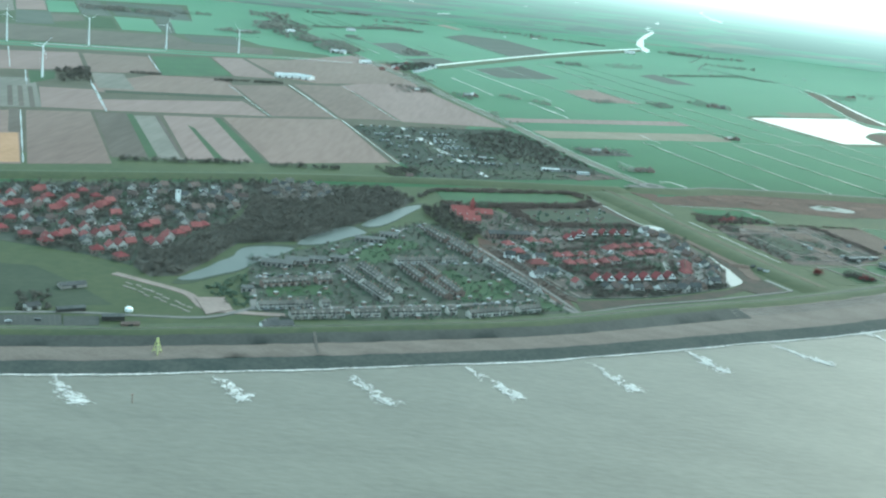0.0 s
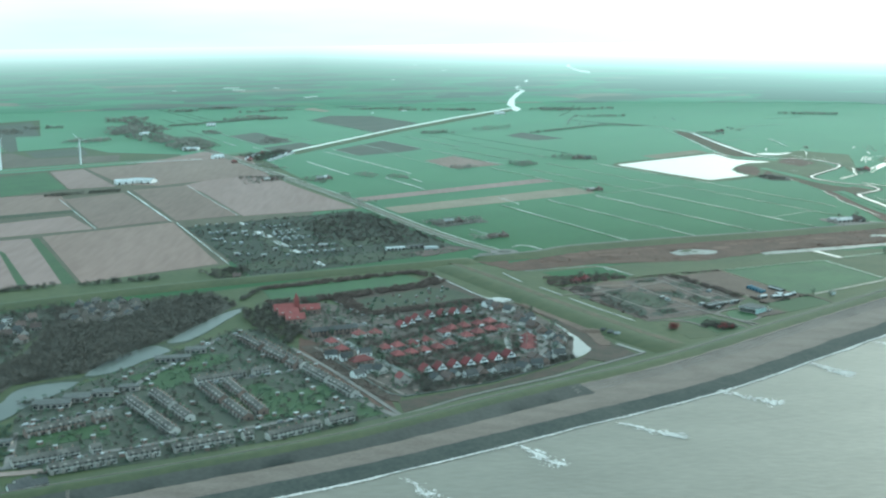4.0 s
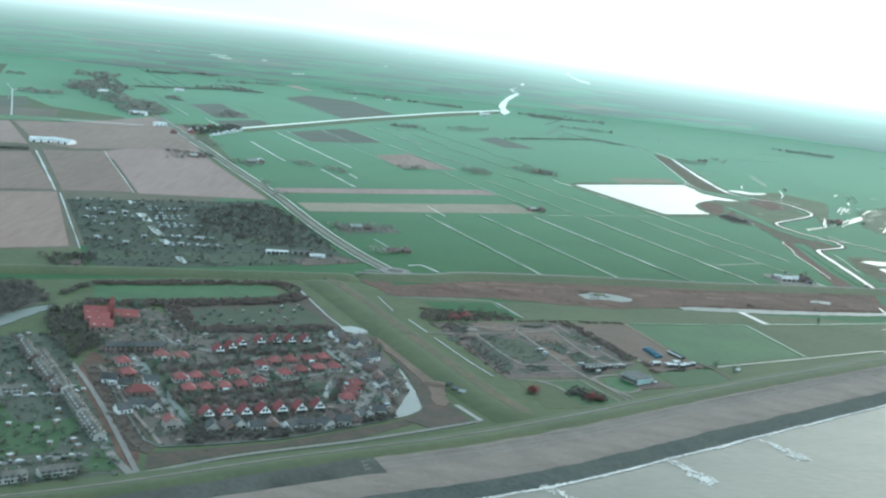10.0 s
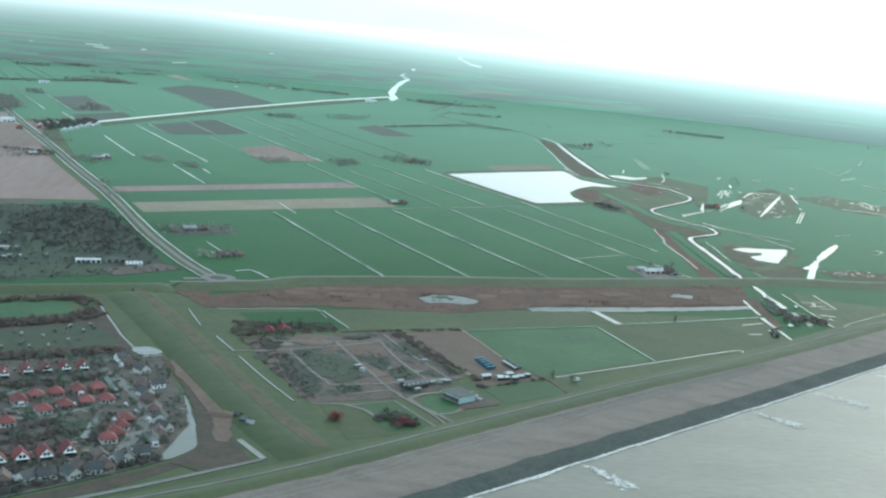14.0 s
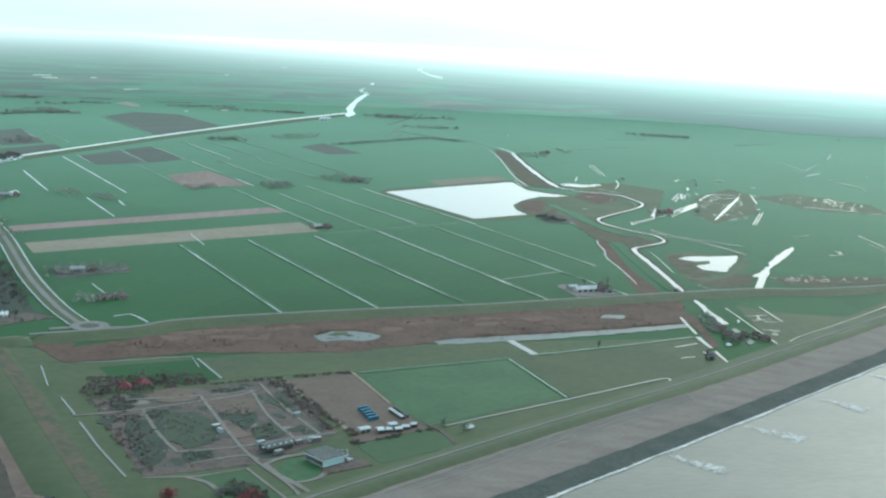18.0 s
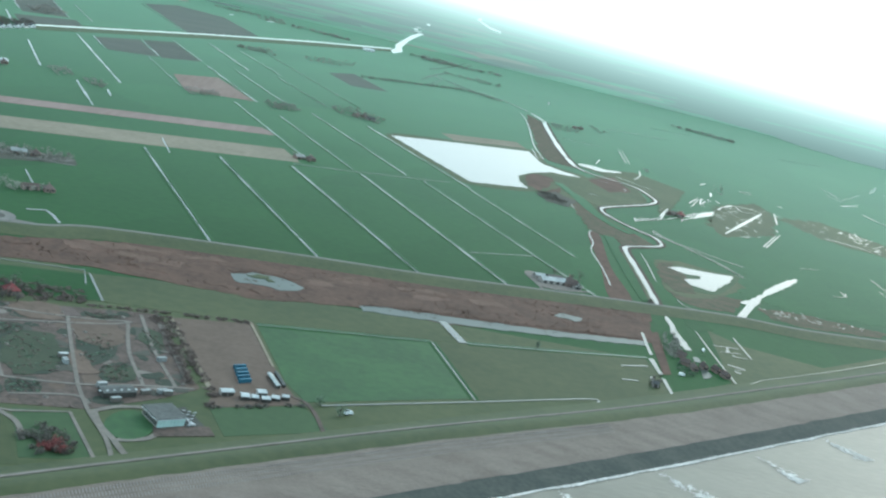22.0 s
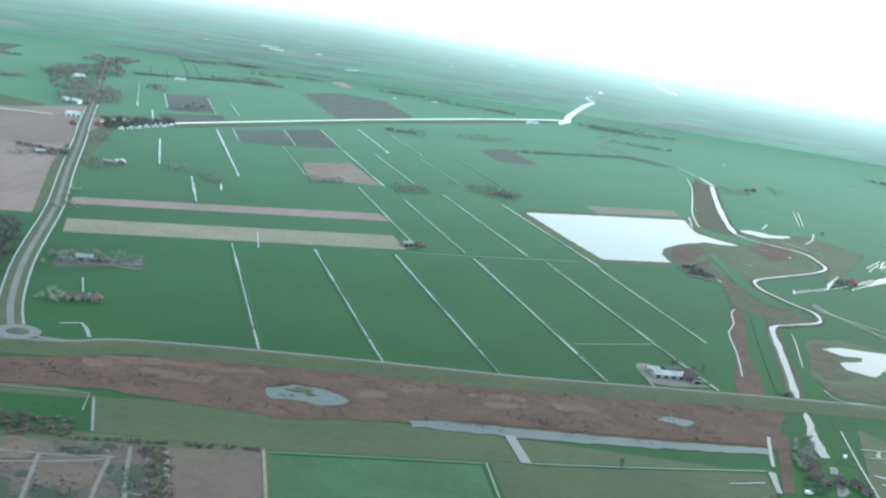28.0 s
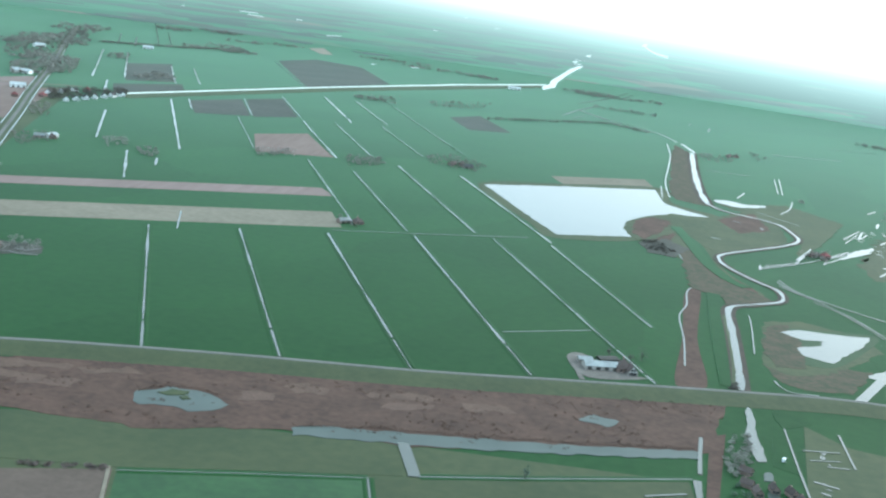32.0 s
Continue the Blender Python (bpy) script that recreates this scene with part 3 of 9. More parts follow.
field([(-397, 1486), (-384, 1470), (-298, 1278), (-307, 1275)], GRASS_MID, "narrow green strip of young crop")
field([(-386, 1571), (-377, 1574), (-252, 1288), (-264, 1280)], GRASS_MID, "green ditch verge between fields")
field([(-477, 1511), (-453, 1529), (-336, 1255), (-364, 1243)], STUBBLE_GREY, "pale grey striped stubble field")
field([(-489, 1523), (-479, 1521), (-364, 1250), (-374, 1246)], GRASS_MID, "narrow green verge between fields")
field([(-453, 1529), (-449, 1532), (-338, 1262), (-342, 1260)], SOIL_BROWN, "dark furrow strip between fields")
field([(-525, 1503), (-489, 1523), (-375, 1246), (-406, 1222)], SOIL_BROWN, "dark brown ploughed field")
field([(-597.3, 1459.9), (-530.0, 1503.9), (-394.5, 1188.4), (-464.3, 1140.4)], SOIL, "grey-brown ploughed field")
field([(-766.6, 1314.2), (-603.6, 1454.1), (-469.2, 1137.0), (-608.5, 1041.3)], SOIL, "grey-brown ploughed field")
field([(-584.6, 1265.6), (-540.8, 1300.9), (-473.5, 1144.4), (-515.1, 1115.5)], ORANGE, "orange-brown stubble plot")
field([(-563.2, 1614.5), (-387.6, 1758.7), (-325.6, 1638.9), (-517.3, 1527.6)], SOIL_PINK, "long pale pinkish ploughed field")
field([(-624.3, 1767.4), (-585.2, 1953.3), (-471.7, 2005.9), (-397.6, 1810.0), (-585.6, 1687.1)], SOIL, "brown ploughed field")
field([(-876.9, 1647.2), (-706, 1757), (-592, 1497), (-728.0, 1390)], STUBBLE_GREY, "grey stubble field")
field([(-667, 1675), (-598, 1707), (-520, 1532), (-592, 1497)], SOIL_PINK, "pale pinkish ploughed field")
for k in range(3):
    field([(-706 + 13 * k, 1657 + 4 * k), (-700 + 13 * k, 1660 + 4 * k), (-624 + 13 * k, 1484 + 4 * k), (-630 + 13 * k, 1481 + 4 * k)], SOIL_BROWN, "dark furrow strip")
field([(-750, 1839), (-714, 1858), (-683, 1778), (-690, 1700)], GRASS_MID, "small green plot at the wood")
field([(-669, 1894), (-624, 1922), (-550, 1750), (-599, 1728)], STUBBLE_GREY, "grey stubble field")
field([(-585, 1713), (-398, 1822), (-390, 1790), (-574, 1690)], GRASS_DARK, "dark green strip between fields")
field([(-619, 1459), (-610, 1468), (-540, 1304), (-552, 1300)], SOIL_BROWN, "dark ploughed strip")
for pts, mat, label in (([(-1292, 3505), (-1238, 3561), (-1029, 3060), (-1089, 3008)], SOIL_DARK, "dark ploughed field"), ([(-1225, 3575), (-1099, 3617), (-947, 3182), (-1036, 3104)], SOIL_DARK, "dark ploughed field"), ([(-1132, 3416), (-1059, 3488), (-1009, 3350), (-1083, 3280)], GRASS_MID, "green strip in dark ploughland"),
                        ([(-1099, 3617), (-1035, 3719), (-828, 3107), (-783, 2737), (-855, 2881)], SOIL_DARK, "dark ploughed field"), ([(-1433, 3307), (-1409, 3332), (-1226, 2914), (-1264, 2822), (-1459, 3248)], STUBBLE_GREY, "grey stubble field"), ([(-1393, 3315), (-1324, 3353), (-1190, 3032), (-1242, 2961)], SOIL_PINK, "pale pinkish field"),
                        ([(-1235, 2942), (-1169, 3000), (-1030, 2666), (-1091, 2600)], SOIL_DARK, "dark ploughed field"), ([(-1331, 3379), (-1272, 3440), (-1119, 3070), (-1168, 2989)], GRASS, "bright green field"), ([(-1150, 2955), (-1083, 2988), (-1025, 2854), (-1054, 2726)], SOIL_BROWN, "brown ploughed field"),
                        ([(-1073, 2985), (-1009, 3003), (-902, 2724), (-955, 2684)], GRASS_MID, "pale green field"), ([(-1026, 3063), (-938, 3100), (-809, 2765), (-886, 2708)], GRASS, "bright green field"), ([(-909, 3164), (-731, 3238), (-610, 2914), (-776, 2762)], GRASS, "green meadow"),
                        ([(-757, 2747), (-649, 2826), (-596, 2665), (-689, 2602)], SOIL_DARK, "dark brown ploughed field"), ([(-1138, 2547), (-869, 2656), (-778, 2722), (-685, 2588), (-526, 2655), (-497, 2518), (-996, 2234)], SOIL_BROWN, "long brown ploughed field behind the country road")):
    field(pts, mat, label)
for pts in ([(-1390, 3750), (-1103, 3045)], [(-1178, 3403), (-1050, 3092)], [(-907, 2131), (-788, 1859)], [(-754, 1837), (-688, 1683)], [(-592, 1702), (-518, 1531)], [(-641, 1811), (-592, 1702)], [(-1395, 3320), (-1242, 2961)], [(-1324, 3353), (-1180, 3010)]):
    ditch(pts, 4.5, bank=False)
strip("polder_canal", [(-900, 2229), (-790, 2298), (-677, 2349)], 9, 0.36, WATER, "straight canal beside the country road", "canal")
strip("polder_canal", [(-470, 2478), (-330, 2536)], 8, 0.36, WATER, "straight canal beside the country road", "canal")
field([(-445.9, 1938.6), (-372.0, 2010.6), (-238.4, 1703.3), (-319.5, 1644.3)], SOIL, "brown ploughed field")
field([(-362.8, 2040.0), (-287.5, 2093.4), (-150.2, 1741.5), (-228.6, 1699.0)], SOIL, "brown ploughed field")
field([(-283.5, 2107.8), (-195.5, 2143.7), (-133.4, 2141.4), (11.8, 1795.5), (-143.6, 1734.4)], SOIL_PINK, "pale pinkish ploughed field")
field([(-672.4, 2231.8), (-585.8, 2326.7), (-475.6, 2063.3), (-570.3, 1961.1)], LAWN, "bright green winter wheat field")
field([(-581.6, 2332.5), (-531.2, 2374.6), (-403.6, 2095.0), (-473.3, 2066.1)], SOIL_PINK, "pale pinkish ploughed field")
field([(-779.5, 2159.6), (-674.0, 2215.7), (-581.3, 1978.7), (-671.6, 1899.5)], SOIL, "brown ploughed field")
field([(-1031.5, 1938.5), (-788.4, 2160.6), (-688.4, 1920.0), (-906.5, 1703.1)], SOIL_PINK, "pale pinkish ploughed field")
field([(-526.0, 2381.9), (-255, 2604), (-165.9, 2258.1), (-332.2, 2093.9), (-398.7, 2121.9)], SOIL, "brown ploughed field")
field([(3.6, 1905.4), (308.1, 2121.9), (334.0, 2083.9), (17.7, 1868.8)], SOIL_PINK, "long narrow pale ploughed strip", "ploughed_strip")
field([(49.1, 1796.6), (351.1, 1997.2), (378.8, 1929.3), (73.0, 1736.9)], STUBBLE, "long narrow greyish stubble strip", "stubble_strip")
field([(122.1, 2452.7), (182, 2535), (266.9, 2352.4), (170.3, 2303.4)], SOIL, "small brown field in the meadows")
field([(-199, 3680), (-151, 3878), (-18, 3840), (124, 3499), (14, 3169)], SOIL_DARK, "dark ploughed field by the canal")
field([(-71, 2706), (-17, 2825), (61, 2629), (-13, 2571)], SOIL_DARK, "dark ploughed field by the canal")
field([(-12, 2835), (30, 2923), (121, 2702), (66, 2627)], SOIL_DARK, "dark ploughed field by the canal")
field([(333, 3028), (382, 3127), (463, 2928), (390, 2883)], SOIL_DARK, "small dark field among meadows")
field([(-363, 3120), (-305, 3233), (-182, 2922), (-246, 2846)], SOIL_DARK, "dark ploughed field")
field([(-238, 2772), (-160, 2906), (-127, 2829), (-185, 2651)], SOIL_DARK, "dark ploughed strip by the canal")
field([(-296.2, 2081.3), (-200, 2330), (-96, 2048.5), (-161.2, 1889.2)], SOIL_PINK, "pale ploughed field beside the main road")
field([(-483.8, 2348.5), (-355, 2710), (-301, 2613), (-424.9, 2264.6)], SOIL_PINK, "pale ploughed field")
field([(562.0, 2489.0), (701, 2601), (716, 2520), (585.8, 2426.2)], STUBBLE, "grey-brown strip behind the lake")

# ditches round the arable land
ditch([(-602.5, 1455.1), (-469.7, 1143.6)], 5, bank=False)
ditch([(-628.8, 1779.8), (-514.1, 1518.4)], 4, bank=False)
ditch([(-453.7, 1939.4), (-321.1, 1636.6)], 3, bank=False)
ditch([(-367.8, 2024.8), (-235.2, 1693.3)], 6, bank=False)
ditch([(-282.8, 2088.8), (-149.6, 1735.6)], 3, bank=False)
ditch([(-683.0, 2244.7), (-576.9, 1973.6)], 5, bank=False)
ditch([(-224.6, 1677.3), (-111.6, 1374.8)], 4, bank=False)
lane([(-1081.0, 2031.6), (-891.7, 2224.3), (-675.8, 2343.5), (-408, 2546), (-249, 2672)], 9, "pale straight country road", mat=STUBBLE)

# meadow ditches
for pts, w in (([(220.0, 1808.5), (347.4, 1482.5)], 5), ([(294.8, 1852.1), (434.5, 1509.4)], 5), ([(372.5, 1894.1), (520.7, 1533.4)], 5.5), ([(451.7, 1944.9), (602.0, 1562.8)], 5.5), ([(529.2, 1993.5), (643.5, 1705.9)], 4), ([(643.5, 1705.9), (690.1, 1592.7)], 4),
               ([(590.2, 2006.4), (690.9, 1744.3)], 4), ([(444.1, 2363.3), (589.3, 2020.9)], 6), ([(244.0, 2302.0), (390.6, 1942.7)], 4), ([(316.7, 2263.1), (440.7, 1963.3)], 4), ([(356.1, 2366.8), (507.1, 2009.6)], 4.5),
               ([(140, 2664), (271.2, 2351.4)], 6), ([(185, 2702), (309.5, 2408.8)], 4), ([(79, 3053), (204, 2740)], 9), ([(142, 3056), (258, 2781)], 5), ([(260, 2737), (371.3, 2481.9)], 3), ([(186, 3134), (424, 2558)], 2.5)):
    ditch(pts, w)
for pts, w in (([(373.3, 1909.6), (448.3, 1954.2), (564.1, 2028.3)], 3), ([(572.6, 1656.8), (643.5, 1705.9)], 3), ([(-96, 2684), (91.0, 2230.2)], 9), ([(-111.8, 2458.1), (-19.0, 2220.1)], 9), ([(47.2, 2164.5), (112.7, 2001.3)], 7), ([(94.6, 2144.0), (110.0, 2100.0)], 7),
               ([(-20, 2846), (58, 2644)], 5), ([(23, 2949), (124, 2706)], 5), ([(51, 2595), (156.6, 2336.9)], 3), ([(-264, 2807), (-202, 2655)], 9), ([(-205, 3664), (0, 3189)], 6), ([(-502, 3323), (-303, 2829)], 9), ([(-452, 3342), (-261, 2876)], 9),
               ([(-289, 3187), (-174, 2908)], 8), ([(-247, 3207), (-140, 2948)], 6), ([(-77, 2718), (-20, 2578)], 6), ([(-605, 3759), (-506, 3510)], 10), ([(-799, 4370), (-493, 3629)], 8), ([(-633, 4053), (-456, 3620)], 8), ([(-662, 3792), (-546, 3501)], 8),
               ([(223.0, 1885.3), (246.6, 1812.2)], 4), ([(162.1, 1589.5), (181.9, 1547.4)], 4)):
    ditch(pts, w, bank=False)

patch("farm_yard", ragged([(114, 1637), (125, 1675), (155, 1674), (181, 1678), (191, 1653), (163, 1634), (128, 1610)], 1.5, 5), 0.1, SCRUB, "grey trodden yard round the farm", "yard")
lane([(139, 1631), (166, 1647), (175, 1644), (190, 1649)], 3, "pale farm lane", "farm_lane")
lane([(166, 1657), (176, 1655), (183, 1668)], 3, "pale farm lane", "farm_lane")

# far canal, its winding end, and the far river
# the canal glows in place of a sky reflection that the rim blocks
strip("canal", [(-178, 2646), (42, 3240), (250, 3745), (452, 4160)], [11, 12, 15, 19], 0.52, FAR_WATER_GLOW, "long straight canal across the polder", "canal")
strip("canal_bank", [(-170, 2630), (52, 3212), (456, 4120)], 56, 0.30, GRASS_PALE, "pale bank along the canal", "bank")


def on_rim(x, y, raised=0.0):
    """Where a far place of the plain shows on the rim that stands for it."""
    d = math.hypot(x - CX, y - CY)
    ux, uy = (x - CX) / d, (y - CY) / d
    if d < 4120:
        return Vector((x, y, 0.6 + raised))
    lo, hi = 0.0, 1.0
    for _ in range(24):
        u = (lo + hi) / 2
        r, z = rim(u)
        if z < 248.0 * (1 - r / d):
            lo = u
        else:
            hi = u
    r, z = rim(lo)
    return Vector((CX + ux * (r - 5), CY + uy * (r - 5), z + 2 + raised))


def far_outline(name, rings, mat, label, category, kind="structure"):
    """Flat far things, each an outline of places of the plain, in one mesh."""
    verts, faces = [], []
    for pts in rings:
        k = len(verts)
        verts += [on_rim(x, y) for x, y in pts]
        faces.append(tuple(range(k, k + len(pts))))
    return tagged(mesh_object(name, verts, faces, mat), label, category, kind=kind)


def far_band(name, left, right, mat, label, category):
    n = len(left)
    return tagged(mesh_object(name, [on_rim(*p) for p in left + right], [(i, n + i, n + i + 1, i + 1) for i in range(n - 1)], mat), label, category, kind="structure")


def far_clump(x, y, long, deep, g, points=16):
    """A ragged far wood or hedge, long across the view and deep along it."""
    d = math.hypot(x - CX, y - CY)
    ux, uy = (x - CX) / d, (y - CY) / d
    out = []
    for k in range(points):
        a = 2 * math.pi * (k + g.uniform(-0.3, 0.3)) / points
        w = g.uniform(0.65, 1.15)
        p, q = long * math.cos(a) * w, deep * math.sin(a) * w
        out.append((x - uy * p + ux * q, y + ux * p + uy * q))
    return out


far_band("canal", [(445, 4063), (457, 4200), (454, 4361), (476, 4623), (524, 5099), (561, 5345), (548, 5605), (571, 5887)], [(454, 3975), (480, 4116), (475, 4295), (504, 4715), (552, 5127), (589, 5420), (566, 5626), (591, 5857)], FAR_WATER_GLOW, "pale winding end of the far canal", "canal")
far_outline("far_pool", [[(604, 5873), (642, 6082), (664, 6537), (643, 6445)]], FAR_WATER_GLOW, "pale pool at the end of the far canal", "pool")
far_band("river", [(1140, 9300), (1128, 8664), (1118, 8140), (1161, 7838)], [(1120, 8900), (1095, 8299), (1088, 7819), (1116, 7442)], FAR_WATER_GLOW, "pale far river bend", "river")
far_outline("river", [[(1106, 8964), (1123, 8877), (1206, 9640), (1175, 9584)]], FAR_WATER_GLOW, "pale far river bend", "river")
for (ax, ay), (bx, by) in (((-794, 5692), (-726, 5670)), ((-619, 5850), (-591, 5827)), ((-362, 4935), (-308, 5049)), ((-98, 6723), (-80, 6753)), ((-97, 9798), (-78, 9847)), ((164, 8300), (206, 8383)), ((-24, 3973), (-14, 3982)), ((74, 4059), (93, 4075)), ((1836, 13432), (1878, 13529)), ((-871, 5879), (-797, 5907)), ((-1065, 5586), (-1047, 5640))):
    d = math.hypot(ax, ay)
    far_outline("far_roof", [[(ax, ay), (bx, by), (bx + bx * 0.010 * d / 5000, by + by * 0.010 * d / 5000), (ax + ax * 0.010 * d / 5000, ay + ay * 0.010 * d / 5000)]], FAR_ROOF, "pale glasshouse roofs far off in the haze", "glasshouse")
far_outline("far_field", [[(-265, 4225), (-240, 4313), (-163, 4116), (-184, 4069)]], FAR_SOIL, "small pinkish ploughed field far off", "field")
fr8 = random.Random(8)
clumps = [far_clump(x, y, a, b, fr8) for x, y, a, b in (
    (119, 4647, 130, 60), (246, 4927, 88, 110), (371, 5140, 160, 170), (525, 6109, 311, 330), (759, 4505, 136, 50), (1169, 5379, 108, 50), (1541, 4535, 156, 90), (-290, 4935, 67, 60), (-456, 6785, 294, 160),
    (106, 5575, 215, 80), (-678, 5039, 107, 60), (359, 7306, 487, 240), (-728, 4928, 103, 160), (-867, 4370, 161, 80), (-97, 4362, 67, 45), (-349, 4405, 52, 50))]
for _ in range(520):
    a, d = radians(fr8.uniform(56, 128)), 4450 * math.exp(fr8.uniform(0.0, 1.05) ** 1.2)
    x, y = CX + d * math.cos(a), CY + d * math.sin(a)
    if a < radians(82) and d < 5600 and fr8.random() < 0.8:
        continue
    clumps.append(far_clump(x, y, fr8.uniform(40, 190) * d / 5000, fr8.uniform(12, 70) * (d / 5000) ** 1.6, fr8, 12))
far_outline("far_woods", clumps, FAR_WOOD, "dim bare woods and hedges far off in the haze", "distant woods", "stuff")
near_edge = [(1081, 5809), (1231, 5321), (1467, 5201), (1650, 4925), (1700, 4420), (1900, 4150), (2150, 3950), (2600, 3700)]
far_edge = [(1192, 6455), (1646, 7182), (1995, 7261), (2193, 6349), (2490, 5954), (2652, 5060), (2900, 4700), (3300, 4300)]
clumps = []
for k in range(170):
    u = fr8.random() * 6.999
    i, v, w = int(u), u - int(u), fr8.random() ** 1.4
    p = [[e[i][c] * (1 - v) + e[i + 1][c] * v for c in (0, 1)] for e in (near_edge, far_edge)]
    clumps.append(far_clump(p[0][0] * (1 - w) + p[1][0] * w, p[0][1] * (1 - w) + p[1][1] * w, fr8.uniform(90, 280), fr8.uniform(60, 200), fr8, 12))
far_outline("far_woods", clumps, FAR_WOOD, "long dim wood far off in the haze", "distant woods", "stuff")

# lake, river and marsh
water("lake", [(481.6, 2324.9), (586.5, 2411.3), (715, 2509), (720.2, 2447.5), (726.3, 2396.0), (753.3, 2366.9), (782.0, 2345.4), (758.7, 2328.9), (732.7, 2326.7), (694.5, 2271.9), (672.7, 2221.1), (667.0, 2178.9), (671.0, 2146.6), (677.4, 2124.7), (633.5, 2095.1), (592.9, 2068.1), (562.8, 2132.5), (524.0, 2223.7)], "pale polder lake reflecting the bright sky", "lake", soft=False)
patch("lake_bank", rounded([(472.3, 2325.4), (585.3, 2436.2), (725, 2540), (736.3, 2414.8), (798.0, 2359.6), (756.7, 2294.5), (701.1, 2246.0), (678.0, 2188.2), (683.8, 2110.0), (590.8, 2050.2), (557.3, 2116.8)]), 0.12, GRASS_PALE, "rough grass bank round the lake", "bank")
strip("river", smooth_line([(785, 3172), (805, 3044)]), 9, 0.52, WATER, "winding polder river", "river")
strip("river", smooth_line([(799, 3038), (792, 2886), (786, 2709), (784, 2551), (787.3, 2453.1)]), 12, 0.53, WATER, "winding polder river", "river")
strip("river", smooth_line([(787.3, 2453.1), (806.4, 2415.1), (850.2, 2393.0)]), 5, 0.52, WATER, "winding polder river", "river")
strip("river", smooth_line([(850.2, 2393.0), (877.1, 2366.4), (887.7, 2308.8), (887.6, 2268.5), (865.5, 2222.9), (818.0, 2158.8), (781.0, 2108.0), (773.3, 2075.1), (781.3, 2038.5), (806.0, 1990.5), (823.1, 1965.6), (824.9, 1931.9), (816.1, 1910.4), (789.2, 1886.0)]), 5.2, 0.52, WATER, "winding polder river", "river")
strip("river", smooth_line([(789.0, 1883.7), (765.3, 1855.4), (760.8, 1770.2), (757.2, 1686.4), (753.0, 1611.8)]), [5] * 6 + [8] * 19, 0.54, WATER, "broad straight reach of the polder river", "river")
for pts, w in (([(799, 3038), (792, 2886), (786, 2709), (784, 2551), (787.3, 2453.1)], 19), ([(787.3, 2453.1), (806.4, 2415.1), (850.2, 2393.0)], 11), ([(850.2, 2393.0), (877.1, 2366.4), (887.7, 2308.8), (887.6, 2268.5), (865.5, 2222.9), (818.0, 2158.8), (781.0, 2108.0), (773.3, 2075.1), (781.3, 2038.5), (806.0, 1990.5), (823.1, 1965.6), (824.9, 1931.9), (816.1, 1910.4), (789.2, 1886.0)], 11), ([(789.0, 1883.7), (765.3, 1855.4), (760.8, 1770.2), (757.2, 1686.4), (753.0, 1611.8)], 14)):
    strip("reedy_edge", smooth_line(pts), w, 0.39, BANK_MAROON, "dark brown reedy edge of the river", "bank")
patch("rough_grass", ragged([(770, 3135), (793, 3048), (786, 2868), (781, 2492), (787, 2435), (770, 2439), (743, 2456), (735, 2491), (754, 2895)], 4, 16), 0.2, BANK_BROWN, "brownish rough land between drain and river", "rough land")
water("marsh_pool", [(801, 2503), (825, 2513), (845, 2502), (875, 2517), (868, 2495), (834, 2467), (814, 2473), (801, 2486)], "pale flooded strip beside the river")
strip("river_bank", smooth_line([(733, 2235), (745, 2150), (757, 2048), (775, 1980), (792, 1955)]), 13, 0.48, GRASS, "green dyke curving past the reeds", "bank")
for pts, w in (([(569, 3548), (621, 3453), (737, 3311), (777, 3186)], 5), ([(1125, 3500), (1244, 3558)], 4), ([(824, 2082), (870, 2125), (915, 2191), (948, 2246)], 2.4), ([(831, 2015), (851, 1961), (920, 1900)], 2.2), ([(856, 2446), (904, 2384)], 2)):
    strip("marsh_ditch", smooth_line(pts, 3), w, 0.56, WATER, "thin pale ditch in the river meadows", "ditch")
strip("river_bank", [(754.6, 1906.7), (747.2, 1744.5), (744.4, 1616.2)], 13, 0.3, GRASS, "green river bank", "bank")
patch("reed_bed", rounded([(726.5, 1891.9), (742.9, 1912.4), (728.6, 1733.1), (728.3, 1608.6), (704.6, 1600.7), (715.6, 1725.2)]), 0.16, REED, "brown reeds along the river bank", "reed bed")
patch("reed_bed", rounded([(673.7, 2163.0), (701.5, 2262.0), (807.0, 2334.3), (852.3, 2345.1), (870.2, 2247.3), (777.9, 2108.6), (778.7, 2009.6), (807.8, 1931.7), (767.4, 1943.6), (741.1, 2022.3), (721.6, 2059.0), (691.3, 2096.7)]), 0.16, GRASS_PALE, "rough olive grass round the lake's end", "reed bed")
for pts in ([(682.8, 2192.3), (707.9, 2236.4), (736.0, 2237.8), (721.8, 2144.2), (691.7, 2119.7)], [(739.7, 2109.9), (754.4, 2090.5), (767.3, 2014.6), (754.5, 1999.8)], [(805.2, 2312.6), (847.3, 2332.8), (862.1, 2276.6), (821.8, 2261.6)], [(760.0, 1996.0), (782.5, 1986.4), (802.7, 1935.1), (773.4, 1947.8)]):
    patch("reed_bed", ragged(rounded(pts), 2.5, 4), 0.22, REED, "reddish reeds at the water's edge", "reed bed")
strip("river_bank", smooth_line([(728.3, 2220.0), (754.8, 2147.7), (764.5, 2039.9), (781.3, 1972.9)]), 7, 0.34, GRASS, "green bank curving past the reeds", "bank")
ditch(smooth_line([(731.7, 2103.5), (730.1, 2056.8), (745.9, 2004.2), (765.7, 1956.9), (731.8, 1909.3), (725.6, 1843.6), (716.7, 1797.7), (717.0, 1726.0), (714.0, 1649.7)]), 3.5, bank=False)
ditch([(725, 2557), (723.5, 2450.7)], 4, bank=False)
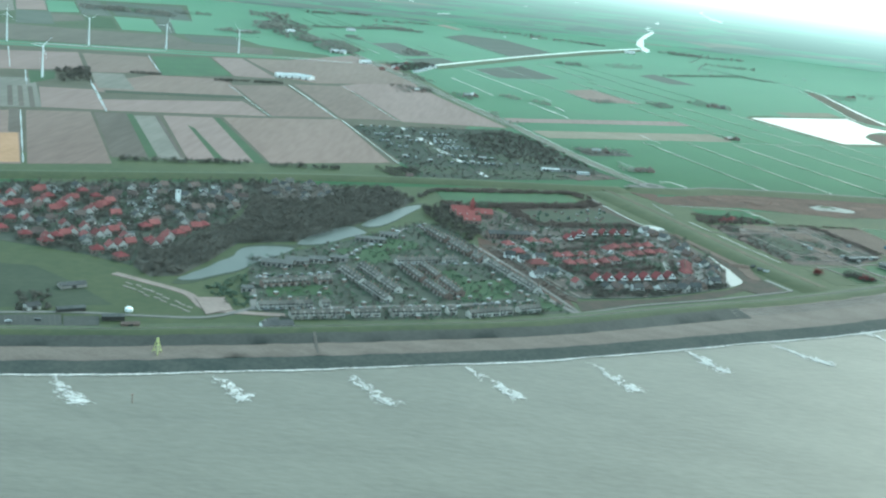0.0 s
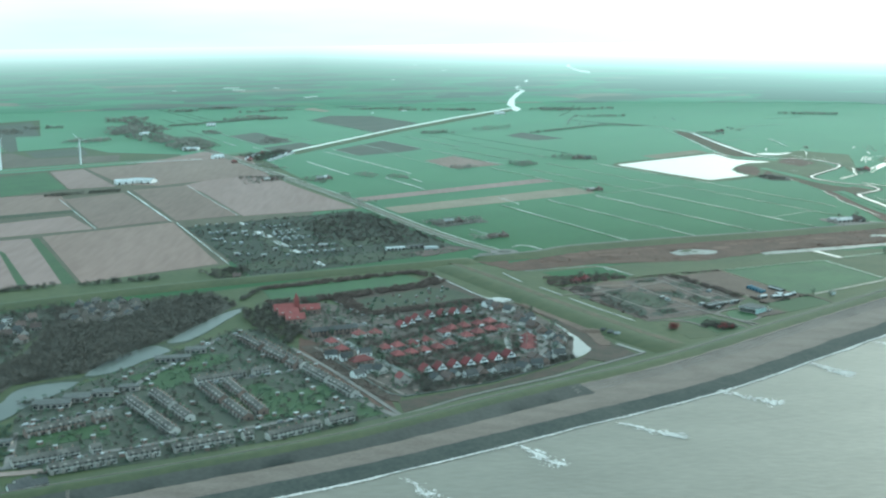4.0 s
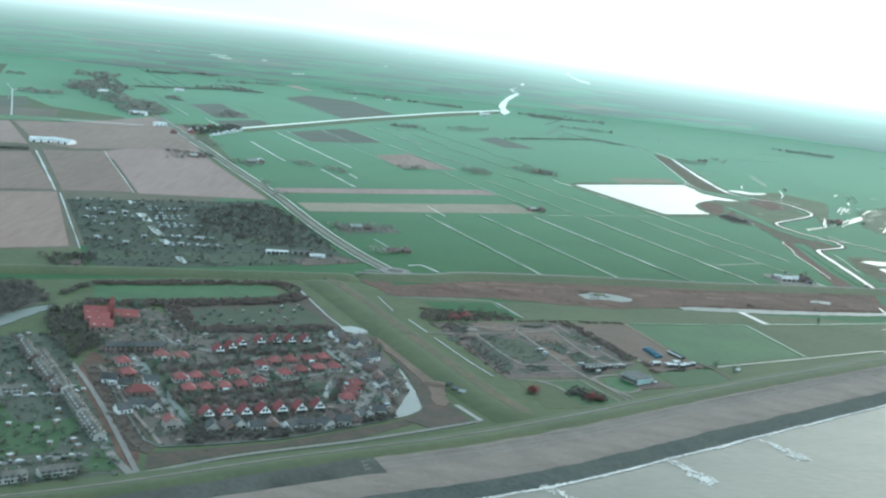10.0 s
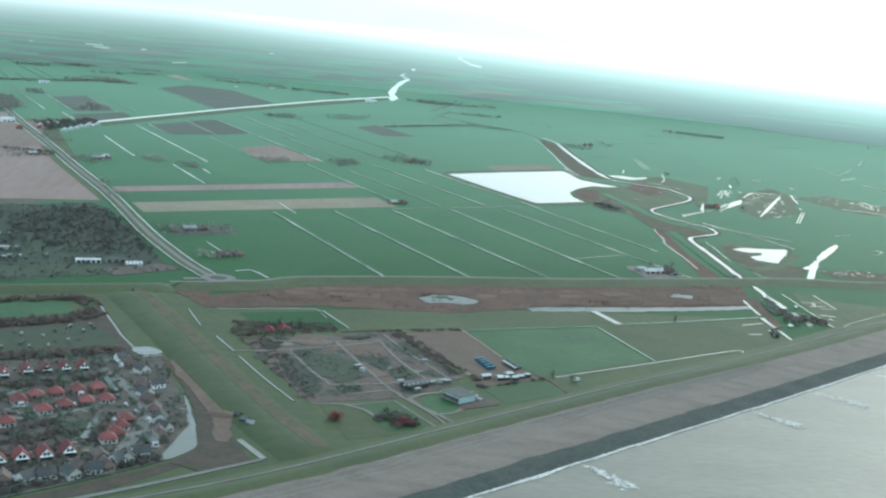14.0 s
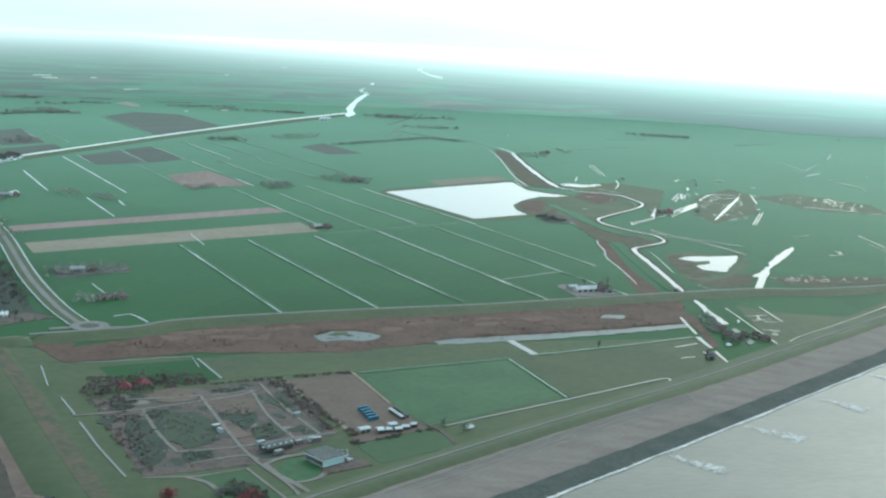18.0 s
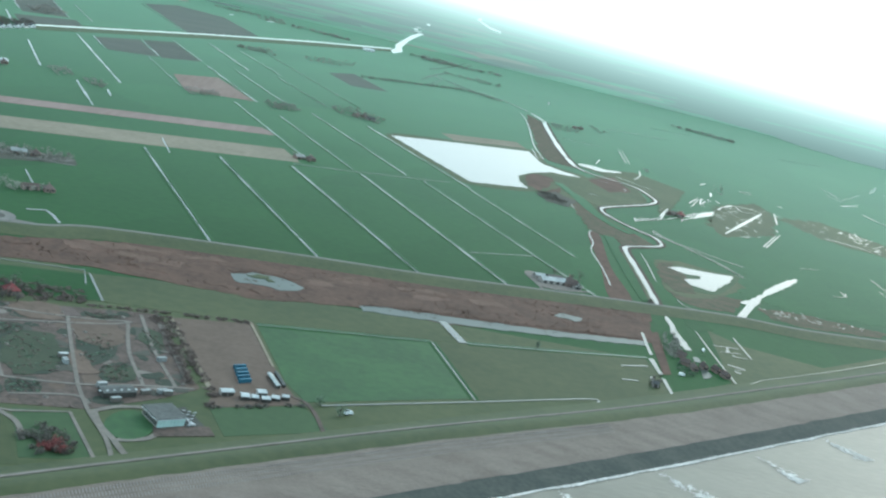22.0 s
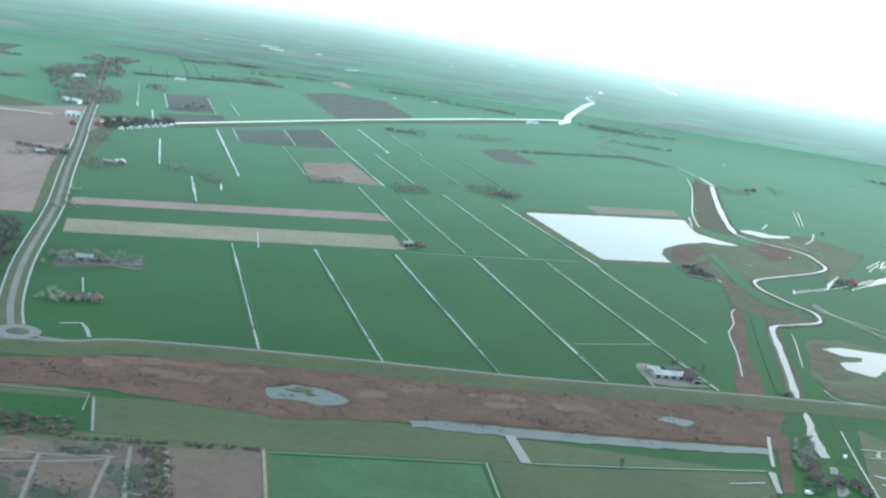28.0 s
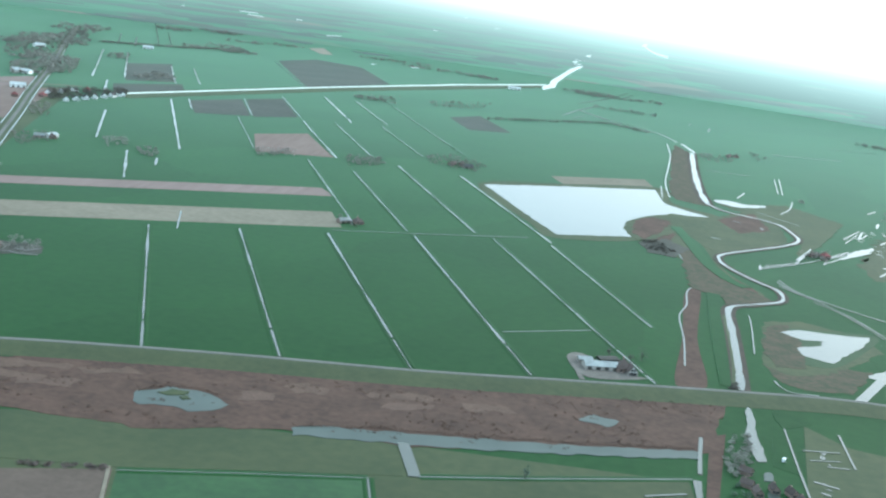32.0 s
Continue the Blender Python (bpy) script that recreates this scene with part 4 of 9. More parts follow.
ditch(smooth_line([(755, 3125), (755, 2959), (743, 2760), (733, 2594), (734.3, 2461.1)]), 5, bank=False)
water("pond", [(804.9, 1801.2), (821.8, 1817.2), (857.3, 1822.6), (888.4, 1830.8), (875.9, 1796.7), (838.3, 1725.8), (813.8, 1735.0), (813.4, 1757.5), (837.5, 1777.1), (840.5, 1792.7), (822.0, 1785.0)], "shallow marsh pond with a hooked shore", soft=False)
patch("reed_bed", rounded([(789.6, 1788.1), (809.1, 1814.8), (853.8, 1831.6), (896.5, 1841.3), (881.3, 1794.8), (837.8, 1714.8), (802.5, 1712.8), (785.2, 1726.1)]), 0.2, GRASS_MID, "rough damp grass round the marsh pond", "reed bed")
water("marsh_pool", [(861.8, 1705.6), (888.8, 1741.9), (938.5, 1832.8), (983.2, 1899.8), (979.3, 1877.8), (937.5, 1810.6), (899.5, 1749.4), (877.2, 1701.5)], "slanting marsh pool")
strip("marsh_pool", [(873.0, 1702.3), (840.8, 1631.0)], 8, 0.5, WATER, "short pale marsh ditch", "ditch")
for pts, w in (([(957.3, 2121.1), (1024.4, 2261.8), (1087.3, 2388.4)], 9), ([(1012.5, 2357.1), (1049.5, 2416.4), (1052.0, 2377.0), (1082.3, 2379.5)], 4), ([(926.2, 2191.8), (975.3, 2267.7)], 14), ([(900.9, 2147.8), (926.2, 2191.8)], 4), ([(1124.7, 2436.2), (1094.3, 2320.6)], 6), ([(1001.2, 2084.5), (1057.0, 2206.7)], 4), ([(1004.6, 2082.1), (1066.0, 2216.8)], 4),
               ([(1110.7, 1947.0), (1101.6, 1804.8)], 3), ([(854.7, 1938.4), (878.2, 1903.6), (901.2, 1834.4)], 2.5), ([(825.9, 1988.2), (853.9, 1949.2)], 3), ([(815.1, 2056.7), (861.3, 2110.3)], 3), ([(862.6, 2115.7), (890.9, 2204.7)], 5),
               ([(952.1, 2306.6), (983.1, 2389.8)], 5), ([(978.1, 2351.6), (997.7, 2399.6)], 5), ([(1113, 2609), (1142, 2623)], 3), ([(1365, 2768), (1412, 2817)], 4), ([(1385, 2709), (1395, 2562)], 2.5), ([(1382, 2900), (1391, 2841)], 4), ([(1237.9, 2125.9), (1217.7, 2074.5)], 5),
               ([(1035.8, 1884.4), (1036.1, 1858.6)], 3), ([(973.1, 2157.6), (995.1, 2199.1)], 5), ([(801, 2500), (837.2, 2494.9), (877, 2503)], 6), ([(838, 2551), (855, 2615)], 6),
               ([(891.2, 2464.7), (911, 2520), (924, 2592)], 5), ([(928, 2839), (912, 2660)], 4), ([(937, 2848), (918, 2655)], 4), ([(811, 2821), (889, 2831)], 3), ([(845.8, 2319.7), (849.9, 2311.6)], 5), ([(774.0, 2204.1), (784.8, 2195.6)], 4), ([(868.9, 2141.9), (896.7, 2227.2)], 5),
               ([(823.9, 2070.1), (867.5, 2131.7)], 3), ([(913.5, 2194.5), (943.5, 2243.8)], 5), ([(828.2, 2006.2), (838.6, 1976.4), (852.8, 1957.7)], 4), ([(852.8, 1957.7), (882.0, 1904.6), (904.3, 1840.5)], 3),
               ([(781.8, 1839.8), (780.2, 1800.5), (773.4, 1714.4)], 3), ([(811.4, 2342.3), (823.4, 2336.4)], 4), ([(781.3, 1649.9), (788.8, 1627.5), (811.9, 1630.9)], 3)):
    strip("marsh_ditch", smooth_line(pts, 3), w * 0.55, 0.5, WATER, "pale gleaming marsh ditch in the meadow", "ditch")
patch("marsh", ragged([(1007.8, 2376.9), (1116, 2511), (1120.7, 2404.1), (1050.1, 2202.7), (952.3, 2091.7), (939.3, 2161.2)], 9, 9), 0.12, GRASS_PALE, "pale waterlogged marsh", "marsh")
patch("marsh", ragged([(1119.9, 2397.2), (1216.8, 2470.7), (1302.7, 2349.1), (1282.8, 2236.8), (1228.2, 2240.3), (1152.6, 2276.5)], 8, 12), 0.12, GRASS_PALE, "pale waterlogged marsh", "marsh")
patch("wet_meadow", ragged([(960.1, 2020.0), (1163.0, 2019.0), (1223.0, 1933.1), (1151.0, 1785.6), (934.3, 1712.1), (870.4, 1736.7)], 8, 12), 0.10, GRASS, "dull wet meadow with rushes", "meadow")
patch("marsh", ragged([(877.0, 1693.4), (921.5, 1712.9), (1026.0, 1711.1), (1008.3, 1684.3), (916.7, 1655.7), (879.3, 1659.7)], 3, 6), 0.16, BANK_BROWN, "brown rushy marsh behind the inner dyke", "marsh")
for pts, w in (([(1002.1, 2335.6), (1042.1, 2412.5), (1073.9, 2422.7), (1095.1, 2409.1)], 4), ([(1092.0, 2397.7), (1024.0, 2254.6), (960.2, 2126.4)], 3.2), ([(898.5, 2141.1), (910.8, 2181.4), (938.8, 2221.9)], 3), ([(867.0, 2141.6), (893.0, 2215.8)], 3), ([(817.4, 2056.2), (820.8, 2069.3), (862.7, 2116.8)], 2.5), ([(955.1, 2335.3), (990.0, 2417.2)], 3), ([(976.7, 2351.5), (993.2, 2412.3)], 4),
               ([(1024.4, 2470.4), (1035, 2511)], 5), ([(1037, 2595), (1055, 2629)], 4), ([(1119, 2629), (1145, 2645)], 3), ([(1000.6, 2322.3), (1024.6, 2313.6)], 2), ([(815.7, 2054.5), (818.9, 2080.3)], 3)):
    strip("marsh_ditch", smooth_line(pts, 3), w, 0.5, WATER, "pale gleaming marsh ditch in the meadow", "ditch")
for pts, w in (([(1162.3, 2290.1), (1200.3, 2281.0), (1238.3, 2253.5)], 4), ([(1019.5, 1982.5), (1050.0, 2000.8)], 1.5), ([(1126.8, 2011.6), (1119.7, 1891.1), (1112.1, 1806.2), (1106.6, 1747.8)], 2.4), ([(1132.4, 1787.6), (1154.2, 1792.3)], 4), ([(1008.5, 1625.7), (1076.0, 1682.5)], 4), ([(1410, 3025), (1409, 2946), (1401, 2869)], 2.2), ([(1388, 2713), (1401, 2576)], 1.8), ([(1369, 2778), (1424, 2837)], 4),
               ([(1408, 2877), (1509, 3048)], 2), ([(1572, 3145), (1614, 3238)], 4), ([(1597, 3189), (1655, 3319)], 4), ([(1246.1, 2142.9), (1217.5, 2074.1)], 3), ([(1014.6, 1849.8), (1027.5, 1852.7), (1042.3, 1880.0)], 1.4), ([(1250.0, 2242.5), (1269.0, 2231.3)], 3), ([(1914, 3857), (1871, 3753)], 4), ([(1980, 3514), (1877, 3295)], 4), ([(1476.0, 2489.8), (1503, 2507)], 2.5)):
    strip("marsh_ditch", smooth_line(pts, 3), w, 0.5, WATER, "pale gleaming marsh ditch in the meadow", "ditch")
water("marsh_pool", [(1104.5, 1789.4), (1137.2, 1797.7), (1103.7, 1741.6)], "pale flooded corner by the dyke", soft=False)
water("marsh_pool", [(937.9, 2217.3), (953.9, 2256.3), (986.5, 2303.0), (973.3, 2262.5), (945.8, 2218.6)], "pale shallow pool in the marsh")
for pts, mat, z, name, label in (
        ([(670, 2191), (706, 2277), (771, 2316), (857, 2471), (879, 2384), (872, 2263), (846, 2200), (774, 2108), (764, 2134), (745, 2171), (727, 2190), (690, 2103), (674, 2135)], GRASS_PALE, 0.30, "rough_grass", "rough olive land inside the river bend"),
        ([(684, 2099), (718, 2146), (744, 2103), (722, 2047), (697, 2054)], SCRUB, 0.36, "scrub_ground", "dark ground under willow scrub"),
        ([(731, 2087), (752, 2120), (762, 1990), (799, 1936), (820, 1904), (767, 1860), (762, 1898), (733, 1913)], BANK_BROWN, 0.30, "reed_bed", "brown reedy band beside the river"),
        ([(800, 2468), (909, 2553), (977, 2459), (898, 2212), (872, 2165), (893, 2276), (875, 2364), (840, 2419)], GRASS_PALE, 0.20, "rough_grass", "greyish rough land beyond the river"),
        ([(793, 1827), (829, 1851), (882, 1831), (890, 1784), (830, 1690), (795, 1671), (778, 1690)], GRASS_PALE, 0.14, "rough_grass", "olive rough land round the marsh pond"),
        ([(794, 1811), (813, 1830), (822, 1760), (812, 1698), (788, 1689), (782, 1729)], BANK_BROWN, 0.30, "reed_bed", "brown reeds beside the marsh pond"),
        ([(682, 2234), (706, 2277), (726, 2266), (714, 2187), (692, 2126), (679, 2150)], REED, 0.44, "reed_bed", "reddish reeds at the lake's end"),
        ([(791, 2332), (850, 2431), (857, 2310), (814, 2257)], REED, 0.44, "reed_bed", "reddish reeds in the river bend"),
        ([(779, 1689), (830, 1719), (868, 1717), (840, 1650), (804, 1639), (785, 1649)], BANK_BROWN, 0.12, "rough_grass", "dark brownish meadow behind the inner dyke")):
    patch(name, ragged(pts, 3, 7), z, mat, label, "rough land")
strip("river_bank", smooth_line([(758, 1827), (757, 1764), (754, 1684), (749, 1622)], 4), 4, 0.46, GRASS_PALE, "yellowish crest of the river bank", "bank")
mr = random.Random(17)
for poly, count, size in (([(999.6, 2325.1), (1087.4, 2380.9), (1021.8, 2140.4), (962.1, 2125.1)], 26, 1.6), ([(940.1, 2347.0), (1045, 2513), (1058.2, 2422.1), (940.8, 2231.2)], 12, 1.6), ([(1036.5, 2456.3), (1183, 2583), (1050.8, 2184.0), (930.2, 2088.0)], 14, 1.8), ([(1211.4, 2398.2), (1263.9, 2430.7), (1283.1, 2326.3), (1240.8, 2259.5)], 42, 1.7), ([(1138.7, 1873.5), (1186.0, 1917.5), (1173.3, 1851.5), (1114.5, 1803.4)], 14, 2.2), ([(881.3, 1698.9), (932.0, 1719.0), (1014.4, 1708.9), (892.3, 1657.5)], 44, 0.9), ([(1778, 3658), (2292, 4236), (1512, 2541), (1403, 2523)], 14, 1.6), ([(1115.8, 2374.9), (1209.0, 2448.6), (1292.5, 2339.3), (1173.7, 2313.6)], 12, 1.2), ([(677.2, 1716.1), (767.6, 1744.1), (734.7, 1553.0), (675.9, 1568.9)], 0, 2), ([(788.2, 1522.0), (821.6, 1532.0), (801.3, 1446.3), (777.6, 1431.2)], 5, 1.2)):
    (x0, y0), (x1, y1), (x2, y2), (x3, y3) = poly
    for _ in range(count):
        u, v, a = mr.random(), mr.random(), mr.uniform(0, 3.14)
        x = (x0 * (1 - u) + x1 * u) * (1 - v) + (x3 * (1 - u) + x2 * u) * v
        y = (y0 * (1 - u) + y1 * u) * (1 - v) + (y3 * (1 - u) + y2 * u) * v
        r = size * mr.uniform(0.5, 1.5)
        pts = [(x + r * (2.2 * math.cos(q) * math.cos(a) - math.sin(q) * math.sin(a)), y + r * (2.2 * math.cos(q) * math.sin(a) + math.sin(q) * math.cos(a))) for q in (0, 0.9, 1.9, 2.8, 3.7, 4.6, 5.5)]
        patch("marsh_pool", ragged(pts, 0.8, 1.5), 0.3, WATER, "small gleaming pool in the marsh", "pool")

# reed bed below the inner dyke, with its pools
patch("reed_bed", ragged([(156.9, 1368.2), (193.0, 1371.1)] + [(189.5, 1355.8), (291.1, 1429.3), (463.3, 1485.5), (608.9, 1553.4), (741.7, 1588.9), (720.6, 1474.5), (655.8, 1441.0), (543.1, 1397.6), (471.1, 1388.5), (404.3, 1356.2), (285.3, 1346.8), (205.4, 1317.3)] + [(194.1, 1313.2)], 2.5, 8), 0.14, REED, "reddish brown reed bed below the inner dyke", "reed bed")
water("pool", [(377.4, 1403.4), (387.9, 1417.9), (401.6, 1422.2), (420.4, 1419.3), (431.8, 1405.2), (416.6, 1390.5), (404.8, 1392.7), (382.3, 1388.4)], "still pool in the brown reeds")
water("pool", [(638.2, 1490.6), (646.4, 1505.3), (652.8, 1501.6), (664.1, 1500.3), (657.1, 1486.8), (646.7, 1487.3)], "small pool in the brown reeds")
water("reed_creek", [(475.3, 1392.8), (487.7, 1403.8), (515.2, 1409.3), (558.8, 1421.6), (641.0, 1446.2), (713.9, 1472.7), (712.1, 1459.0), (640.2, 1430.8), (559.5, 1404.6), (516.7, 1392.7), (476.7, 1382.5)], "long creek along the reed bed", soft=False)
strip("creek_arm", [(539.4, 1400.9), (553.9, 1357.5)], 7, 0.5, WATER, "short arm of the creek", "ditch")
ditch([(556.1, 1359.0), (618.4, 1385.4), (706.4, 1425.7)], 3.5)
for pts, w in (([(716.3, 1497.7), (713.5, 1463.7), (711.7, 1435.0)], 6), ([(709.4, 1424.4), (709.3, 1403.3), (709.9, 1387.9)], 8), ([(709.5, 1377.4), (709.3, 1357.6), (709.0, 1343.3)], 6), ([(678.4, 1388.5), (702.1, 1401.9)], 3), ([(673.0, 1354.4), (686.5, 1358.9)], 3), ([(699.9, 1376.4), (700.1, 1363.5)], 4)):
    strip("drain", pts, w * 0.7, 0.5, WATER, "short broad drain by the outlet", "ditch")
ditch([(530.4, 1345.5), (557.0, 1244.5)], 3.5)
ditch([(410.0, 1299.4), (469.0, 1322.7), (530.4, 1345.5)], 2.5)
ditch([(202.1, 1312.8), (284.0, 1336.3), (292.5, 1307.8)], 3, bank=False)
ditch([(289.1, 1330.7), (311.1, 1280.1)], 4, bank=False)

# meadows between reeds and sea dyke
field([(411.0, 1295.8), (529.6, 1341.6), (555.0, 1245.7), (453.7, 1180.1), (439.0, 1206.4)], LAWN, "bright green square meadow")
field([(533.1, 1344.1), (610.6, 1380.0), (704.6, 1421.1), (708.2, 1381.7), (706.9, 1343.9), (646.3, 1292.2), (559.5, 1246.0)], GRASS_PALE, "pale rough meadow")
field([(225.5, 1308.9), (291.0, 1332.4), (387.0, 1372.6), (478.2, 1386.1), (536.0, 1398.4), (547.2, 1356.1), (468.4, 1326.6), (408.5, 1302.7), (312.3, 1278.7), (249.9, 1259.8)], GRASS_PALE, "pale rough meadow strip")
field([(220.5, 1304.4), (288.6, 1329.0), (310.3, 1279.5), (247.2, 1251.8)], GRASS, "small green meadow")
field([(404.0, 1143.4), (453.1, 1172.5), (470.7, 1144.8), (417.6, 1110.2)], GRASS_MID, "green strip below the dyke")
lane(smooth_line([(708.8, 1342.3), (649.6, 1290.8), (639.6, 1294.2), (559.7, 1242.1), (463.2, 1179.9)]), 1.8, "thin pale water channel below the dyke", "channel", WATER)
lane(smooth_line([(327.6, 1021.6), (375.2, 1060.0), (473.0, 1136.3), (552.8, 1199.0), (705.2, 1326.5)]), 3.2, "pale service road below the dyke", "service_road", CONCRETE)

# outlet canal beside the farm, with its meadows
water("outlet_canal", [(754.4, 1578.2), (755.6, 1556.8), (754.1, 1518.0), (755.2, 1481.3), (749.4, 1472.4), (746.9, 1493.2), (747.8, 1520.3), (749.8, 1546.8)], "broad outlet canal below the inner dyke", "canal")
field([(775.3, 1622.5), (791.1, 1595.1), (796.3, 1562.1), (774.1, 1541.8), (769.9, 1564.4)], GRASS, "bright green corner below the dyke")
field([(767.0, 1547.9), (776.7, 1543.7), (773.9, 1462.6), (758.7, 1470.2)], GRASS, "bright green strip beside the canal")
patch("reed_bed", [(722.1, 1501.8), (733.3, 1512.6), (719.6, 1394.1), (712.0, 1389.2)], 0.16, REED, "brown reeds between drains", "reed bed")
water("pool", [(750.3, 1453.9), (756.4, 1458.0), (756.6, 1447.7), (750.3, 1440.1)], "small pond by the farm")
water("pool", [(752.1, 1434.5), (757.4, 1434.6), (754.7, 1408.1), (747.2, 1401.2)], "farm pond")
for pts, w in (([(774.6, 1542.2), (774.1, 1469.9), (774.6, 1406.1)], 2.0), ([(811.5, 1549.1), (811.3, 1488.6)], 1.6), ([(781.6, 1507.1), (806.3, 1513.8)], 1.5), ([(784.0, 1491.0), (804.1, 1498.5)], 1.3), ([(793.4, 1485.2), (807.6, 1487.3)], 1.5), ([(780.8, 1455.6), (795.0, 1451.2)], 2.5), ([(782.7, 1440.0), (787.9, 1437.8)], 3), ([(775.6, 1397.3), (803.0, 1430.9), (889.8, 1506.9), (1012.4, 1621.9)], 1.2)):
    strip("marsh_ditch", pts, w, 0.5, WATER, "pale gleaming marsh ditch in the meadow", "ditch")
field([(789.6, 1556.6), (813.9, 1527.9), (887.1, 1513.8), (781.7, 1407.4), (770.5, 1403.8)], GRASS_PALE, "pale waterlogged meadow")

# main road with its side canals, and the roundabout
MAIN = smooth_line([(183, 1430), (150, 1492), (105, 1596), (69, 1692), (12, 1848), (-74, 2055), (-180, 2319), (-240, 2462), (-300, 2610), (-450, 2980), (-640, 3430), (-800, 3830)], 3)
lane(MAIN, 5, "straight grey main road lined by ditches", "main_road")
strip("road_verge", MAIN, 20, 0.26, GRASS_PALE, "rough grass verge along the main road", "verge")
strip("road_canal", offsets(MAIN, 9)[0], 1.5, 0.54, WATER, "straight canal beside the main road", "canal")
strip("road_canal", offsets(MAIN, 8.5)[1], 1.8, 0.54, WATER, "straight ditch beside the main road", "ditch")


def disc(name, c, r0, r1, z, mat, label, category, sides=28):
    verts = [(c[0] + r * math.cos(2 * math.pi * k / sides), c[1] + r * math.sin(2 * math.pi * k / sides), z) for r in (r0, r1) for k in range(sides)]
    faces = [(k, sides + k, sides + (k + 1) % sides, (k + 1) % sides) for k in range(sides)]
    if r0 < 0.01:
        faces = [tuple(range(sides, 2 * sides))]
    return tagged(mesh_object(name, verts, faces, mat), label, category, kind="structure")


(rx, ry), = [(191.5, 1422.8)]
disc("roundabout", (rx, ry), 8, 16, 1.0, ROAD, "grey roundabout where roads meet", "road")
disc("roundabout_island", (rx, ry), 0, 8, 1.1, SOIL_DARK, "dark planted middle of the roundabout", "road")
lane([(rx - 30, ry - 10), (rx - 14, ry - 4)], 7, "grey road leaving the roundabout")
lane([(rx + 14, ry - 2), (rx + 60, ry + 4)], 5, "grey road leaving the roundabout")
lane([(rx - 8, ry - 14), (rx - 30, ry - 48)], 6, "grey road leaving the roundabout")
lane([(204.3, 1459.4), (216.9, 1469.1), (225.7, 1458.4), (236.2, 1440.4)], 3, "narrow ditch at the meadow corner", "corner_ditch", WATER)

# ---------------------------------------------------------------- builders


def part(name, verts, faces, mat, parent, label=""):
    ob = mesh_object(name, verts, faces, mat, parent)
    return tagged(ob, label=label) if label else ob


def root(name, label, category, group=""):
    return tagged(new(name), label, category, group)


def box_data(x0, x1, y0, y1, z0, z1):
    v = [(x0, y0, z0), (x1, y0, z0), (x1, y1, z0), (x0, y1, z0), (x0, y0, z1), (x1, y0, z1), (x1, y1, z1), (x0, y1, z1)]
    return v, [(3, 2, 1, 0), (4, 5, 6, 7), (0, 1, 5, 4), (1, 2, 6, 5), (2, 3, 7, 6), (3, 0, 4, 7)]


def joined(*pieces):
    verts, faces = [], []
    for v, f in pieces:
        k = len(verts)
        verts += v
        faces += [tuple(i + k for i in q) for q in f]
    return verts, faces


def tube_data(a, b, r0, r1, sides=6):
    a, b = Vector(a), Vector(b)
    q = (b - a).to_track_quat("Z", "Y")
    verts = []
    for c, r in ((a, r0), (b, r1)):
        verts += [tuple(c + q @ Vector((r * math.cos(2 * math.pi * k / sides), r * math.sin(2 * math.pi * k / sides), 0))) for k in range(sides)]
    faces = [(k, (k + 1) % sides, sides + (k + 1) % sides, sides + k) for k in range(sides)]
    return verts, faces + [tuple(range(sides))[::-1], tuple(range(sides, 2 * sides))]


def gable_walls(w, d, h, rh):
    """Walls of a house whose ridge runs along y."""
    a, b = w / 2, d / 2
    v = [(-a, -b, 0), (a, -b, 0), (a, -b, h), (0, -b, h + rh), (-a, -b, h), (-a, b, 0), (a, b, 0), (a, b, h), (0, b, h + rh), (-a, b, h)]
    return v, [(0, 1, 2, 3, 4), (9, 8, 7, 6, 5), (1, 6, 7, 2), (5, 0, 4, 9), (0, 5, 6, 1)]


def gable_slabs(w, d, h, rh, over=0.3, t=0.28):
    a, b, s = w / 2, d / 2 + over, rh / (w / 2)
    e = a + over
    v = []
    for y in (-b, b):
        v += [(-e, y, h - s * over + 0.06), (0, y, h + rh + 0.06), (e, y, h - s * over + 0.06), (e, y, h - s * over + 0.06 + t), (0, y, h + rh + 0.06 + t), (-e, y, h - s * over + 0.06 + t)]
    f = [(0, 1, 4, 5), (1, 2, 3, 4), (11, 10, 7, 6), (10, 9, 8, 7), (5, 4, 10, 11), (4, 3, 9, 10), (6, 7, 1, 0), (7, 8, 2, 1), (0, 5, 11, 6), (2, 8, 9, 3)]
    return v, f


def hip_slab(w, d, h, rh, over=0.5, t=0.25):
    a, b = w / 2 + over, d / 2 + over
    r = max(d / 2 - w / 2, 0.0) if d >= w else 0.0
    q = max(w / 2 - d / 2, 0.0) if w > d else 0.0
    v = [(-a, -b, h), (a, -b, h), (a, b, h), (-a, b, h), (-a, -b, h + t), (a, -b, h + t), (a, b, h + t), (-a, b, h + t), (-q - 0.1, -r - 0.1, h + rh), (q + 0.1, -r - 0.1, h + rh), (q + 0.1, r + 0.1, h + rh), (-q - 0.1, r + 0.1, h + rh)]
    f = [(3, 2, 1, 0), (0, 1, 5, 4), (1, 2, 6, 5), (2, 3, 7, 6), (3, 0, 4, 7), (4, 5, 9, 8), (5, 6, 10, 9), (6, 7, 11, 10), (7, 4, 8, 11), (8, 9, 10, 11)]
    return v, f


def turned(data):
    """The same quarter-turned, so that the ridge runs along x."""
    v, f = data
    return [(-y, x, z) for x, y, z in v], f


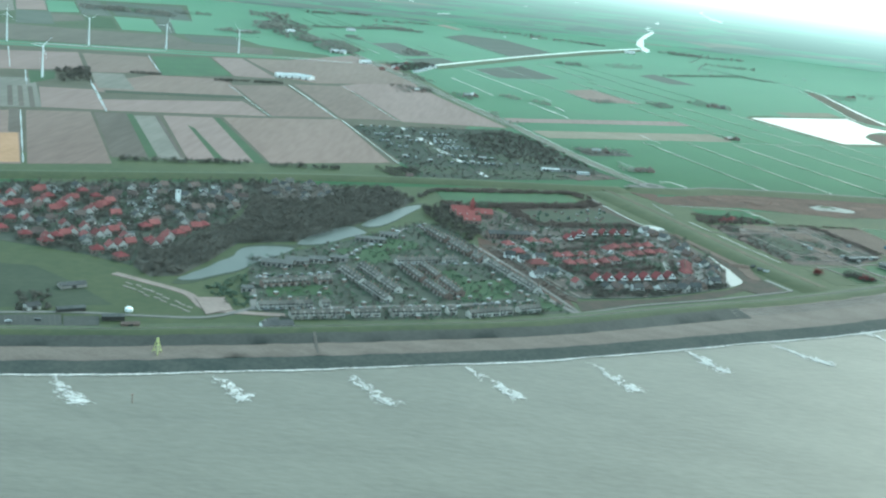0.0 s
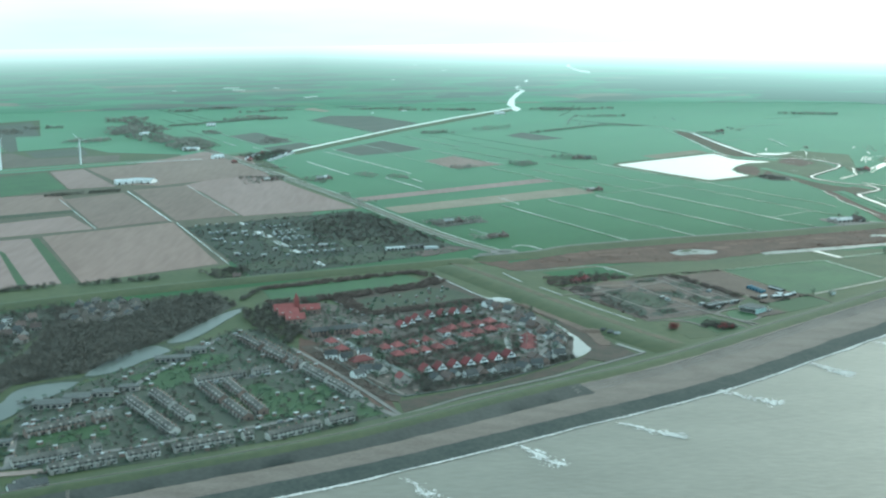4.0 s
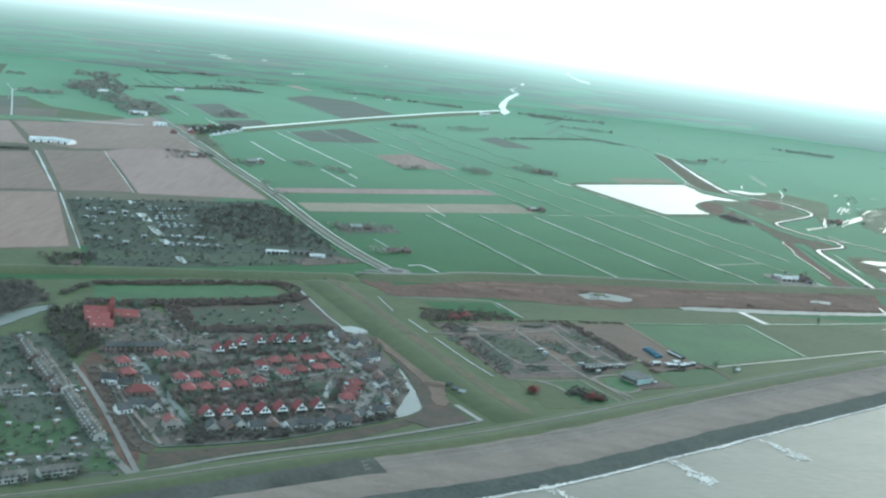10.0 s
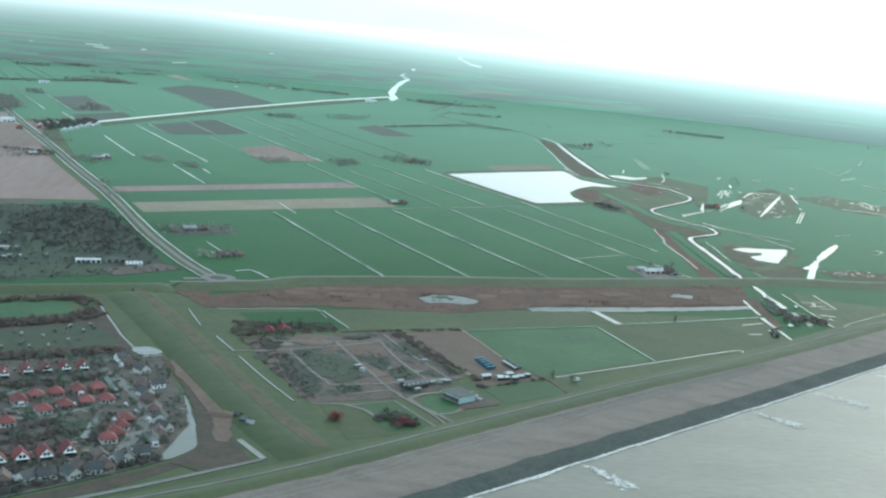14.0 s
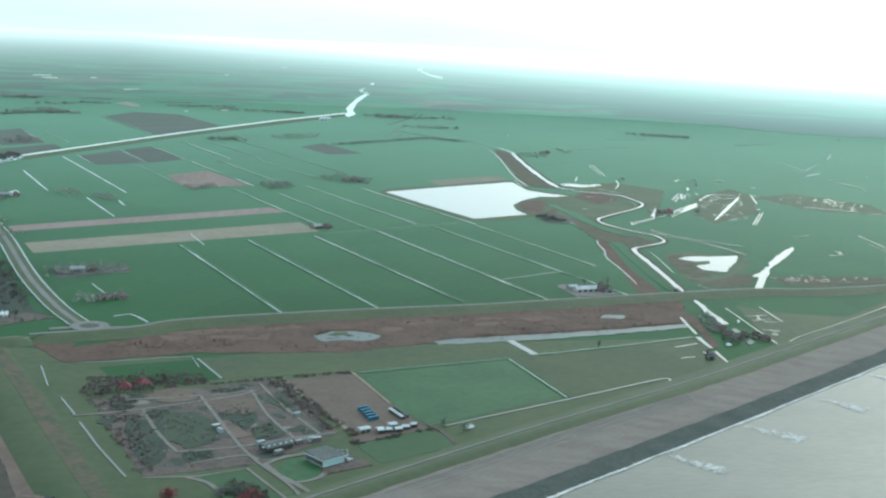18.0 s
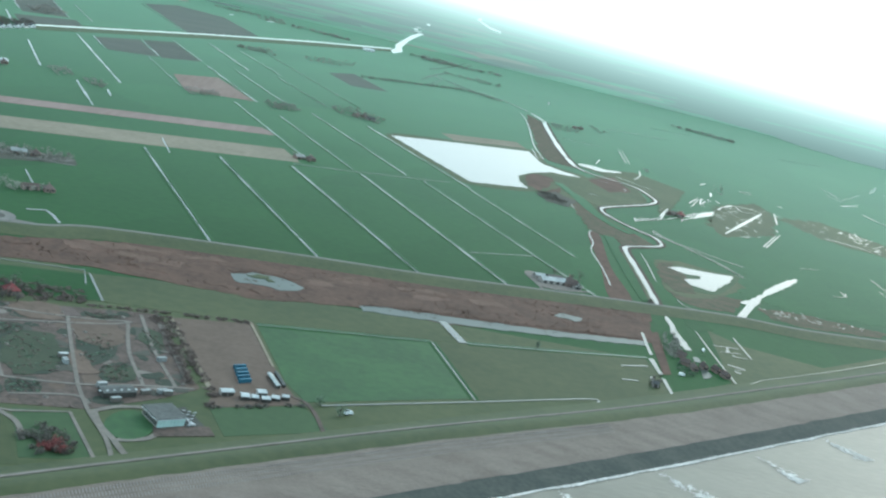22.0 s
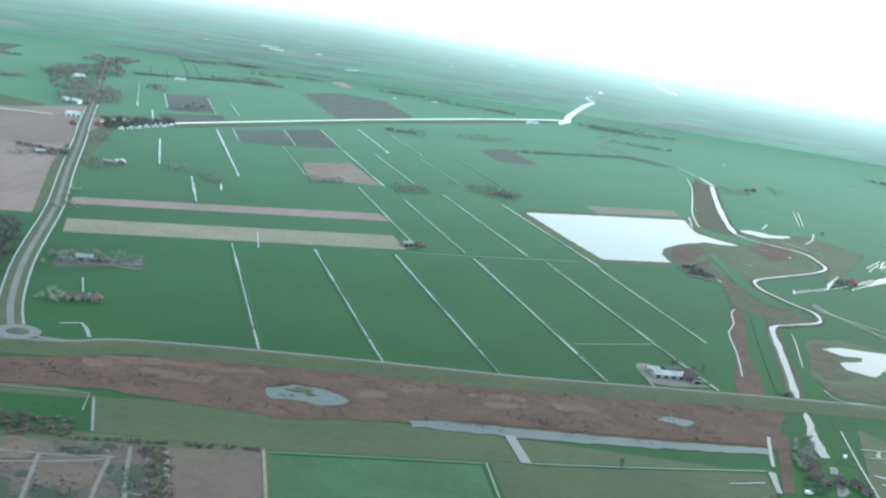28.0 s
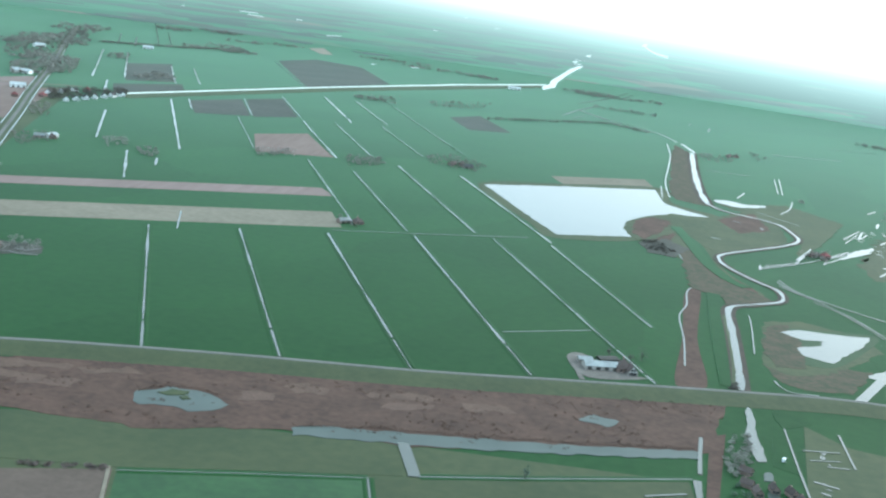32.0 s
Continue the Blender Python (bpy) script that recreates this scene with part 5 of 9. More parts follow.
def openings(house, w, d, h, wide=2, deep=1, upper=False):
    for k in range(wide):
        x = (k + 0.5) * w / wide - w / 2
        for s in (-1,):
            for z in ((0.9, 3.0) if upper else (1.0,)):
                part("window", *box_data(x - 0.7, x + 0.7, s * d / 2 - 0.06, s * d / 2 + 0.06, z, z + 1.3), PANE, house)
    for k in range(deep):
        y = (k + 0.5) * d / deep - d / 2
        part("window", *box_data(w / 2 - 0.06, w / 2 + 0.06, y - 0.6, y + 0.6, 1.0, 2.2), PANE, house)


def house(label, w, d, h, rh, style, wall, roof, group, board=None, upper=False, chimney=True, name="village_house"):
    """A house at the origin, its front towards -y. style: gable (ridge along y), eaves (ridge along x) or hip."""
    ob = root(name, label, "house", group)
    if style == "gable":
        part("wall", *gable_walls(w, d, h, rh), wall, ob)
        part("roof", *gable_slabs(w, d, h, rh), roof, ob)
    elif style == "eaves":
        part("wall", *turned(gable_walls(d, w, h, rh)), wall, ob)
        part("roof", *turned(gable_slabs(d, w, h, rh)), roof, ob)
    else:
        part("wall", *box_data(-w / 2, w / 2, -d / 2, d / 2, 0, h), wall, ob)
        part("roof", *hip_slab(w, d, h, rh), roof, ob)
    if board and style == "gable":
        a = w / 2 - 0.9
        y = -d / 2 - 0.12
        e = 0.12
        v = [(-a, y, h - 0.5), (a, y, h - 0.5), (a, y, h + 0.3), (0, y, h + rh - 0.25), (-a, y, h + 0.3)]
        v += [(p[0], p[1] + e, p[2]) for p in v]
        part("gable_board", v, [(0, 1, 2, 3, 4), (9, 8, 7, 6, 5), (0, 5, 6, 1), (1, 6, 7, 2), (2, 7, 8, 3), (3, 8, 9, 4), (4, 9, 5, 0)], board, ob, "white painted gable front")
        part("window", *box_data(-1.7, -0.25, y - 0.07, y, h + 0.4, h + 2.1), PANE, ob)
        part("window", *box_data(0.25, 1.7, y - 0.07, y, h + 0.4, h + 2.1), PANE, ob)
        part("window", *box_data(-a + 0.5, a - 0.5, y - 0.07, y, 0.5, h - 0.5), PANE, ob)
        part("balcony", *box_data(-a, a, y - 0.9, y, h - 0.15, h + 0.12), board, ob, "white balcony ledge")
    openings(ob, w, d, h, 2, 1, upper)
    part("door", *box_data(-0.5, 0.5, -d / 2 - 0.07, -d / 2 + 0.05, 0, 2.1), WOOD_DARK, ob)
    if chimney:
        part("chimney", *box_data(-0.4, 0.4, d * 0.18, d * 0.18 + 0.8, h + rh * 0.45, h + rh + 0.9), BRICK, ob)
    return ob


def spread(masters, places, rng, turn, wobble=4.0):
    """Stand copies of the given houses at the places; the first stand of each is the house itself."""
    fresh = list(masters)
    for k, (x, y) in enumerate(places):
        pick = rng.randrange(len(masters))
        m = pose(x, y, 0, 0, 0, turn + rng.uniform(-wobble, wobble))
        if masters[pick] in fresh:
            fresh.remove(masters[pick])
            masters[pick].matrix_basis = m
        else:
            copy_thing(masters[pick], m)
    for ob in fresh:
        for o in (*ob.children_recursive, ob):
            bpy.data.objects.remove(o)


def along(a, b, step):
    """Places along a line from a to b, step metres apart."""
    a, b = Vector(a), Vector(b)
    n = max(1, int((b - a).length / step))
    return [tuple(a + (b - a) * ((k + 0.5) / n)) for k in range(n)], math.degrees(math.atan2((b - a).y, (b - a).x))


def inside(p, poly):
    x, y, hit, j = p[0], p[1], False, len(poly) - 1
    for i in range(len(poly)):
        xi, yi, xj, yj = *poly[i], *poly[j]
        if (yi > y) != (yj > y) and x < (xj - xi) * (y - yi) / (yj - yi) + xi:
            hit = not hit
        j = i
    return hit


def scatter(poly, count, rng, apart=0.0, keep=()):
    """Random places in an outline, some metres from one another and from those in keep."""
    xs, ys = [p[0] for p in poly], [p[1] for p in poly]
    out, taken = [], list(keep)
    for _ in range(count * 14):
        p = (rng.uniform(min(xs), max(xs)), rng.uniform(min(ys), max(ys)))
        if inside(p, poly) and all((p[0] - q[0]) ** 2 + (p[1] - q[1]) ** 2 > apart * apart for q in taken):
            out.append(p)
            if apart:
                taken.append(p)
            if len(out) == count:
                break
    return out


def flakes(places, rng, radius, height, flake=1.0, each=60):
    """Crowns of many small leaf or twig tufts, one crown to a place (x, y, z)."""
    verts = []
    for x, y, z in places:
        r, h = rng.uniform(*radius), rng.uniform(*height)
        lobes = rng.normal(0, 0.28, (5, 3)) * (r, r, h * 0.3)
        d = rng.normal(0, 1, (each, 3))
        d /= np.linalg.norm(d, axis=1)[:, None]
        d *= (rng.uniform(0.45, 1.05, (each, 1)))
        c = d * (r * 0.85, r * 0.85, h * 0.42) + lobes[rng.integers(0, 5, each)] + (x, y, z + h * 0.58)
        tri = c[:, None, :] + rng.normal(0, flake * 0.66, (each, 3, 3)) * (1, 1, 0.5)
        tri[:, :, 2] = np.maximum(tri[:, :, 2], z + 0.1)
        verts.append(tri.reshape(-1, 3))
    v = np.concatenate(verts)
    return v.tolist(), [(3 * i, 3 * i + 1, 3 * i + 2) for i in range(len(v) // 3)]


NPR = np.random.default_rng(7)


def thicket(name, places, radius, height, mat, label, flake=1.2, each=60, category="trees"):
    v, f = flakes([(*p[:2], 0.0) for p in places], NPR, radius, (height[0] * 0.75, height[1] * 0.75), flake * 0.72, int(each * 1.5))
    return tagged(mesh_object(name, v, f, mat), label, category, kind="stuff")


def tree(name, label, r, h, crown, seed, group):
    ob = root(name, label, "tree", group)
    g = random.Random(seed)
    pieces = [tube_data((0, 0, -0.2), (0.1, 0, h * 0.55), 0.32, 0.18)]
    for k in range(6):
        a, z = 2 * math.pi * k / 6 + g.uniform(-0.4, 0.4), h * g.uniform(0.3, 0.5)
        pieces.append(tube_data((0.1, 0, z), (math.cos(a) * r * 0.6, math.sin(a) * r * 0.6, z + h * g.uniform(0.18, 0.34)), 0.14, 0.05, 5))
    part("trunk", *joined(*pieces), BARK, ob)
    part("crown", *flakes([(0, 0, 0)], np.random.default_rng(seed), (r, r * 1.01), (h, h * 1.01), 0.8, 110), crown, ob)
    return ob


TREES = {
    "bare": [tree("bare_tree", "bare winter tree with brown-grey twigs", r, h, TWIGS, 20 + k, "bare trees of the polder") for k, (r, h) in enumerate(((3.2, 8), (4.0, 10), (2.6, 7)))],
    "green": [tree("evergreen_tree", "dark evergreen tree with a dense crown", r, h, LEAVES, 40 + k, "evergreen trees") for k, (r, h) in enumerate(((2.4, 7), (3.0, 8)))],
}
USED = set()


def plant(kind, places, rng):
    for x, y in places:
        t = rng.choice(TREES[kind])
        m = pose(x, y, 0, 0, 0, rng.uniform(0, 360))
        if t.name in USED:
            copy_thing(t, m)
        else:
            USED.add(t.name)
            t.matrix_basis = m


def hedge(line, width, label, height=(3, 6), mat=None, gap=2.2):
    """A hedgerow: a band of crowns along a line."""
    places = []
    for a, b in zip(line, line[1:]):
        d = (Vector(b) - Vector(a))
        n = max(2, int(d.length * width / (gap * gap * 2)))
        side = Vector((-d.y, d.x)).normalized()
        for _ in range(n):
            places.append(tuple(Vector(a) + d * NPR.uniform(0, 1) + side * NPR.uniform(-width / 2, width / 2)))
    return thicket("hedgerow", places, (1.6, 2.8), height, mat or TWIGS, label, 1.1, 42, "hedge")


GARDEN_GREEN = material("green_garden_ground", (0.030, 0.044, 0.030), (0.074, 0.074, 0.060), 3, 0.9, big=16, amount=0.9)
GARDEN = material("garden_ground", (0.046, 0.044, 0.036), (0.108, 0.088, 0.078), 3, 0.9, big=14, amount=0.9)

# ---------------------------------------------------------------- red-roofed village with its moat
VILLAGE = [(-46.8, 1157.5), (-6.4, 1185.9), (60.6, 1128.0), (141.2, 1167.9), (178.3, 1163.7), (212.0, 1055.2), (221.8, 992.4), (204.1, 969.0), (136.2, 911.7), (75.9, 882.9), (8.1, 1022.8)]
patch("village_ground", VILLAGE, 0.06, GARDEN, "gardens and yards of the red-roofed village", "gardens")
MOAT_POND = [(204.6, 1084.8), (212.0, 1059.5), (219.3, 1024.8), (221.8, 992.4), (204.1, 969.0), (206.5, 984.2), (211.0, 1011.1), (212.5, 1038.4)]
water("moat_pond", MOAT_POND, "pale curved moat pond at the village edge")
patch("moat_reeds", [(-5.6, 1019.6), (7.4, 1025.4), (45.3, 941.0), (75.0, 882.6), (73.5, 870.5), (61.7, 874.1), (33.9, 930.9)], 0.3, BANK_MAROON, "dark brown verge along the village moat", "verge")
strip("moat", [(9.7, 1016.3), (32.3, 959.7), (51.5, 920.8), (67.0, 889.7), (77.0, 882.3), (108.0, 895.8), (139.5, 912.8), (172.3, 939.3), (204.1, 969.0)], 1.6, 0.5, POOL, "narrow moat round the village", "moat")
patch("moat_bank", [(73.2, 872.3), (140.1, 906.9), (204.2, 962.0), (222.9, 987.9), (224.7, 972.9), (186.9, 929.3), (122.4, 886.9), (76.6, 847.8)], 0.12, BANK_MAROON, "rough brownish bank outside the moat", "bank")
patch("bare_bank", [(178.3, 1163.7), (190.1, 1154.8), (224.0, 1099.4), (241.2, 1061.4), (239.1, 1046.4), (225.6, 1046.5), (219.5, 1062.6), (202.3, 1101.1)], 0.22, REED, "bare reddish bank beside the dyke", "bank")
patch("brown_bank", ragged([(190.2, 1155.9), (209.4, 1116.4), (227.9, 1061.8), (238.5, 1023.5), (256.9, 975.4), (232.2, 960.2), (211.9, 968.1), (221.1, 994.1), (221.1, 1020.4), (212.6, 1065.0), (200.0, 1107.7)], 2, 6), 0.3, BANK_MAROON, "brown rough bank between moat and dyke", "bank")
lane([(191.6, 1142.8), (212.1, 1106.0), (231.4, 1068.6)], 2.5, "pale path at the dyke foot", "foot_path", SAND)
patch("bare_ridge", ragged([(184.4, 1160.6), (197.1, 1150.5), (222.2, 1105.8), (242.5, 1065.7), (246.3, 1053.0), (239.6, 1040.3), (240.5, 1005.9), (232.1, 1005.5), (227.0, 1043.7), (211.8, 1086.1), (195.3, 1123.8)], 1.5, 5), 0.5, BARE_BANK, "bare reddish earth beside the moat", "bank")
(qx, qy), (wx, wy) = [(227.4, 1055.7), (237.4, 1048.1)]
ring1 = [(qx + (wx - qx) * 0.5 + 11 * math.cos(a) * (1 + 0.2 * math.sin(3 * a)), qy + (wy - qy) * 0.5 + 8 * math.sin(a) * (1 + 0.2 * math.cos(2 * a))) for a in np.linspace(0, 5.95, 18)]
heap_c = (qx + (wx - qx) * 0.5, qy + (wy - qy) * 0.5)
verts = [(x, y, 0.2) for x, y in ring1] + [(heap_c[0] + (x - heap_c[0]) * 0.55, heap_c[1] + (y - heap_c[1]) * 0.55, 1.9 + 0.5 * math.sin(x)) for x, y in ring1] + [(*heap_c, 2.6)]
faces = [(k, (k + 1) % 18, 18 + (k + 1) % 18, 18 + k) for k in range(18)] + [(18 + k, 18 + (k + 1) % 18, 36) for k in range(18)]
tagged(mesh_object("spoil_heap", verts, faces, BARE_BANK, smooth=True), "low reddish-brown heap of bare earth", "heap")
water("dyke_pond", [(238.3, 1063.1), (245.2, 1055.9), (250.3, 1046.7), (246.9, 1034.4), (240.7, 1044.2)], "small pale pond at the dyke foot")
water("dyke_pond", [(155.0, 1184.3), (168.0, 1186.9), (176.5, 1175.8), (164.3, 1166.2)], "small pale pond at the dyke foot")
ditch([(109.8, 1296.7), (142.7, 1211.9), (157.0, 1181.4)], 4, bank=False)
ditch([(179.4, 1305.0), (195.1, 1256.3)], 3, bank=False)
ditch([(209.5, 1229.8), (225.9, 1194.2)], 4, bank=False)
ditch([(231.5, 1179.9), (251.5, 1134.3), (274.8, 1087.0)], 4, bank=False)
lane(smooth_line([(-11.8, 1016.9), (13.5, 970.9), (37.9, 921.2), (74.9, 841.2)]), 3.4, "grey estate road beside the moat", "estate_road", ROAD)
lane(smooth_line([(6.6, 790.3), (20.1, 799.7), (74.9, 841.2), (123.0, 882.3), (187.1, 925.1), (253.1, 976.2), (261.9, 984.1)]), 3.2, "grey service road inside the sea dyke", "service_road", ROAD)
lane([(261.9, 984.1), (245.7, 1011.5)], 4, "grey service road turning inland", "service_road", CONCRETE)
lane(smooth_line([(76.2, 1031.0), (99.2, 1066.4), (113.5, 1085.4)]), 4, "narrow village street", "village_street")
lane(smooth_line([(80.4, 1005.0), (102.7, 1023.9), (124.3, 1023.2)]), 4, "narrow village street", "village_street")
lane([(138.4, 1144.5), (178.0, 1171.0)], 5, "village street to the dyke", "village_street")
strip("village_canal", [(30.3, 1034.1), (49.0, 991.9)], 4.2, 0.64, POOL, "small canal along the village street", "canal")
strip("village_canal", [(58.6, 976.5), (83.7, 927.1)], 4.4, 0.64, POOL, "small canal along the village street", "canal")
strip("village_canal", [(144.4, 1124.5), (162.2, 1083.4)], 3.6, 0.64, POOL, "small canal along the village street", "canal")
water("village_pond", [(160.8, 1038.3), (164.6, 1021.9), (164.1, 1003.1), (155.8, 996.0), (158.2, 1016.6)], "curved pond between houses")
strip("path", [(14.4, 1180.7), (41.7, 1124.1)], 2.2, 0.75, SHEET_DULL, "pale straight footpath", "path")
water("village_pond", [(48.7, 1125.8), (61.8, 1134.1), (61.4, 1123.1), (51.6, 1116.6)], "small pale basin")

field([(-59.4, 1237.4), (-1.4, 1265.2), (78.9, 1303.3), (96.1, 1269.8), (31.4, 1219.7), (-45.1, 1185.3)], LAWN, "bright green sports pitch", "sports_pitch")
patch("pitch_hedge_ground", [(-53.0, 1180.8), (97.5, 1256.7), (110.3, 1301.9), (159.1, 1176.8), (150.7, 1163.2), (48.5, 1122.1), (18.4, 1193.3)], 0.05, BANK_MAROON, "dark scrub ground round the allotments", "scrub")
field([(31.8, 1186.0), (104.0, 1237.9), (127.2, 1224.6), (144.3, 1188.7), (49.7, 1140.8)], GRASS_DARK, "rough allotment gardens", "allotment")

vr = random.Random(31)
SEAWARD = 27.0
gabled = [house("house with deep red roof and white boarded gable", 8.6, 8.5, 2.9, 4.4, "gable", BRICK, ROOF_DEEP, "gabled houses of the village", RENDER_WHITE, name="gabled_house")]
spread(gabled, [(92.8, 937.9), (103.2, 943.2), (114.1, 948.6), (124.5, 954.1), (134.7, 960.5), (145.8, 966.1), (156.5, 973.8)], vr, SEAWARD, 2)
gabled = [house("house with deep red roof and white boarded gable", 7.6, 8, 2.7, 3.9, "gable", BRICK, ROOF_DEEP, "gabled houses of the village", RENDER_WHITE, name="gabled_house")]
spread(gabled, [(75.2, 1076.4), (82.0, 1087.1), (88.0, 1099.2), (99.9, 1110.1), (110.9, 1115.3), (121.6, 1120.4), (132.5, 1125.6)], vr, SEAWARD, 6)
hips = [house("bungalow with orange-red pyramid tile roof", 9.2, 9.2, 2.7, 3.7, "hip", WALL_LIGHT, ROOF_RED, "hip-roofed village houses"),
        house("bungalow with hipped red tile roof", 8.6, 9.4, 2.7, 3.5, "hip", BRICK, ROOF_RED, "hip-roofed village houses")]
HIPS = [(62.2, 1003.6), (72.0, 1009.8), (83.3, 1015.2), (94.4, 1025.2), (72.7, 983.4), (82.7, 989.3), (92.5, 995.2), (103.5, 1002.5), (112.9, 1012.9), (109.9, 1051.8), (117.5, 1063.1), (127.5, 1070.2), (139.7, 1077.7), (150.1, 1085.1), (127.9, 1037.3), (137.7, 1048.6), (148.9, 1058.1), (159.4, 1063.9)] + [(177.4, 1030.3), (176.3, 1017.8), (175.4, 1006.8), (173.4, 996.9)] + [(19.4, 1026.0), (28.8, 1002.9), (40.5, 1049.2), (53.7, 1051.8)]
spread(hips, HIPS, vr, SEAWARD, 4)
large = house("large house with a long red hipped roof", 17, 10, 3.0, 3.8, "hip", BRICK, ROOF_RED, "hip-roofed village houses")
spread([large], [(44.5, 968.4)], vr, SEAWARD, 1)
greys = [house("house with grey tiled roof and garden", 8, 9, 3.0, 3.2, "gable", WALL_LIGHT, ROOF_GREY, "grey-roofed village houses"),
         house("house with dark grey eaves roof", 9.5, 7.5, 3.0, 3.0, "eaves", RENDER_WHITE, ROOF_GREY, "grey-roofed village houses"),
         house("house with brown tiled roof", 8, 8.5, 3.0, 3.2, "gable", BRICK, ROOF_BROWN, "grey-roofed village houses")]
GREYS = [(100.0, 917.4), (107.9, 920.3), (113.6, 926.3), (124.4, 926.3), (133.4, 931.2), (144.7, 934.7), (152.7, 939.5), (164.6, 943.2), (174.7, 951.2), (179.9, 956.6), (185.3, 967.0), (188.3, 970.3), (194.9, 978.3), (197.4, 999.0), (200.0, 1010.1), (201.0, 1019.0), (196.8, 1035.1), (191.0, 1051.6), (184.9, 1068.8), (180.7, 1080.7), (184.8, 1098.7), (177.1, 1097.2), (175.2, 968.2), (167.4, 952.7)] + [(48.5, 944.3), (59.4, 942.4), (33.2, 978.4), (46.7, 991.2), (21.2, 986.6), (43.7, 932.6)] + [(153.7, 1151.8), (161.1, 1141.1), (170.7, 1128.2)]
spread(greys, GREYS, vr, SEAWARD, 25)
flats = house("dark-roofed row house with brick front", 6.5, 9, 4.6, 2.4, "eaves", BRICK, ROOF_GREY, "dark row houses", upper=True, name="row_house")
places, turn = along(*[(0.1, 1052.2), (37.9, 1066.6)], 6.5)
spread([flats], places, vr, turn, 0)
orange = house("tall house with pale brick front", 7, 8, 4.5, 3.0, "gable", BRICK_PALE, ROOF_RED, "grey-roofed village houses")
spread([orange], [(75.3, 915.4)], vr, SEAWARD, 1)

# the red-roofed home with its little tower
(hx, hy), (ex, ey) = [(-38.1, 1132.9), (-18.9, 1137.4)]
wide = math.hypot(ex - hx, ey - hy)
turn = math.degrees(math.atan2(ey - hy, ex - hx))
home = root("care_home", "large red-tiled home of several wings with a spired turret", "building")
home.matrix_basis = pose(hx, hy, 0, 0, 0, turn)


def wing(x0, x1, y, d, h, rh):
    w = x1 - x0
    for name, data, mat in (("wing_wall", turned(gable_walls(d, w, h, rh)), BRICK), ("wing_roof", turned(gable_slabs(d, w, h, rh)), ROOF_BRIGHT)):
        v, f = data
        part(name, [(p[0] + (x0 + x1) / 2, p[1] + y, p[2]) for p in v], f, mat, home)
    for k in range(int(w / 5)):
        part("window", *box_data(x0 + 5 * k + 1.5, x0 + 5 * k + 3.2, y - d / 2 - 0.08, y - d / 2 + 0.05, 1.2, 2.8), PANE, home)
    for k in range(int(w / 7)):
        part("dormer", *box_data(x0 + 7 * k + 2.2, x0 + 7 * k + 4.2, y - d * 0.42, y - d * 0.1, h + 0.4, h + 1.7), BRICK_PALE, home, "pale dormer window")


wing(0, wide, 0, 12, 5, 4.5)
wing(2, wide, -17, 12, 5, 4.2)
wing(6, wide + 3, -33, 11, 4, 4)
wing(wide + 3, wide * 2.05, -3, 11, 4.5, 4)
part("turret", *box_data(wide - 1.5, wide + 2.5, -5, -1, 0, 13), ROOF_BRIGHT, home)
part("spire", [(wide - 1.8, -5.3, 13), (wide + 2.8, -5.3, 13), (wide + 2.8, -0.7, 13), (wide - 1.8, -0.7, 13), (wide + 0.5, -3, 20)], [(0, 1, 4), (1, 2, 4), (2, 3, 4), (3, 0, 4), (3, 2, 1, 0)], ROOF_BRIGHT, home, "steep red spire")

# paved terraces and glazed garden rooms beside the houses
for k, (x, y) in enumerate(HIPS + GREYS):
    a = radians(vr.choice((27, 117, 207, 297)))
    c = (x + 6.4 * math.cos(a), y + 6.4 * math.sin(a))
    u, v = Vector((math.cos(a), math.sin(a))), Vector((-math.sin(a), math.cos(a)))
    patch("terrace", [tuple(Vector(c) + u * p + v * q) for p, q in ((-2, -3), (2, -3), (2, 3), (-2, 3))], 0.34, SAND_PALE, "pale paved garden terrace beside a house", "terrace")
    if k % 3 == 0:
        g = root("garden_room", "small white-framed garden room beside a house", "garden room", "garden rooms of the village")
        g.matrix_basis = pose(c[0], c[1], 0.3, 0, 0, math.degrees(a))
        part("wall", *box_data(-1.3, 1.3, -1.6, 1.6, 0, 2.0), RENDER_WHITE, g)
        part("roof", *gable_slabs(2.6, 3.2, 2.0, 0.7, 0.1, 0.08), SHEET, g)
        part("pane", *box_data(1.28, 1.36, -1.3, 1.3, 0.7, 1.8), PANE, g)

# trees and shrubs between the houses
BUILT = HIPS + GREYS
for line, wdt in (([(46.3, 1016.4), (73.0, 1036.2), (100.3, 1061.9)], 10), ([(62.7, 974.2), (94.0, 983.7), (124.0, 1006.0), (140.2, 1025.7)], 8), ([(67.5, 961.0), (99.3, 971.4), (129.2, 990.2), (150.8, 1013.1)], 12), ([(86.0, 951.0), (120.0, 966.0), (152.0, 986.0)], 9), ([(98.6, 1078.3), (132.1, 1103.9), (151.8, 1117.5)], 9), ([(72.5, 1068.9), (88.7, 1081.2), (104.7, 1097.7)], 5), ([(166.0, 1044.3), (165.3, 1021.4), (165.2, 994.8)], 5)):
    hedge(line, wdt, "dark brown bare hedge between house rows", (1.5, 3.2), BRAMBLE)
for pts in ([(26.5, 1041.5), (37.8, 1046.0), (87.9, 930.2), (74.6, 928.1)], [(137.3, 1018.6), (156.8, 1031.1), (164.9, 1010.5), (147.4, 998.9)], [(144.7, 1119.8), (158.5, 1106.0), (168.0, 1075.1), (157.1, 1085.8)]):
    patch("village_green", ragged(pts, 1.5, 5), 0.2, GRASS_DARK, "dull green verge between village streets", "lawn")
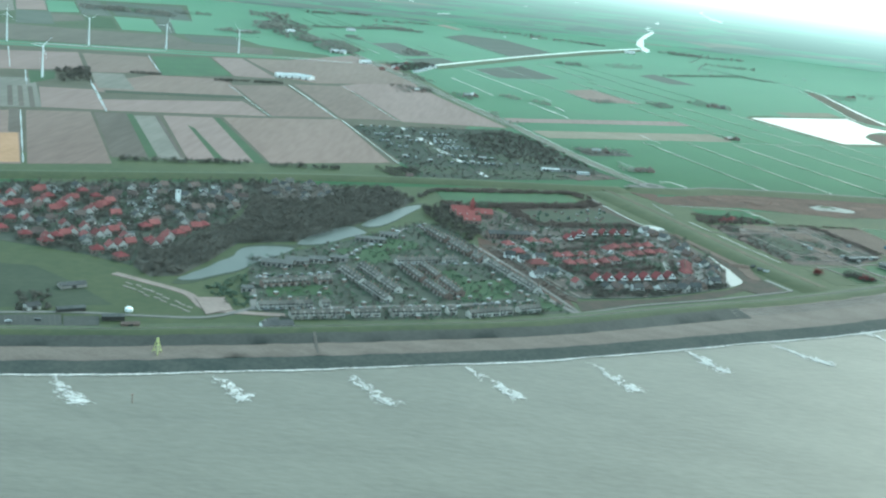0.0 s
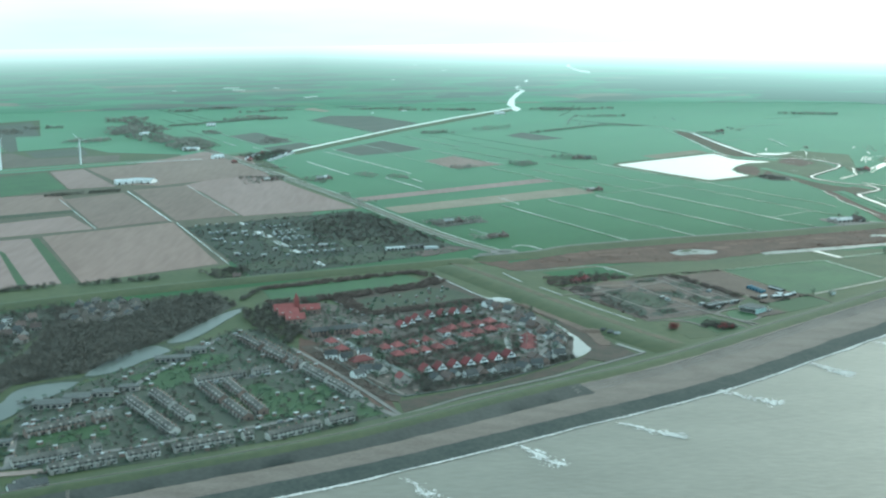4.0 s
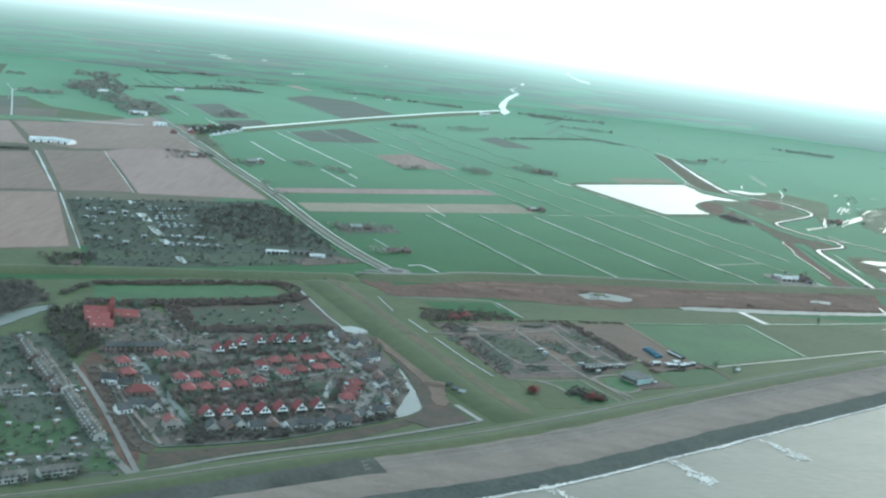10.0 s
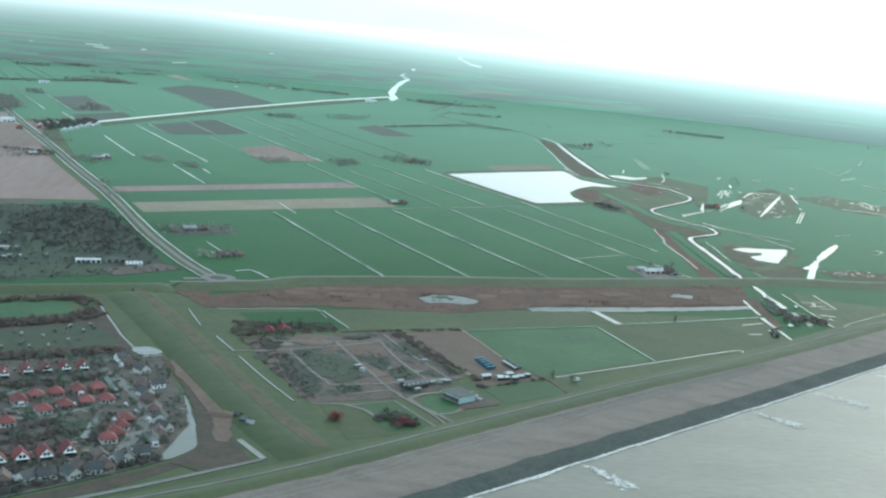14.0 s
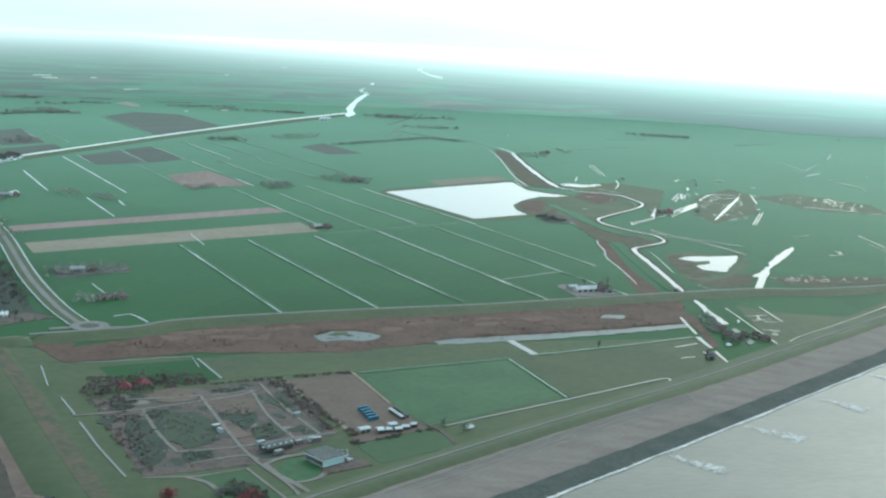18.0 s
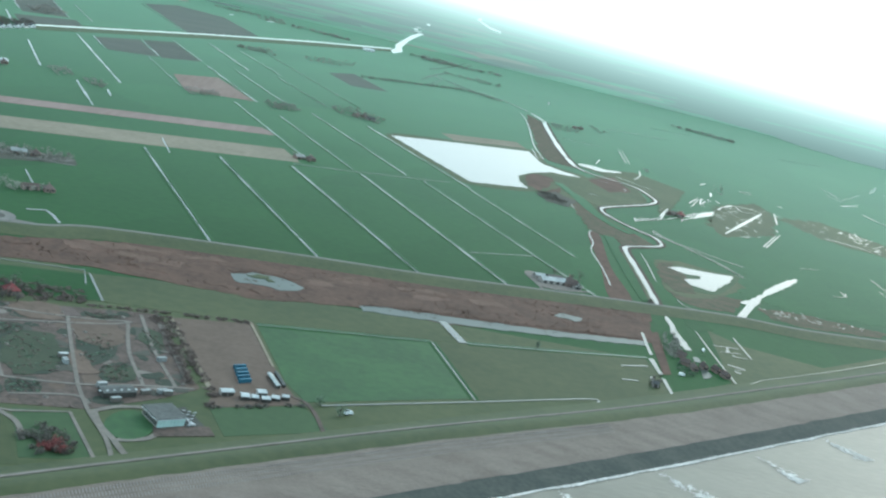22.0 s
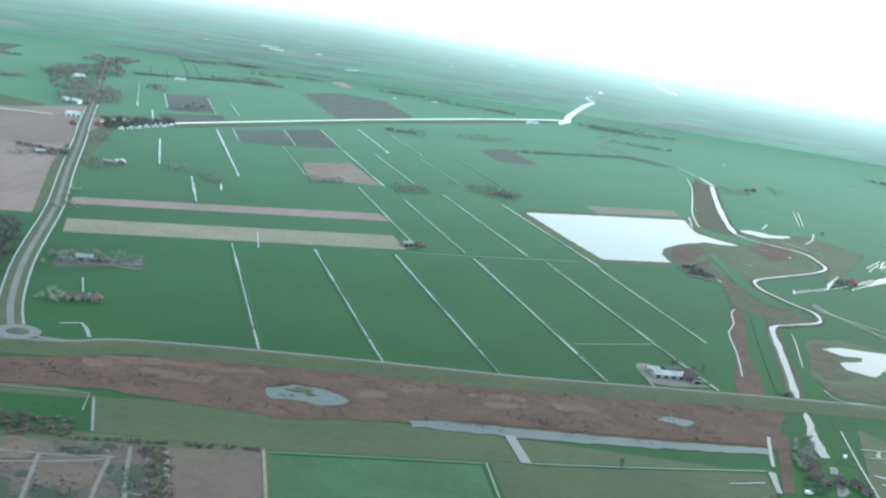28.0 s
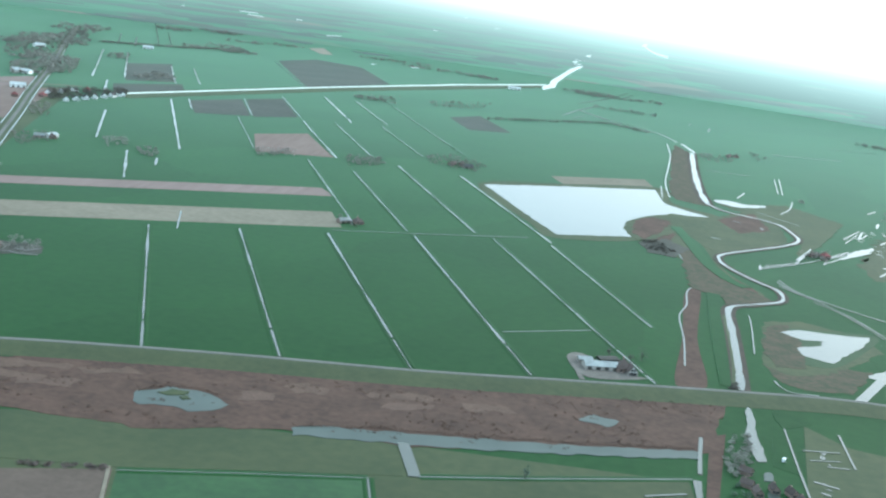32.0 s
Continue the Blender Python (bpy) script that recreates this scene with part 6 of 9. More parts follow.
lane(smooth_line([(143.2, 1131.0), (163.1, 1100.2), (179.9, 1071.1), (187.5, 1042.4), (187.4, 1014.4), (183.2, 987.7), (179.6, 974.3)]), 8.0, "curving pinkish paved village street", "village_street")
lane(smooth_line([(104.9, 1038.7), (128.5, 1028.1), (141.1, 1039.6), (157.0, 1056.9)]), 4, "narrow village street", "village_street")
lane(smooth_line([(17.2, 1118.4), (36.3, 1091.7), (57.8, 1082.8), (72.9, 1075.4)]), 7, "paved yard street by the home", "village_street")
lane(smooth_line([(15.4, 1057.6), (31.5, 1024.9), (53.2, 980.5), (73.7, 936.7), (83.4, 912.6)]), 5, "grey village street", "village_street")
thicket("garden_shrubs", [p for p in scatter(VILLAGE, 620, vr) if not inside(p, MOAT_POND)], (1.0, 2.0), (1.5, 3.4), LEAVES, "dark evergreen garden shrubs between houses", 0.9, 26, "shrubs")
thicket("garden_shrubs", scatter([(86.0, 928.0), (200.1, 981.8), (207.8, 972.7), (136.0, 913.7), (89.3, 889.4)], 380, vr), (1.3, 2.4), (2.5, 5.5), TWIGS, "bare garden trees behind the moat", 1.0, 34, "shrubs")
thicket("garden_shrubs", [p for p in scatter(VILLAGE, 420, vr) if not inside(p, MOAT_POND)], (1.5, 2.4), (2.5, 5.0), TWIGS, "bare garden trees between house rows", 1.0, 34, "shrubs")
thicket("garden_shrubs", [p for p in scatter(VILLAGE, 520, vr) if not inside(p, MOAT_POND)], (0.7, 1.4), (0.9, 2.0), DARK_SHRUB, "low dark green garden hedges and shrubs", 0.7, 18, "shrubs")
for k, (x, y) in enumerate(p for p in scatter(VILLAGE, 90, vr, 6, BUILT) if not inside(p, MOAT_POND)):
    patch("garden_paving", ragged([(x - 2.0, y - 1.4), (x + 1.8, y - 0.6), (x + 1.4, y + 1.8), (x - 1.6, y + 1.0)], 0.4, 1.5), 0.16, PAVING if k % 3 else SAND_PALE, "small pale paved garden corner", "paving")
plant("green", scatter(VILLAGE, 60, vr, 5, BUILT), vr)
hedge([(-61.0, 1243.6), (87.9, 1316.2), (105.8, 1294.4)], 14, "dark bare hedge beside the pitch", (2, 4.5), BRAMBLE)
hedge([(-49.1, 1174.6), (15.7, 1202.3), (100.1, 1251.3), (112.4, 1279.0)], 20, "dark bare hedge beside the pitch", (2, 4.5), BRAMBLE)
hedge([(18.4, 1193.3), (43.1, 1128.4), (88.5, 1149.2), (149.9, 1176.0)], 16, "dark bare hedge round the allotments", (2, 4), BRAMBLE)
hedge([(-74.9, 1194.1), (-63.6, 1234.9)], 6, "dark bare hedge")
for k, (x, y) in enumerate(scatter([(37.8, 1183.2), (116.4, 1236.0), (139.2, 1194.0), (53.2, 1146.3)], 26, vr, 5)):
    s = root("garden_shed", "small pale allotment shed" if k % 2 else "small green-painted allotment shed with pale roof", "shed", "allotment sheds")
    s.matrix_basis = pose(x, y, 0, 0, 0, 27 + vr.uniform(-8, 8))
    part("wall", *gable_walls(1.9, 2.6, 1.6, 0.6), BRICK if k % 2 else LEAVES, s)
    part("roof", *gable_slabs(1.9, 2.6, 1.6, 0.6, 0.15, 0.1), ROOF_FELT if k % 3 else SHEET_DULL, s)

# ---------------------------------------------------------------- terraced estate
ESTATE = [(-183.9, 890.1), (-154.2, 923.4), (-108.3, 997.8), (-65.4, 1078.5), (-38.9, 1080.5), (-4.2, 996.9), (50.0, 885.1), (67.7, 837.8), (-1.7, 792.9), (-62.8, 768.3), (-128.3, 744.5), (-156.3, 767.5)]
patch("estate_ground", ESTATE, 0.06, GARDEN_GREEN, "gardens and yards of the terraced estate", "gardens")
for pts in ([(-19.2, 867.9), (20.4, 900.1), (25.0, 861.8), (-10.7, 834.4)], [(-123.7, 942.3), (-86.8, 983.1), (-75.2, 929.2), (-94.0, 905.5)], [(-48.7, 905.2), (-24.8, 923.3), (-3.1, 891.4), (-26.5, 874.4)], [(-153.9, 811.9), (-112.8, 837.8), (-105.1, 815.1), (-149.4, 790.2)], [(45.3, 870.4), (58.1, 865.0), (63.8, 844.9), (46.8, 835.0)]):
    patch("estate_green", pts, 0.2, GRASS_MID, "mown green between the terraces", "lawn")
patch("estate_green", [(-51.6, 886.5), (-36.6, 893.3), (-19.3, 863.0), (-29.3, 850.8)], 0.2, GRASS_PALE, "rough green between the terraces", "lawn")
for pts in ([(-154.1, 757.6), (-96.5, 785.6), (-3.1, 831.7), (43.0, 860.2)], [(-20.2, 839.4), (-68.7, 924.8)], [(-62.3, 799.8), (-115.2, 895.6)], [(-3.6, 977.0), (47.6, 876.1), (72.7, 838.4)], [(-70.2, 916.7), (-0.5, 953.2)], [(-167.1, 834.3), (-113.5, 870.2), (-114.3, 905.0)], [(-64.4, 1066.8), (1.6, 965.7)], [(-118.6, 903.0), (-103.2, 958.4), (-73.4, 1050.1)], [(-166.4, 821.9), (-151.4, 762.7)]):
    lane(smooth_line(pts, 3), 5, "grey estate street with parked cars", "estate_street")
for pts in ([(-23, 858), (31, 889), (21, 915), (-15, 890)], [(-115, 950), (-80, 1004), (-60, 1000), (-56, 984), (-87, 930)]):
    patch("estate_green", ragged(pts, 1.0, 5), 0.24, GRASS_MID, "mown green between the terraces", "lawn")
er = random.Random(12)
unit_a = house("terraced house with brown-grey roof and pale front", 6, 7, 3.6, 2.0, "eaves", WALL_LIGHT, ROOF_EARTH, "terraced houses of the estate", upper=True, name="terraced_house")
unit_b = house("terraced house with grey-brown roof and brick front", 6, 7, 3.6, 2.0, "eaves", BRICK, ROOF_EARTH, "terraced houses of the estate", upper=True, name="terraced_house")
unit_c = house("terraced house with dark grey roof and pale front", 6, 7, 3.6, 2.0, "eaves", WALL_LIGHT, ROOF_EARTH, "terraced houses of the estate", upper=True, name="terraced_house")
for unit in (unit_b, unit_c):
    part("dormer", *box_data(-0.8, 0.8, -2.9, -1.2, 3.9, 4.9), BRICK_PALE, unit, "pale boarded dormer")
    part("porch", *box_data(-2.6, -1.0, -4.6, -3.5, 0, 2.4), BRICK_PALE, unit)
first = {"a": unit_a, "b": unit_b, "c": unit_c}
masters, EST_PLACES = dict(first), []
for ends, kind in (([(-149.0, 761.0), (-103.7, 785.4)], "a"), ([(-124.8, 749.8), (-67.9, 778.2)], "c"), ([(-60.3, 781.3), (-16.2, 803.4)], "c"), ([(-6.7, 799.0), (43.5, 835.1)], "a"), ([(-70.6, 920.2), (-22.5, 948.5)], "a"), ([(-62.2, 909.6), (-19.7, 830.7)], "b"), ([(-48.5, 919.6), (-14.3, 848.0)], "b"),
                   ([(-108.1, 881.3), (-61.3, 805.9)], "c"), ([(-95.3, 897.8), (-60.0, 837.6)], "c"), ([(-35.6, 1026.2), (46.7, 877.3)], "c"), ([(-53.2, 1044.3), (-2.0, 956.3)], "b"), ([(-157.5, 813.4), (-112.0, 846.2)], "b")):
    places, turn = along(*ends, 6.05)
    for n, (x, y) in enumerate(places):
        if n % 7 == 6:
            continue
        EST_PLACES.append((x, y))
        m = pose(x, y, 0, 0, 0, turn)
        if kind in first:
            first.pop(kind).matrix_basis = m
        else:
            copy_thing(masters[kind], m)
for pts, w, d in (([(-158.4, 875.3)], 24, 12), ([(-145.4, 888.5)], 18, 12), ([(-130.6, 899.1)], 14, 10), ([(-115.1, 910.2)], 14, 8), ([(-99.3, 985.2)], 26, 9), ([(-85.7, 1009.4)], 16, 10), ([(-164.5, 798.3)], 8, 6)):
    (x, y), = pts
    b = root("flat_building", "low pale flat-roofed building with large windows", "building", "flat buildings of the estate")
    b.matrix_basis = pose(x, y, 0, 0, 0, 8)
    part("wall", *box_data(-w / 2, w / 2, -d / 2, d / 2, 0, 3.4), BRICK_PALE, b)
    part("roof", *box_data(-w / 2 - 0.4, w / 2 + 0.4, -d / 2 - 0.4, d / 2 + 0.4, 3.4, 3.8), ROOF_FELT, b)
    for k in range(int(w / 4)):
        part("window", *box_data(-w / 2 + 4 * k + 0.8, -w / 2 + 4 * k + 3.2, -d / 2 - 0.07, -d / 2 + 0.05, 1, 2.6), PANE, b)
thicket("garden_shrubs", scatter(ESTATE, 800, er), (0.9, 2.0), (1.6, 4.0), LEAVES, "dark garden shrubs of the estate", 0.9, 26, "shrubs")
thicket("garden_shrubs", scatter(ESTATE, 320, er), (1.2, 2.4), (2.2, 6.0), TWIGS, "bare garden trees of the estate", 1.0, 34, "shrubs")
patch("verge_wood_ground", [(-8.5, 1049.1), (22.7, 1020.7), (69.1, 869.6), (73.1, 845.8), (59.8, 850.6), (34.7, 911.6), (-3.9, 986.9)], 0.1, REED, "brown reedy verge between village and estate", "scrub")
thicket("moat_scrub", scatter([(-1.3, 1011.5), (8.7, 1020.2), (46.0, 937.8), (73.8, 882.1), (70.4, 873.3), (60.9, 877.7), (33.9, 930.9)], 170, er), (1.0, 1.9), (0.7, 1.8), BRAMBLE, "low brown scrub belt along the moat", 0.8, 24, "scrub")
lane(smooth_line([(6, 1019), (29, 975), (50, 934), (77, 886)]), 2.4, "pale footpath beside the scrub belt", "foot_path", SAND)
thicket("roadside_wood", scatter([(-67.5, 1137.2), (-41.5, 1171.6), (-6.3, 1061.8), (-15.2, 1023.4), (-49.5, 1079.7)], 170, er), (2.2, 3.4), (5, 9), TWIGS, "bare dark wood by the estate", 1.2, 50)

# garden huts and garages of the estate
thicket("garden_shrubs", scatter(ESTATE, 420, vr), (0.7, 1.5), (0.9, 2.2), DARK_SHRUB, "low dark hedges and shrubs of the terraced gardens", 0.7, 18, "shrubs")
hut = root("garden_hut", "small garden hut with a pale flat roof", "shed", "garden huts of the estate")
part("wall", *box_data(-1.5, 1.5, -1.2, 1.2, 0, 2.1), BRICK, hut)
part("roof", *box_data(-1.7, 1.7, -1.4, 1.4, 2.1, 2.3), SHEET_DULL, hut)
for k, (x, y) in enumerate(scatter(ESTATE, 46, er, 8, EST_PLACES)):
    m = pose(x, y, 0, 0, 0, er.choice((8, 98, 52)))
    if k:
        copy_thing(hut, m)
    else:
        hut.matrix_basis = m

# ---------------------------------------------------------------- ponds, wood and the older village
for pts, label in (([(-217.4, 808.4), (-205.6, 810.6), (-192.5, 832.5), (-182.4, 847.0), (-173.8, 876.9), (-166.4, 894.9), (-156.1, 926.3), (-159.2, 932.7), (-178.2, 927.2), (-193.8, 913.6), (-196.0, 882.5), (-201.2, 867.4), (-208.8, 836.5)], "long grey-green pond beside the wood"),
                   ([(-154.8, 946.9), (-154.4, 963.6), (-151.7, 975.5), (-142.2, 1004.6), (-131.7, 1021.5), (-121.9, 1031.4), (-107.1, 1016.2), (-109.4, 1006.1), (-121.3, 984.7), (-130.6, 965.2), (-141.3, 951.6)], "long pale pond beside the wood"),
                   ([(-114.9, 1044.6), (-109.1, 1064.7), (-103.0, 1085.6), (-95.2, 1108.1), (-86.3, 1134.7), (-71.9, 1156.9), (-68.9, 1147.5), (-76.8, 1115.8), (-85.3, 1080.2), (-92.6, 1059.0), (-100.2, 1043.0), (-109.9, 1037.8)], "long pale pond beside the wood")):
    water("wood_pond", pts, label)
    patch("pond_bank", rounded([(x * 1.0 + (x - sum(p[0] for p in pts) / len(pts)) * 0.06, y + (y - sum(p[1] for p in pts) / len(pts)) * 0.16) for x, y in pts]), 0.12, GRASS_DARK, "rough dark pond bank", "bank")
WOOD = [(-256.7, 829.2), (-265.8, 878.0), (-241.5, 919.3), (-220.2, 1006.7), (-226.8, 1106.0), (-223.0, 1167.6), (-107.5, 1223.2), (-76.3, 1174.6), (-95.5, 1110.6), (-115.3, 1051.6), (-155.6, 956.7), (-201.6, 927.4), (-208.7, 867.4), (-218.3, 817.5), (-238.0, 805.4)]
wr = random.Random(77)
patch("wood_floor", WOOD, 0.07, SCRUB, "dark leafless wood floor", "wood")
thicket("bare_wood", [p for p in scatter(WOOD, 2000, wr) if not inside(p, [(-240, 1172), (-201, 1200), (-172, 1200), (-154, 1156), (-182, 1110), (-222, 1115)])], (2.0, 3.4), (4.5, 8.5), TWIGS, "dense leafless brown-grey wood", 0.95, 60, "wood")
OLD = [(-545.5, 967.0), (-451.8, 1048.0), (-232.8, 1186.8), (-223.0, 1167.6), (-226.8, 1106.0), (-226.6, 991.6), (-241.5, 919.3), (-265.8, 878.0), (-257.9, 828.7), (-298.2, 843.9), (-367.9, 854.9), (-477.8, 846.0)]
patch("old_village_ground", OLD, 0.06, GARDEN_GREEN, "gardens and yards of the older village", "gardens")
reds = [house("older house with red tiled eaves roof", 9, 8, 3.4, 3.2, "eaves", BRICK, ROOF_RED, "houses of the older village", name="cottage"),
        house("older house with red gabled roof", 8, 9.5, 3.4, 3.6, "gable", WALL_LIGHT, ROOF_RED, "houses of the older village", name="cottage"),
        house("older house with deep red hipped roof", 9.5, 9, 3.2, 3.2, "hip", BRICK, ROOF_DEEP, "houses of the older village", name="cottage")]
RED_PLACES = []
for ends in ([(-425.1, 921.2), (-397.9, 969.3)], [(-367.0, 956.0), (-368.2, 1011.6)], [(-339.2, 959.9), (-336.5, 1014.8)], [(-372.7, 906.4), (-367.8, 921.9)], [(-338.3, 864.3), (-323.9, 897.1)], [(-307.9, 889.4), (-295.1, 926.5)], [(-363.9, 872.4), (-347.3, 871.2)], [(-340.3, 853.9), (-328.3, 863.7)], [(-287.3, 860.0), (-274.8, 886.7)], [(-277.4, 839.9), (-262.6, 843.4)], [(-283.0, 932.8), (-276.1, 953.8)], [(-266.5, 900.6), (-254.7, 879.7)], [(-253.5, 887.8), (-256.2, 921.9)], [(-245.9, 952.4), (-237.9, 969.7)], [(-252.1, 923.9), (-248.0, 942.7)], [(-295.6, 848.7), (-288.5, 855.8)], [(-392.9, 871.1), (-374.5, 884.7)], [(-405.7, 1012.9), (-405.5, 1031.8)]):
    RED_PLACES += along(*ends, 8.5)[0]
RED_PLACES += scatter([(-488.8, 962.9), (-349.8, 1060.2), (-306.4, 1007.0), (-274.9, 892.5), (-374.8, 870.7), (-439.8, 866.3)], 18, wr, 11, RED_PLACES)
spread(reds, RED_PLACES, wr, 38, 12)
dulls = [house("older house with grey tiled roof", 8, 9, 3.2, 3.2, "gable", WALL_LIGHT, ROOF_GREY, "houses of the older village", name="cottage"),
         house("older house with brown tiled roof", 9, 8, 3.2, 3.0, "eaves", BRICK_PALE, ROOF_BROWN, "houses of the older village", name="cottage"),
         house("small flat-roofed building with a dark roof", 7, 6, 3.0, 0.6, "hip", RENDER_WHITE, ROOF_FELT, "houses of the older village", chimney=False, name="cottage")]
spread(dulls, scatter([(-498.8, 982.7), (-243.4, 1154.9), (-231.0, 1076.0), (-236.1, 1009.8), (-276.3, 911.5), (-284.9, 868.5), (-374.8, 870.7), (-443.9, 874.3)], 80, wr, 11.5, RED_PLACES), wr, 38, 30)
plant("green", scatter(OLD, 40, wr, 8, RED_PLACES), wr)
BEHIND = [(-240, 1172), (-201, 1200), (-172, 1200), (-154, 1156), (-182, 1110), (-222, 1115)]
patch("clearing_ground", ragged(BEHIND, 3, 6), 0.26, GARDEN, "yards among the trees behind the wood", "gardens")
behind = [house("small pale house among the trees behind the wood", 8, 7, 3.0, 2.6, "eaves", BRICK_PALE, ROOF_EARTH, "houses behind the wood", name="cottage"),
          house("small brick house among the trees behind the wood", 8, 8, 3.0, 2.8, "gable", BRICK_PALE, ROOF_GREY, "houses behind the wood", name="cottage")]
thicket("garden_trees", scatter(BEHIND, 90, wr), (1.3, 2.6), (3, 7), TWIGS, "bare trees round the houses behind the wood", 1.0, 40, "trees")
spread(behind, scatter(BEHIND, 16, wr, 13), wr, 30, 30)
thicket("garden_trees", scatter(OLD, 2000, wr), (1.5, 3.0), (3, 8), TWIGS, "bare garden trees of the older village", 1.1, 36, "trees")
thicket("garden_shrubs", scatter(OLD, 420, wr), (1.0, 2.0), (1.6, 3.6), LEAVES, "dark garden shrubs of the older village", 0.9, 26, "shrubs")
for pts in ([(-315.6, 959.2), (-305.5, 1012.4), (-300.8, 1056.7)], [(-326.7, 922.5), (-293.0, 949.1), (-278.5, 998.3)], [(-413.8, 896.9), (-389.2, 925.5), (-383.6, 958.4)], [(-424.0, 983.8), (-393.2, 1033.8), (-362.3, 1081.0)]):
    lane(smooth_line(pts, 3), 5, "grey street of the older village", "old_street")
patch("paved_yard", [(-323.7, 1070.4), (-329.8, 1113.2), (-320.3, 1113.1), (-314.7, 1067.5)], 0.4, SHEET, "pale paved school yard", "yard")

tower = root("slender_tower", "slender white tower among the older houses", "tower")
tower.matrix_basis = pose(-285, 1047, 0, 0, 0, 30)
part("shaft", *box_data(-2.0, 2.0, -2.0, 2.0, 0, 13), RENDER_WHITE, tower)
part("cap", [(-2.3, -2.3, 13), (2.3, -2.3, 13), (2.3, 2.3, 13), (-2.3, 2.3, 13), (0, 0, 16)], [(0, 1, 4), (1, 2, 4), (2, 3, 4), (3, 0, 4), (3, 2, 1, 0)], ROOF_GREY, tower)
part("belfry_opening", *box_data(-0.6, 0.6, -2.08, -1.9, 9.5, 11.8), PANE, tower)

# rough land between the older village and the sea
field([(-486.9, 831.4), (-364.6, 847.3), (-295.4, 836.4), (-245.8, 814.5), (-201.9, 776.2), (-160.6, 744.3), (-196.1, 690.8), (-365.7, 622.3)], GRASS_PALE, "rough grass behind the dyke", "rough_grass")
field([(-417.7, 782.5), (-319.2, 799.8), (-279.8, 771.3), (-239.0, 732.8), (-359.3, 672.5)], GRASS_DARK, "dull green hollow behind the dyke")
lane(smooth_line([(-262.0, 803.0), (-239.3, 793.9), (-201.9, 776.2), (-182.3, 749.9), (-163.2, 747.2), (-122.6, 754.6)]), 7, "pale pinkish access road", "access_road", PAVING)
patch("plaza", [(-193.8, 768.3), (-175.0, 776.4), (-163.4, 751.1), (-177.3, 734.9)], 0.8, PAVING, "pale pinkish paved square at the dyke", "square")
lane(smooth_line([(-355.1, 664.7), (-266.0, 704.9), (-211.8, 718.3), (-174.4, 731.0), (-151.4, 762.7)]), 4, "grey path behind the dyke", "dyke_path")
patch("car_park", [(-329.9, 670.2), (-261.0, 699.5), (-252.5, 679.0), (-319.5, 649.1)], 0.8, ASPHALT, "dark grey car park with painted bays", "car park")
(ax, ay), (bx, by) = [(-319.2, 662.8), (-257.7, 688.7)]
for k in range(24):
    u = k / 23
    v, f = box_data(-0.06, 0.06, -9, 9, 0.9, 0.98)
    bay = mesh_object("bay_line", v, f, SAND)
    bay.matrix_basis = pose(ax + (bx - ax) * u, ay + (by - ay) * u, 0, 0, 0, math.degrees(math.atan2(by - ay, bx - ax)))
    tagged(bay, "faded pale bay line on the car park", "road marking", "painted bay lines", "structure")
patch("car_park", [(-258.6, 696.8), (-238.6, 704.9), (-232.4, 688.1), (-251.5, 678.2)], 0.8, ASPHALT, "dark asphalt yard", "car park")


def barn(label, x, y, turn, w, d, h, rh, wall, roof, name="barn", group="", doors=1, category="barn"):
    """A long shed, its ridge along its own x axis."""
    b = root(name, label, category, group)
    b.matrix_basis = pose(x, y, 0, 0, 0, turn)
    part("wall", *turned(gable_walls(d, w, h, rh)), wall, b)
    part("roof", *turned(gable_slabs(d, w, h, rh, 0.35, 0.2)), roof, b)
    for k in range(doors):
        x0 = -w / 2 + (k + 0.5) * w / doors
        part("door", *box_data(x0 - 1.6, x0 + 1.6, -d / 2 - 0.08, -d / 2 + 0.05, 0, min(h - 0.4, 3.2)), WOOD_DARK, b)
    return b


def barn_between(label, ends, d, h, rh, wall, roof, **more):
    (x0, y0), (x1, y1) = ends
    return barn(label, (x0 + x1) / 2, (y0 + y1) / 2, math.degrees(math.atan2(y1 - y0, x1 - x0)), math.hypot(x1 - x0, y1 - y0), d, h, rh, wall, roof, **more)


def shorter(ends, u):
    (x0, y0), (x1, y1) = ends
    mx, my = (x0 + x1) / 2, (y0 + y1) / 2
    return [(mx + (x0 - mx) * u, my + (y0 - my) * u), (mx + (x1 - mx) * u, my + (y1 - my) * u)]


barn_between("low dark green beach store", [(-235.5, 701.2), (-222.7, 706.4)], 6, 3, 1, WOOD_DARK, ROOF_FELT, name="beach_store")
barn_between("low brown row of timber huts", [(-220.1, 691.9), (-210.2, 697.0)], 4, 2.5, 0.8, BRICK, ROOF_BROWN, name="hut_row")
barn_between("white pavilion on the dyke with a dark roof", [(-137.5, 719.7), (-119.6, 730.4)], 8, 3.2, 2.2, RENDER_WHITE, ROOF_GREY, name="pavilion", doors=4, category="building")
barn_between("small white hut behind the dyke", [(-136.4, 728.7), (-130.2, 734.9)], 5, 3, 1.5, WALL_LIGHT, ROOF_GREY, name="pavilion", category="building")
barn_between("white house among dark scrub", [(-285.5, 703.1), (-279.6, 709.4)], 7, 2.6, 1.8, WALL_LIGHT, ROOF_GREY, name="white_house", category="house")
barn_between("low grey club house", [(-283.5, 755.0), (-270.2, 766.7)], 8, 2.6, 1.2, BRICK_PALE, ROOF_GREY, name="club_house", category="building")
barn_between("low dark store behind the dyke", [(-266.5, 705.9), (-251.7, 715.8)], 5, 2.4, 1, WOOD_DARK, ROOF_FELT, name="store")
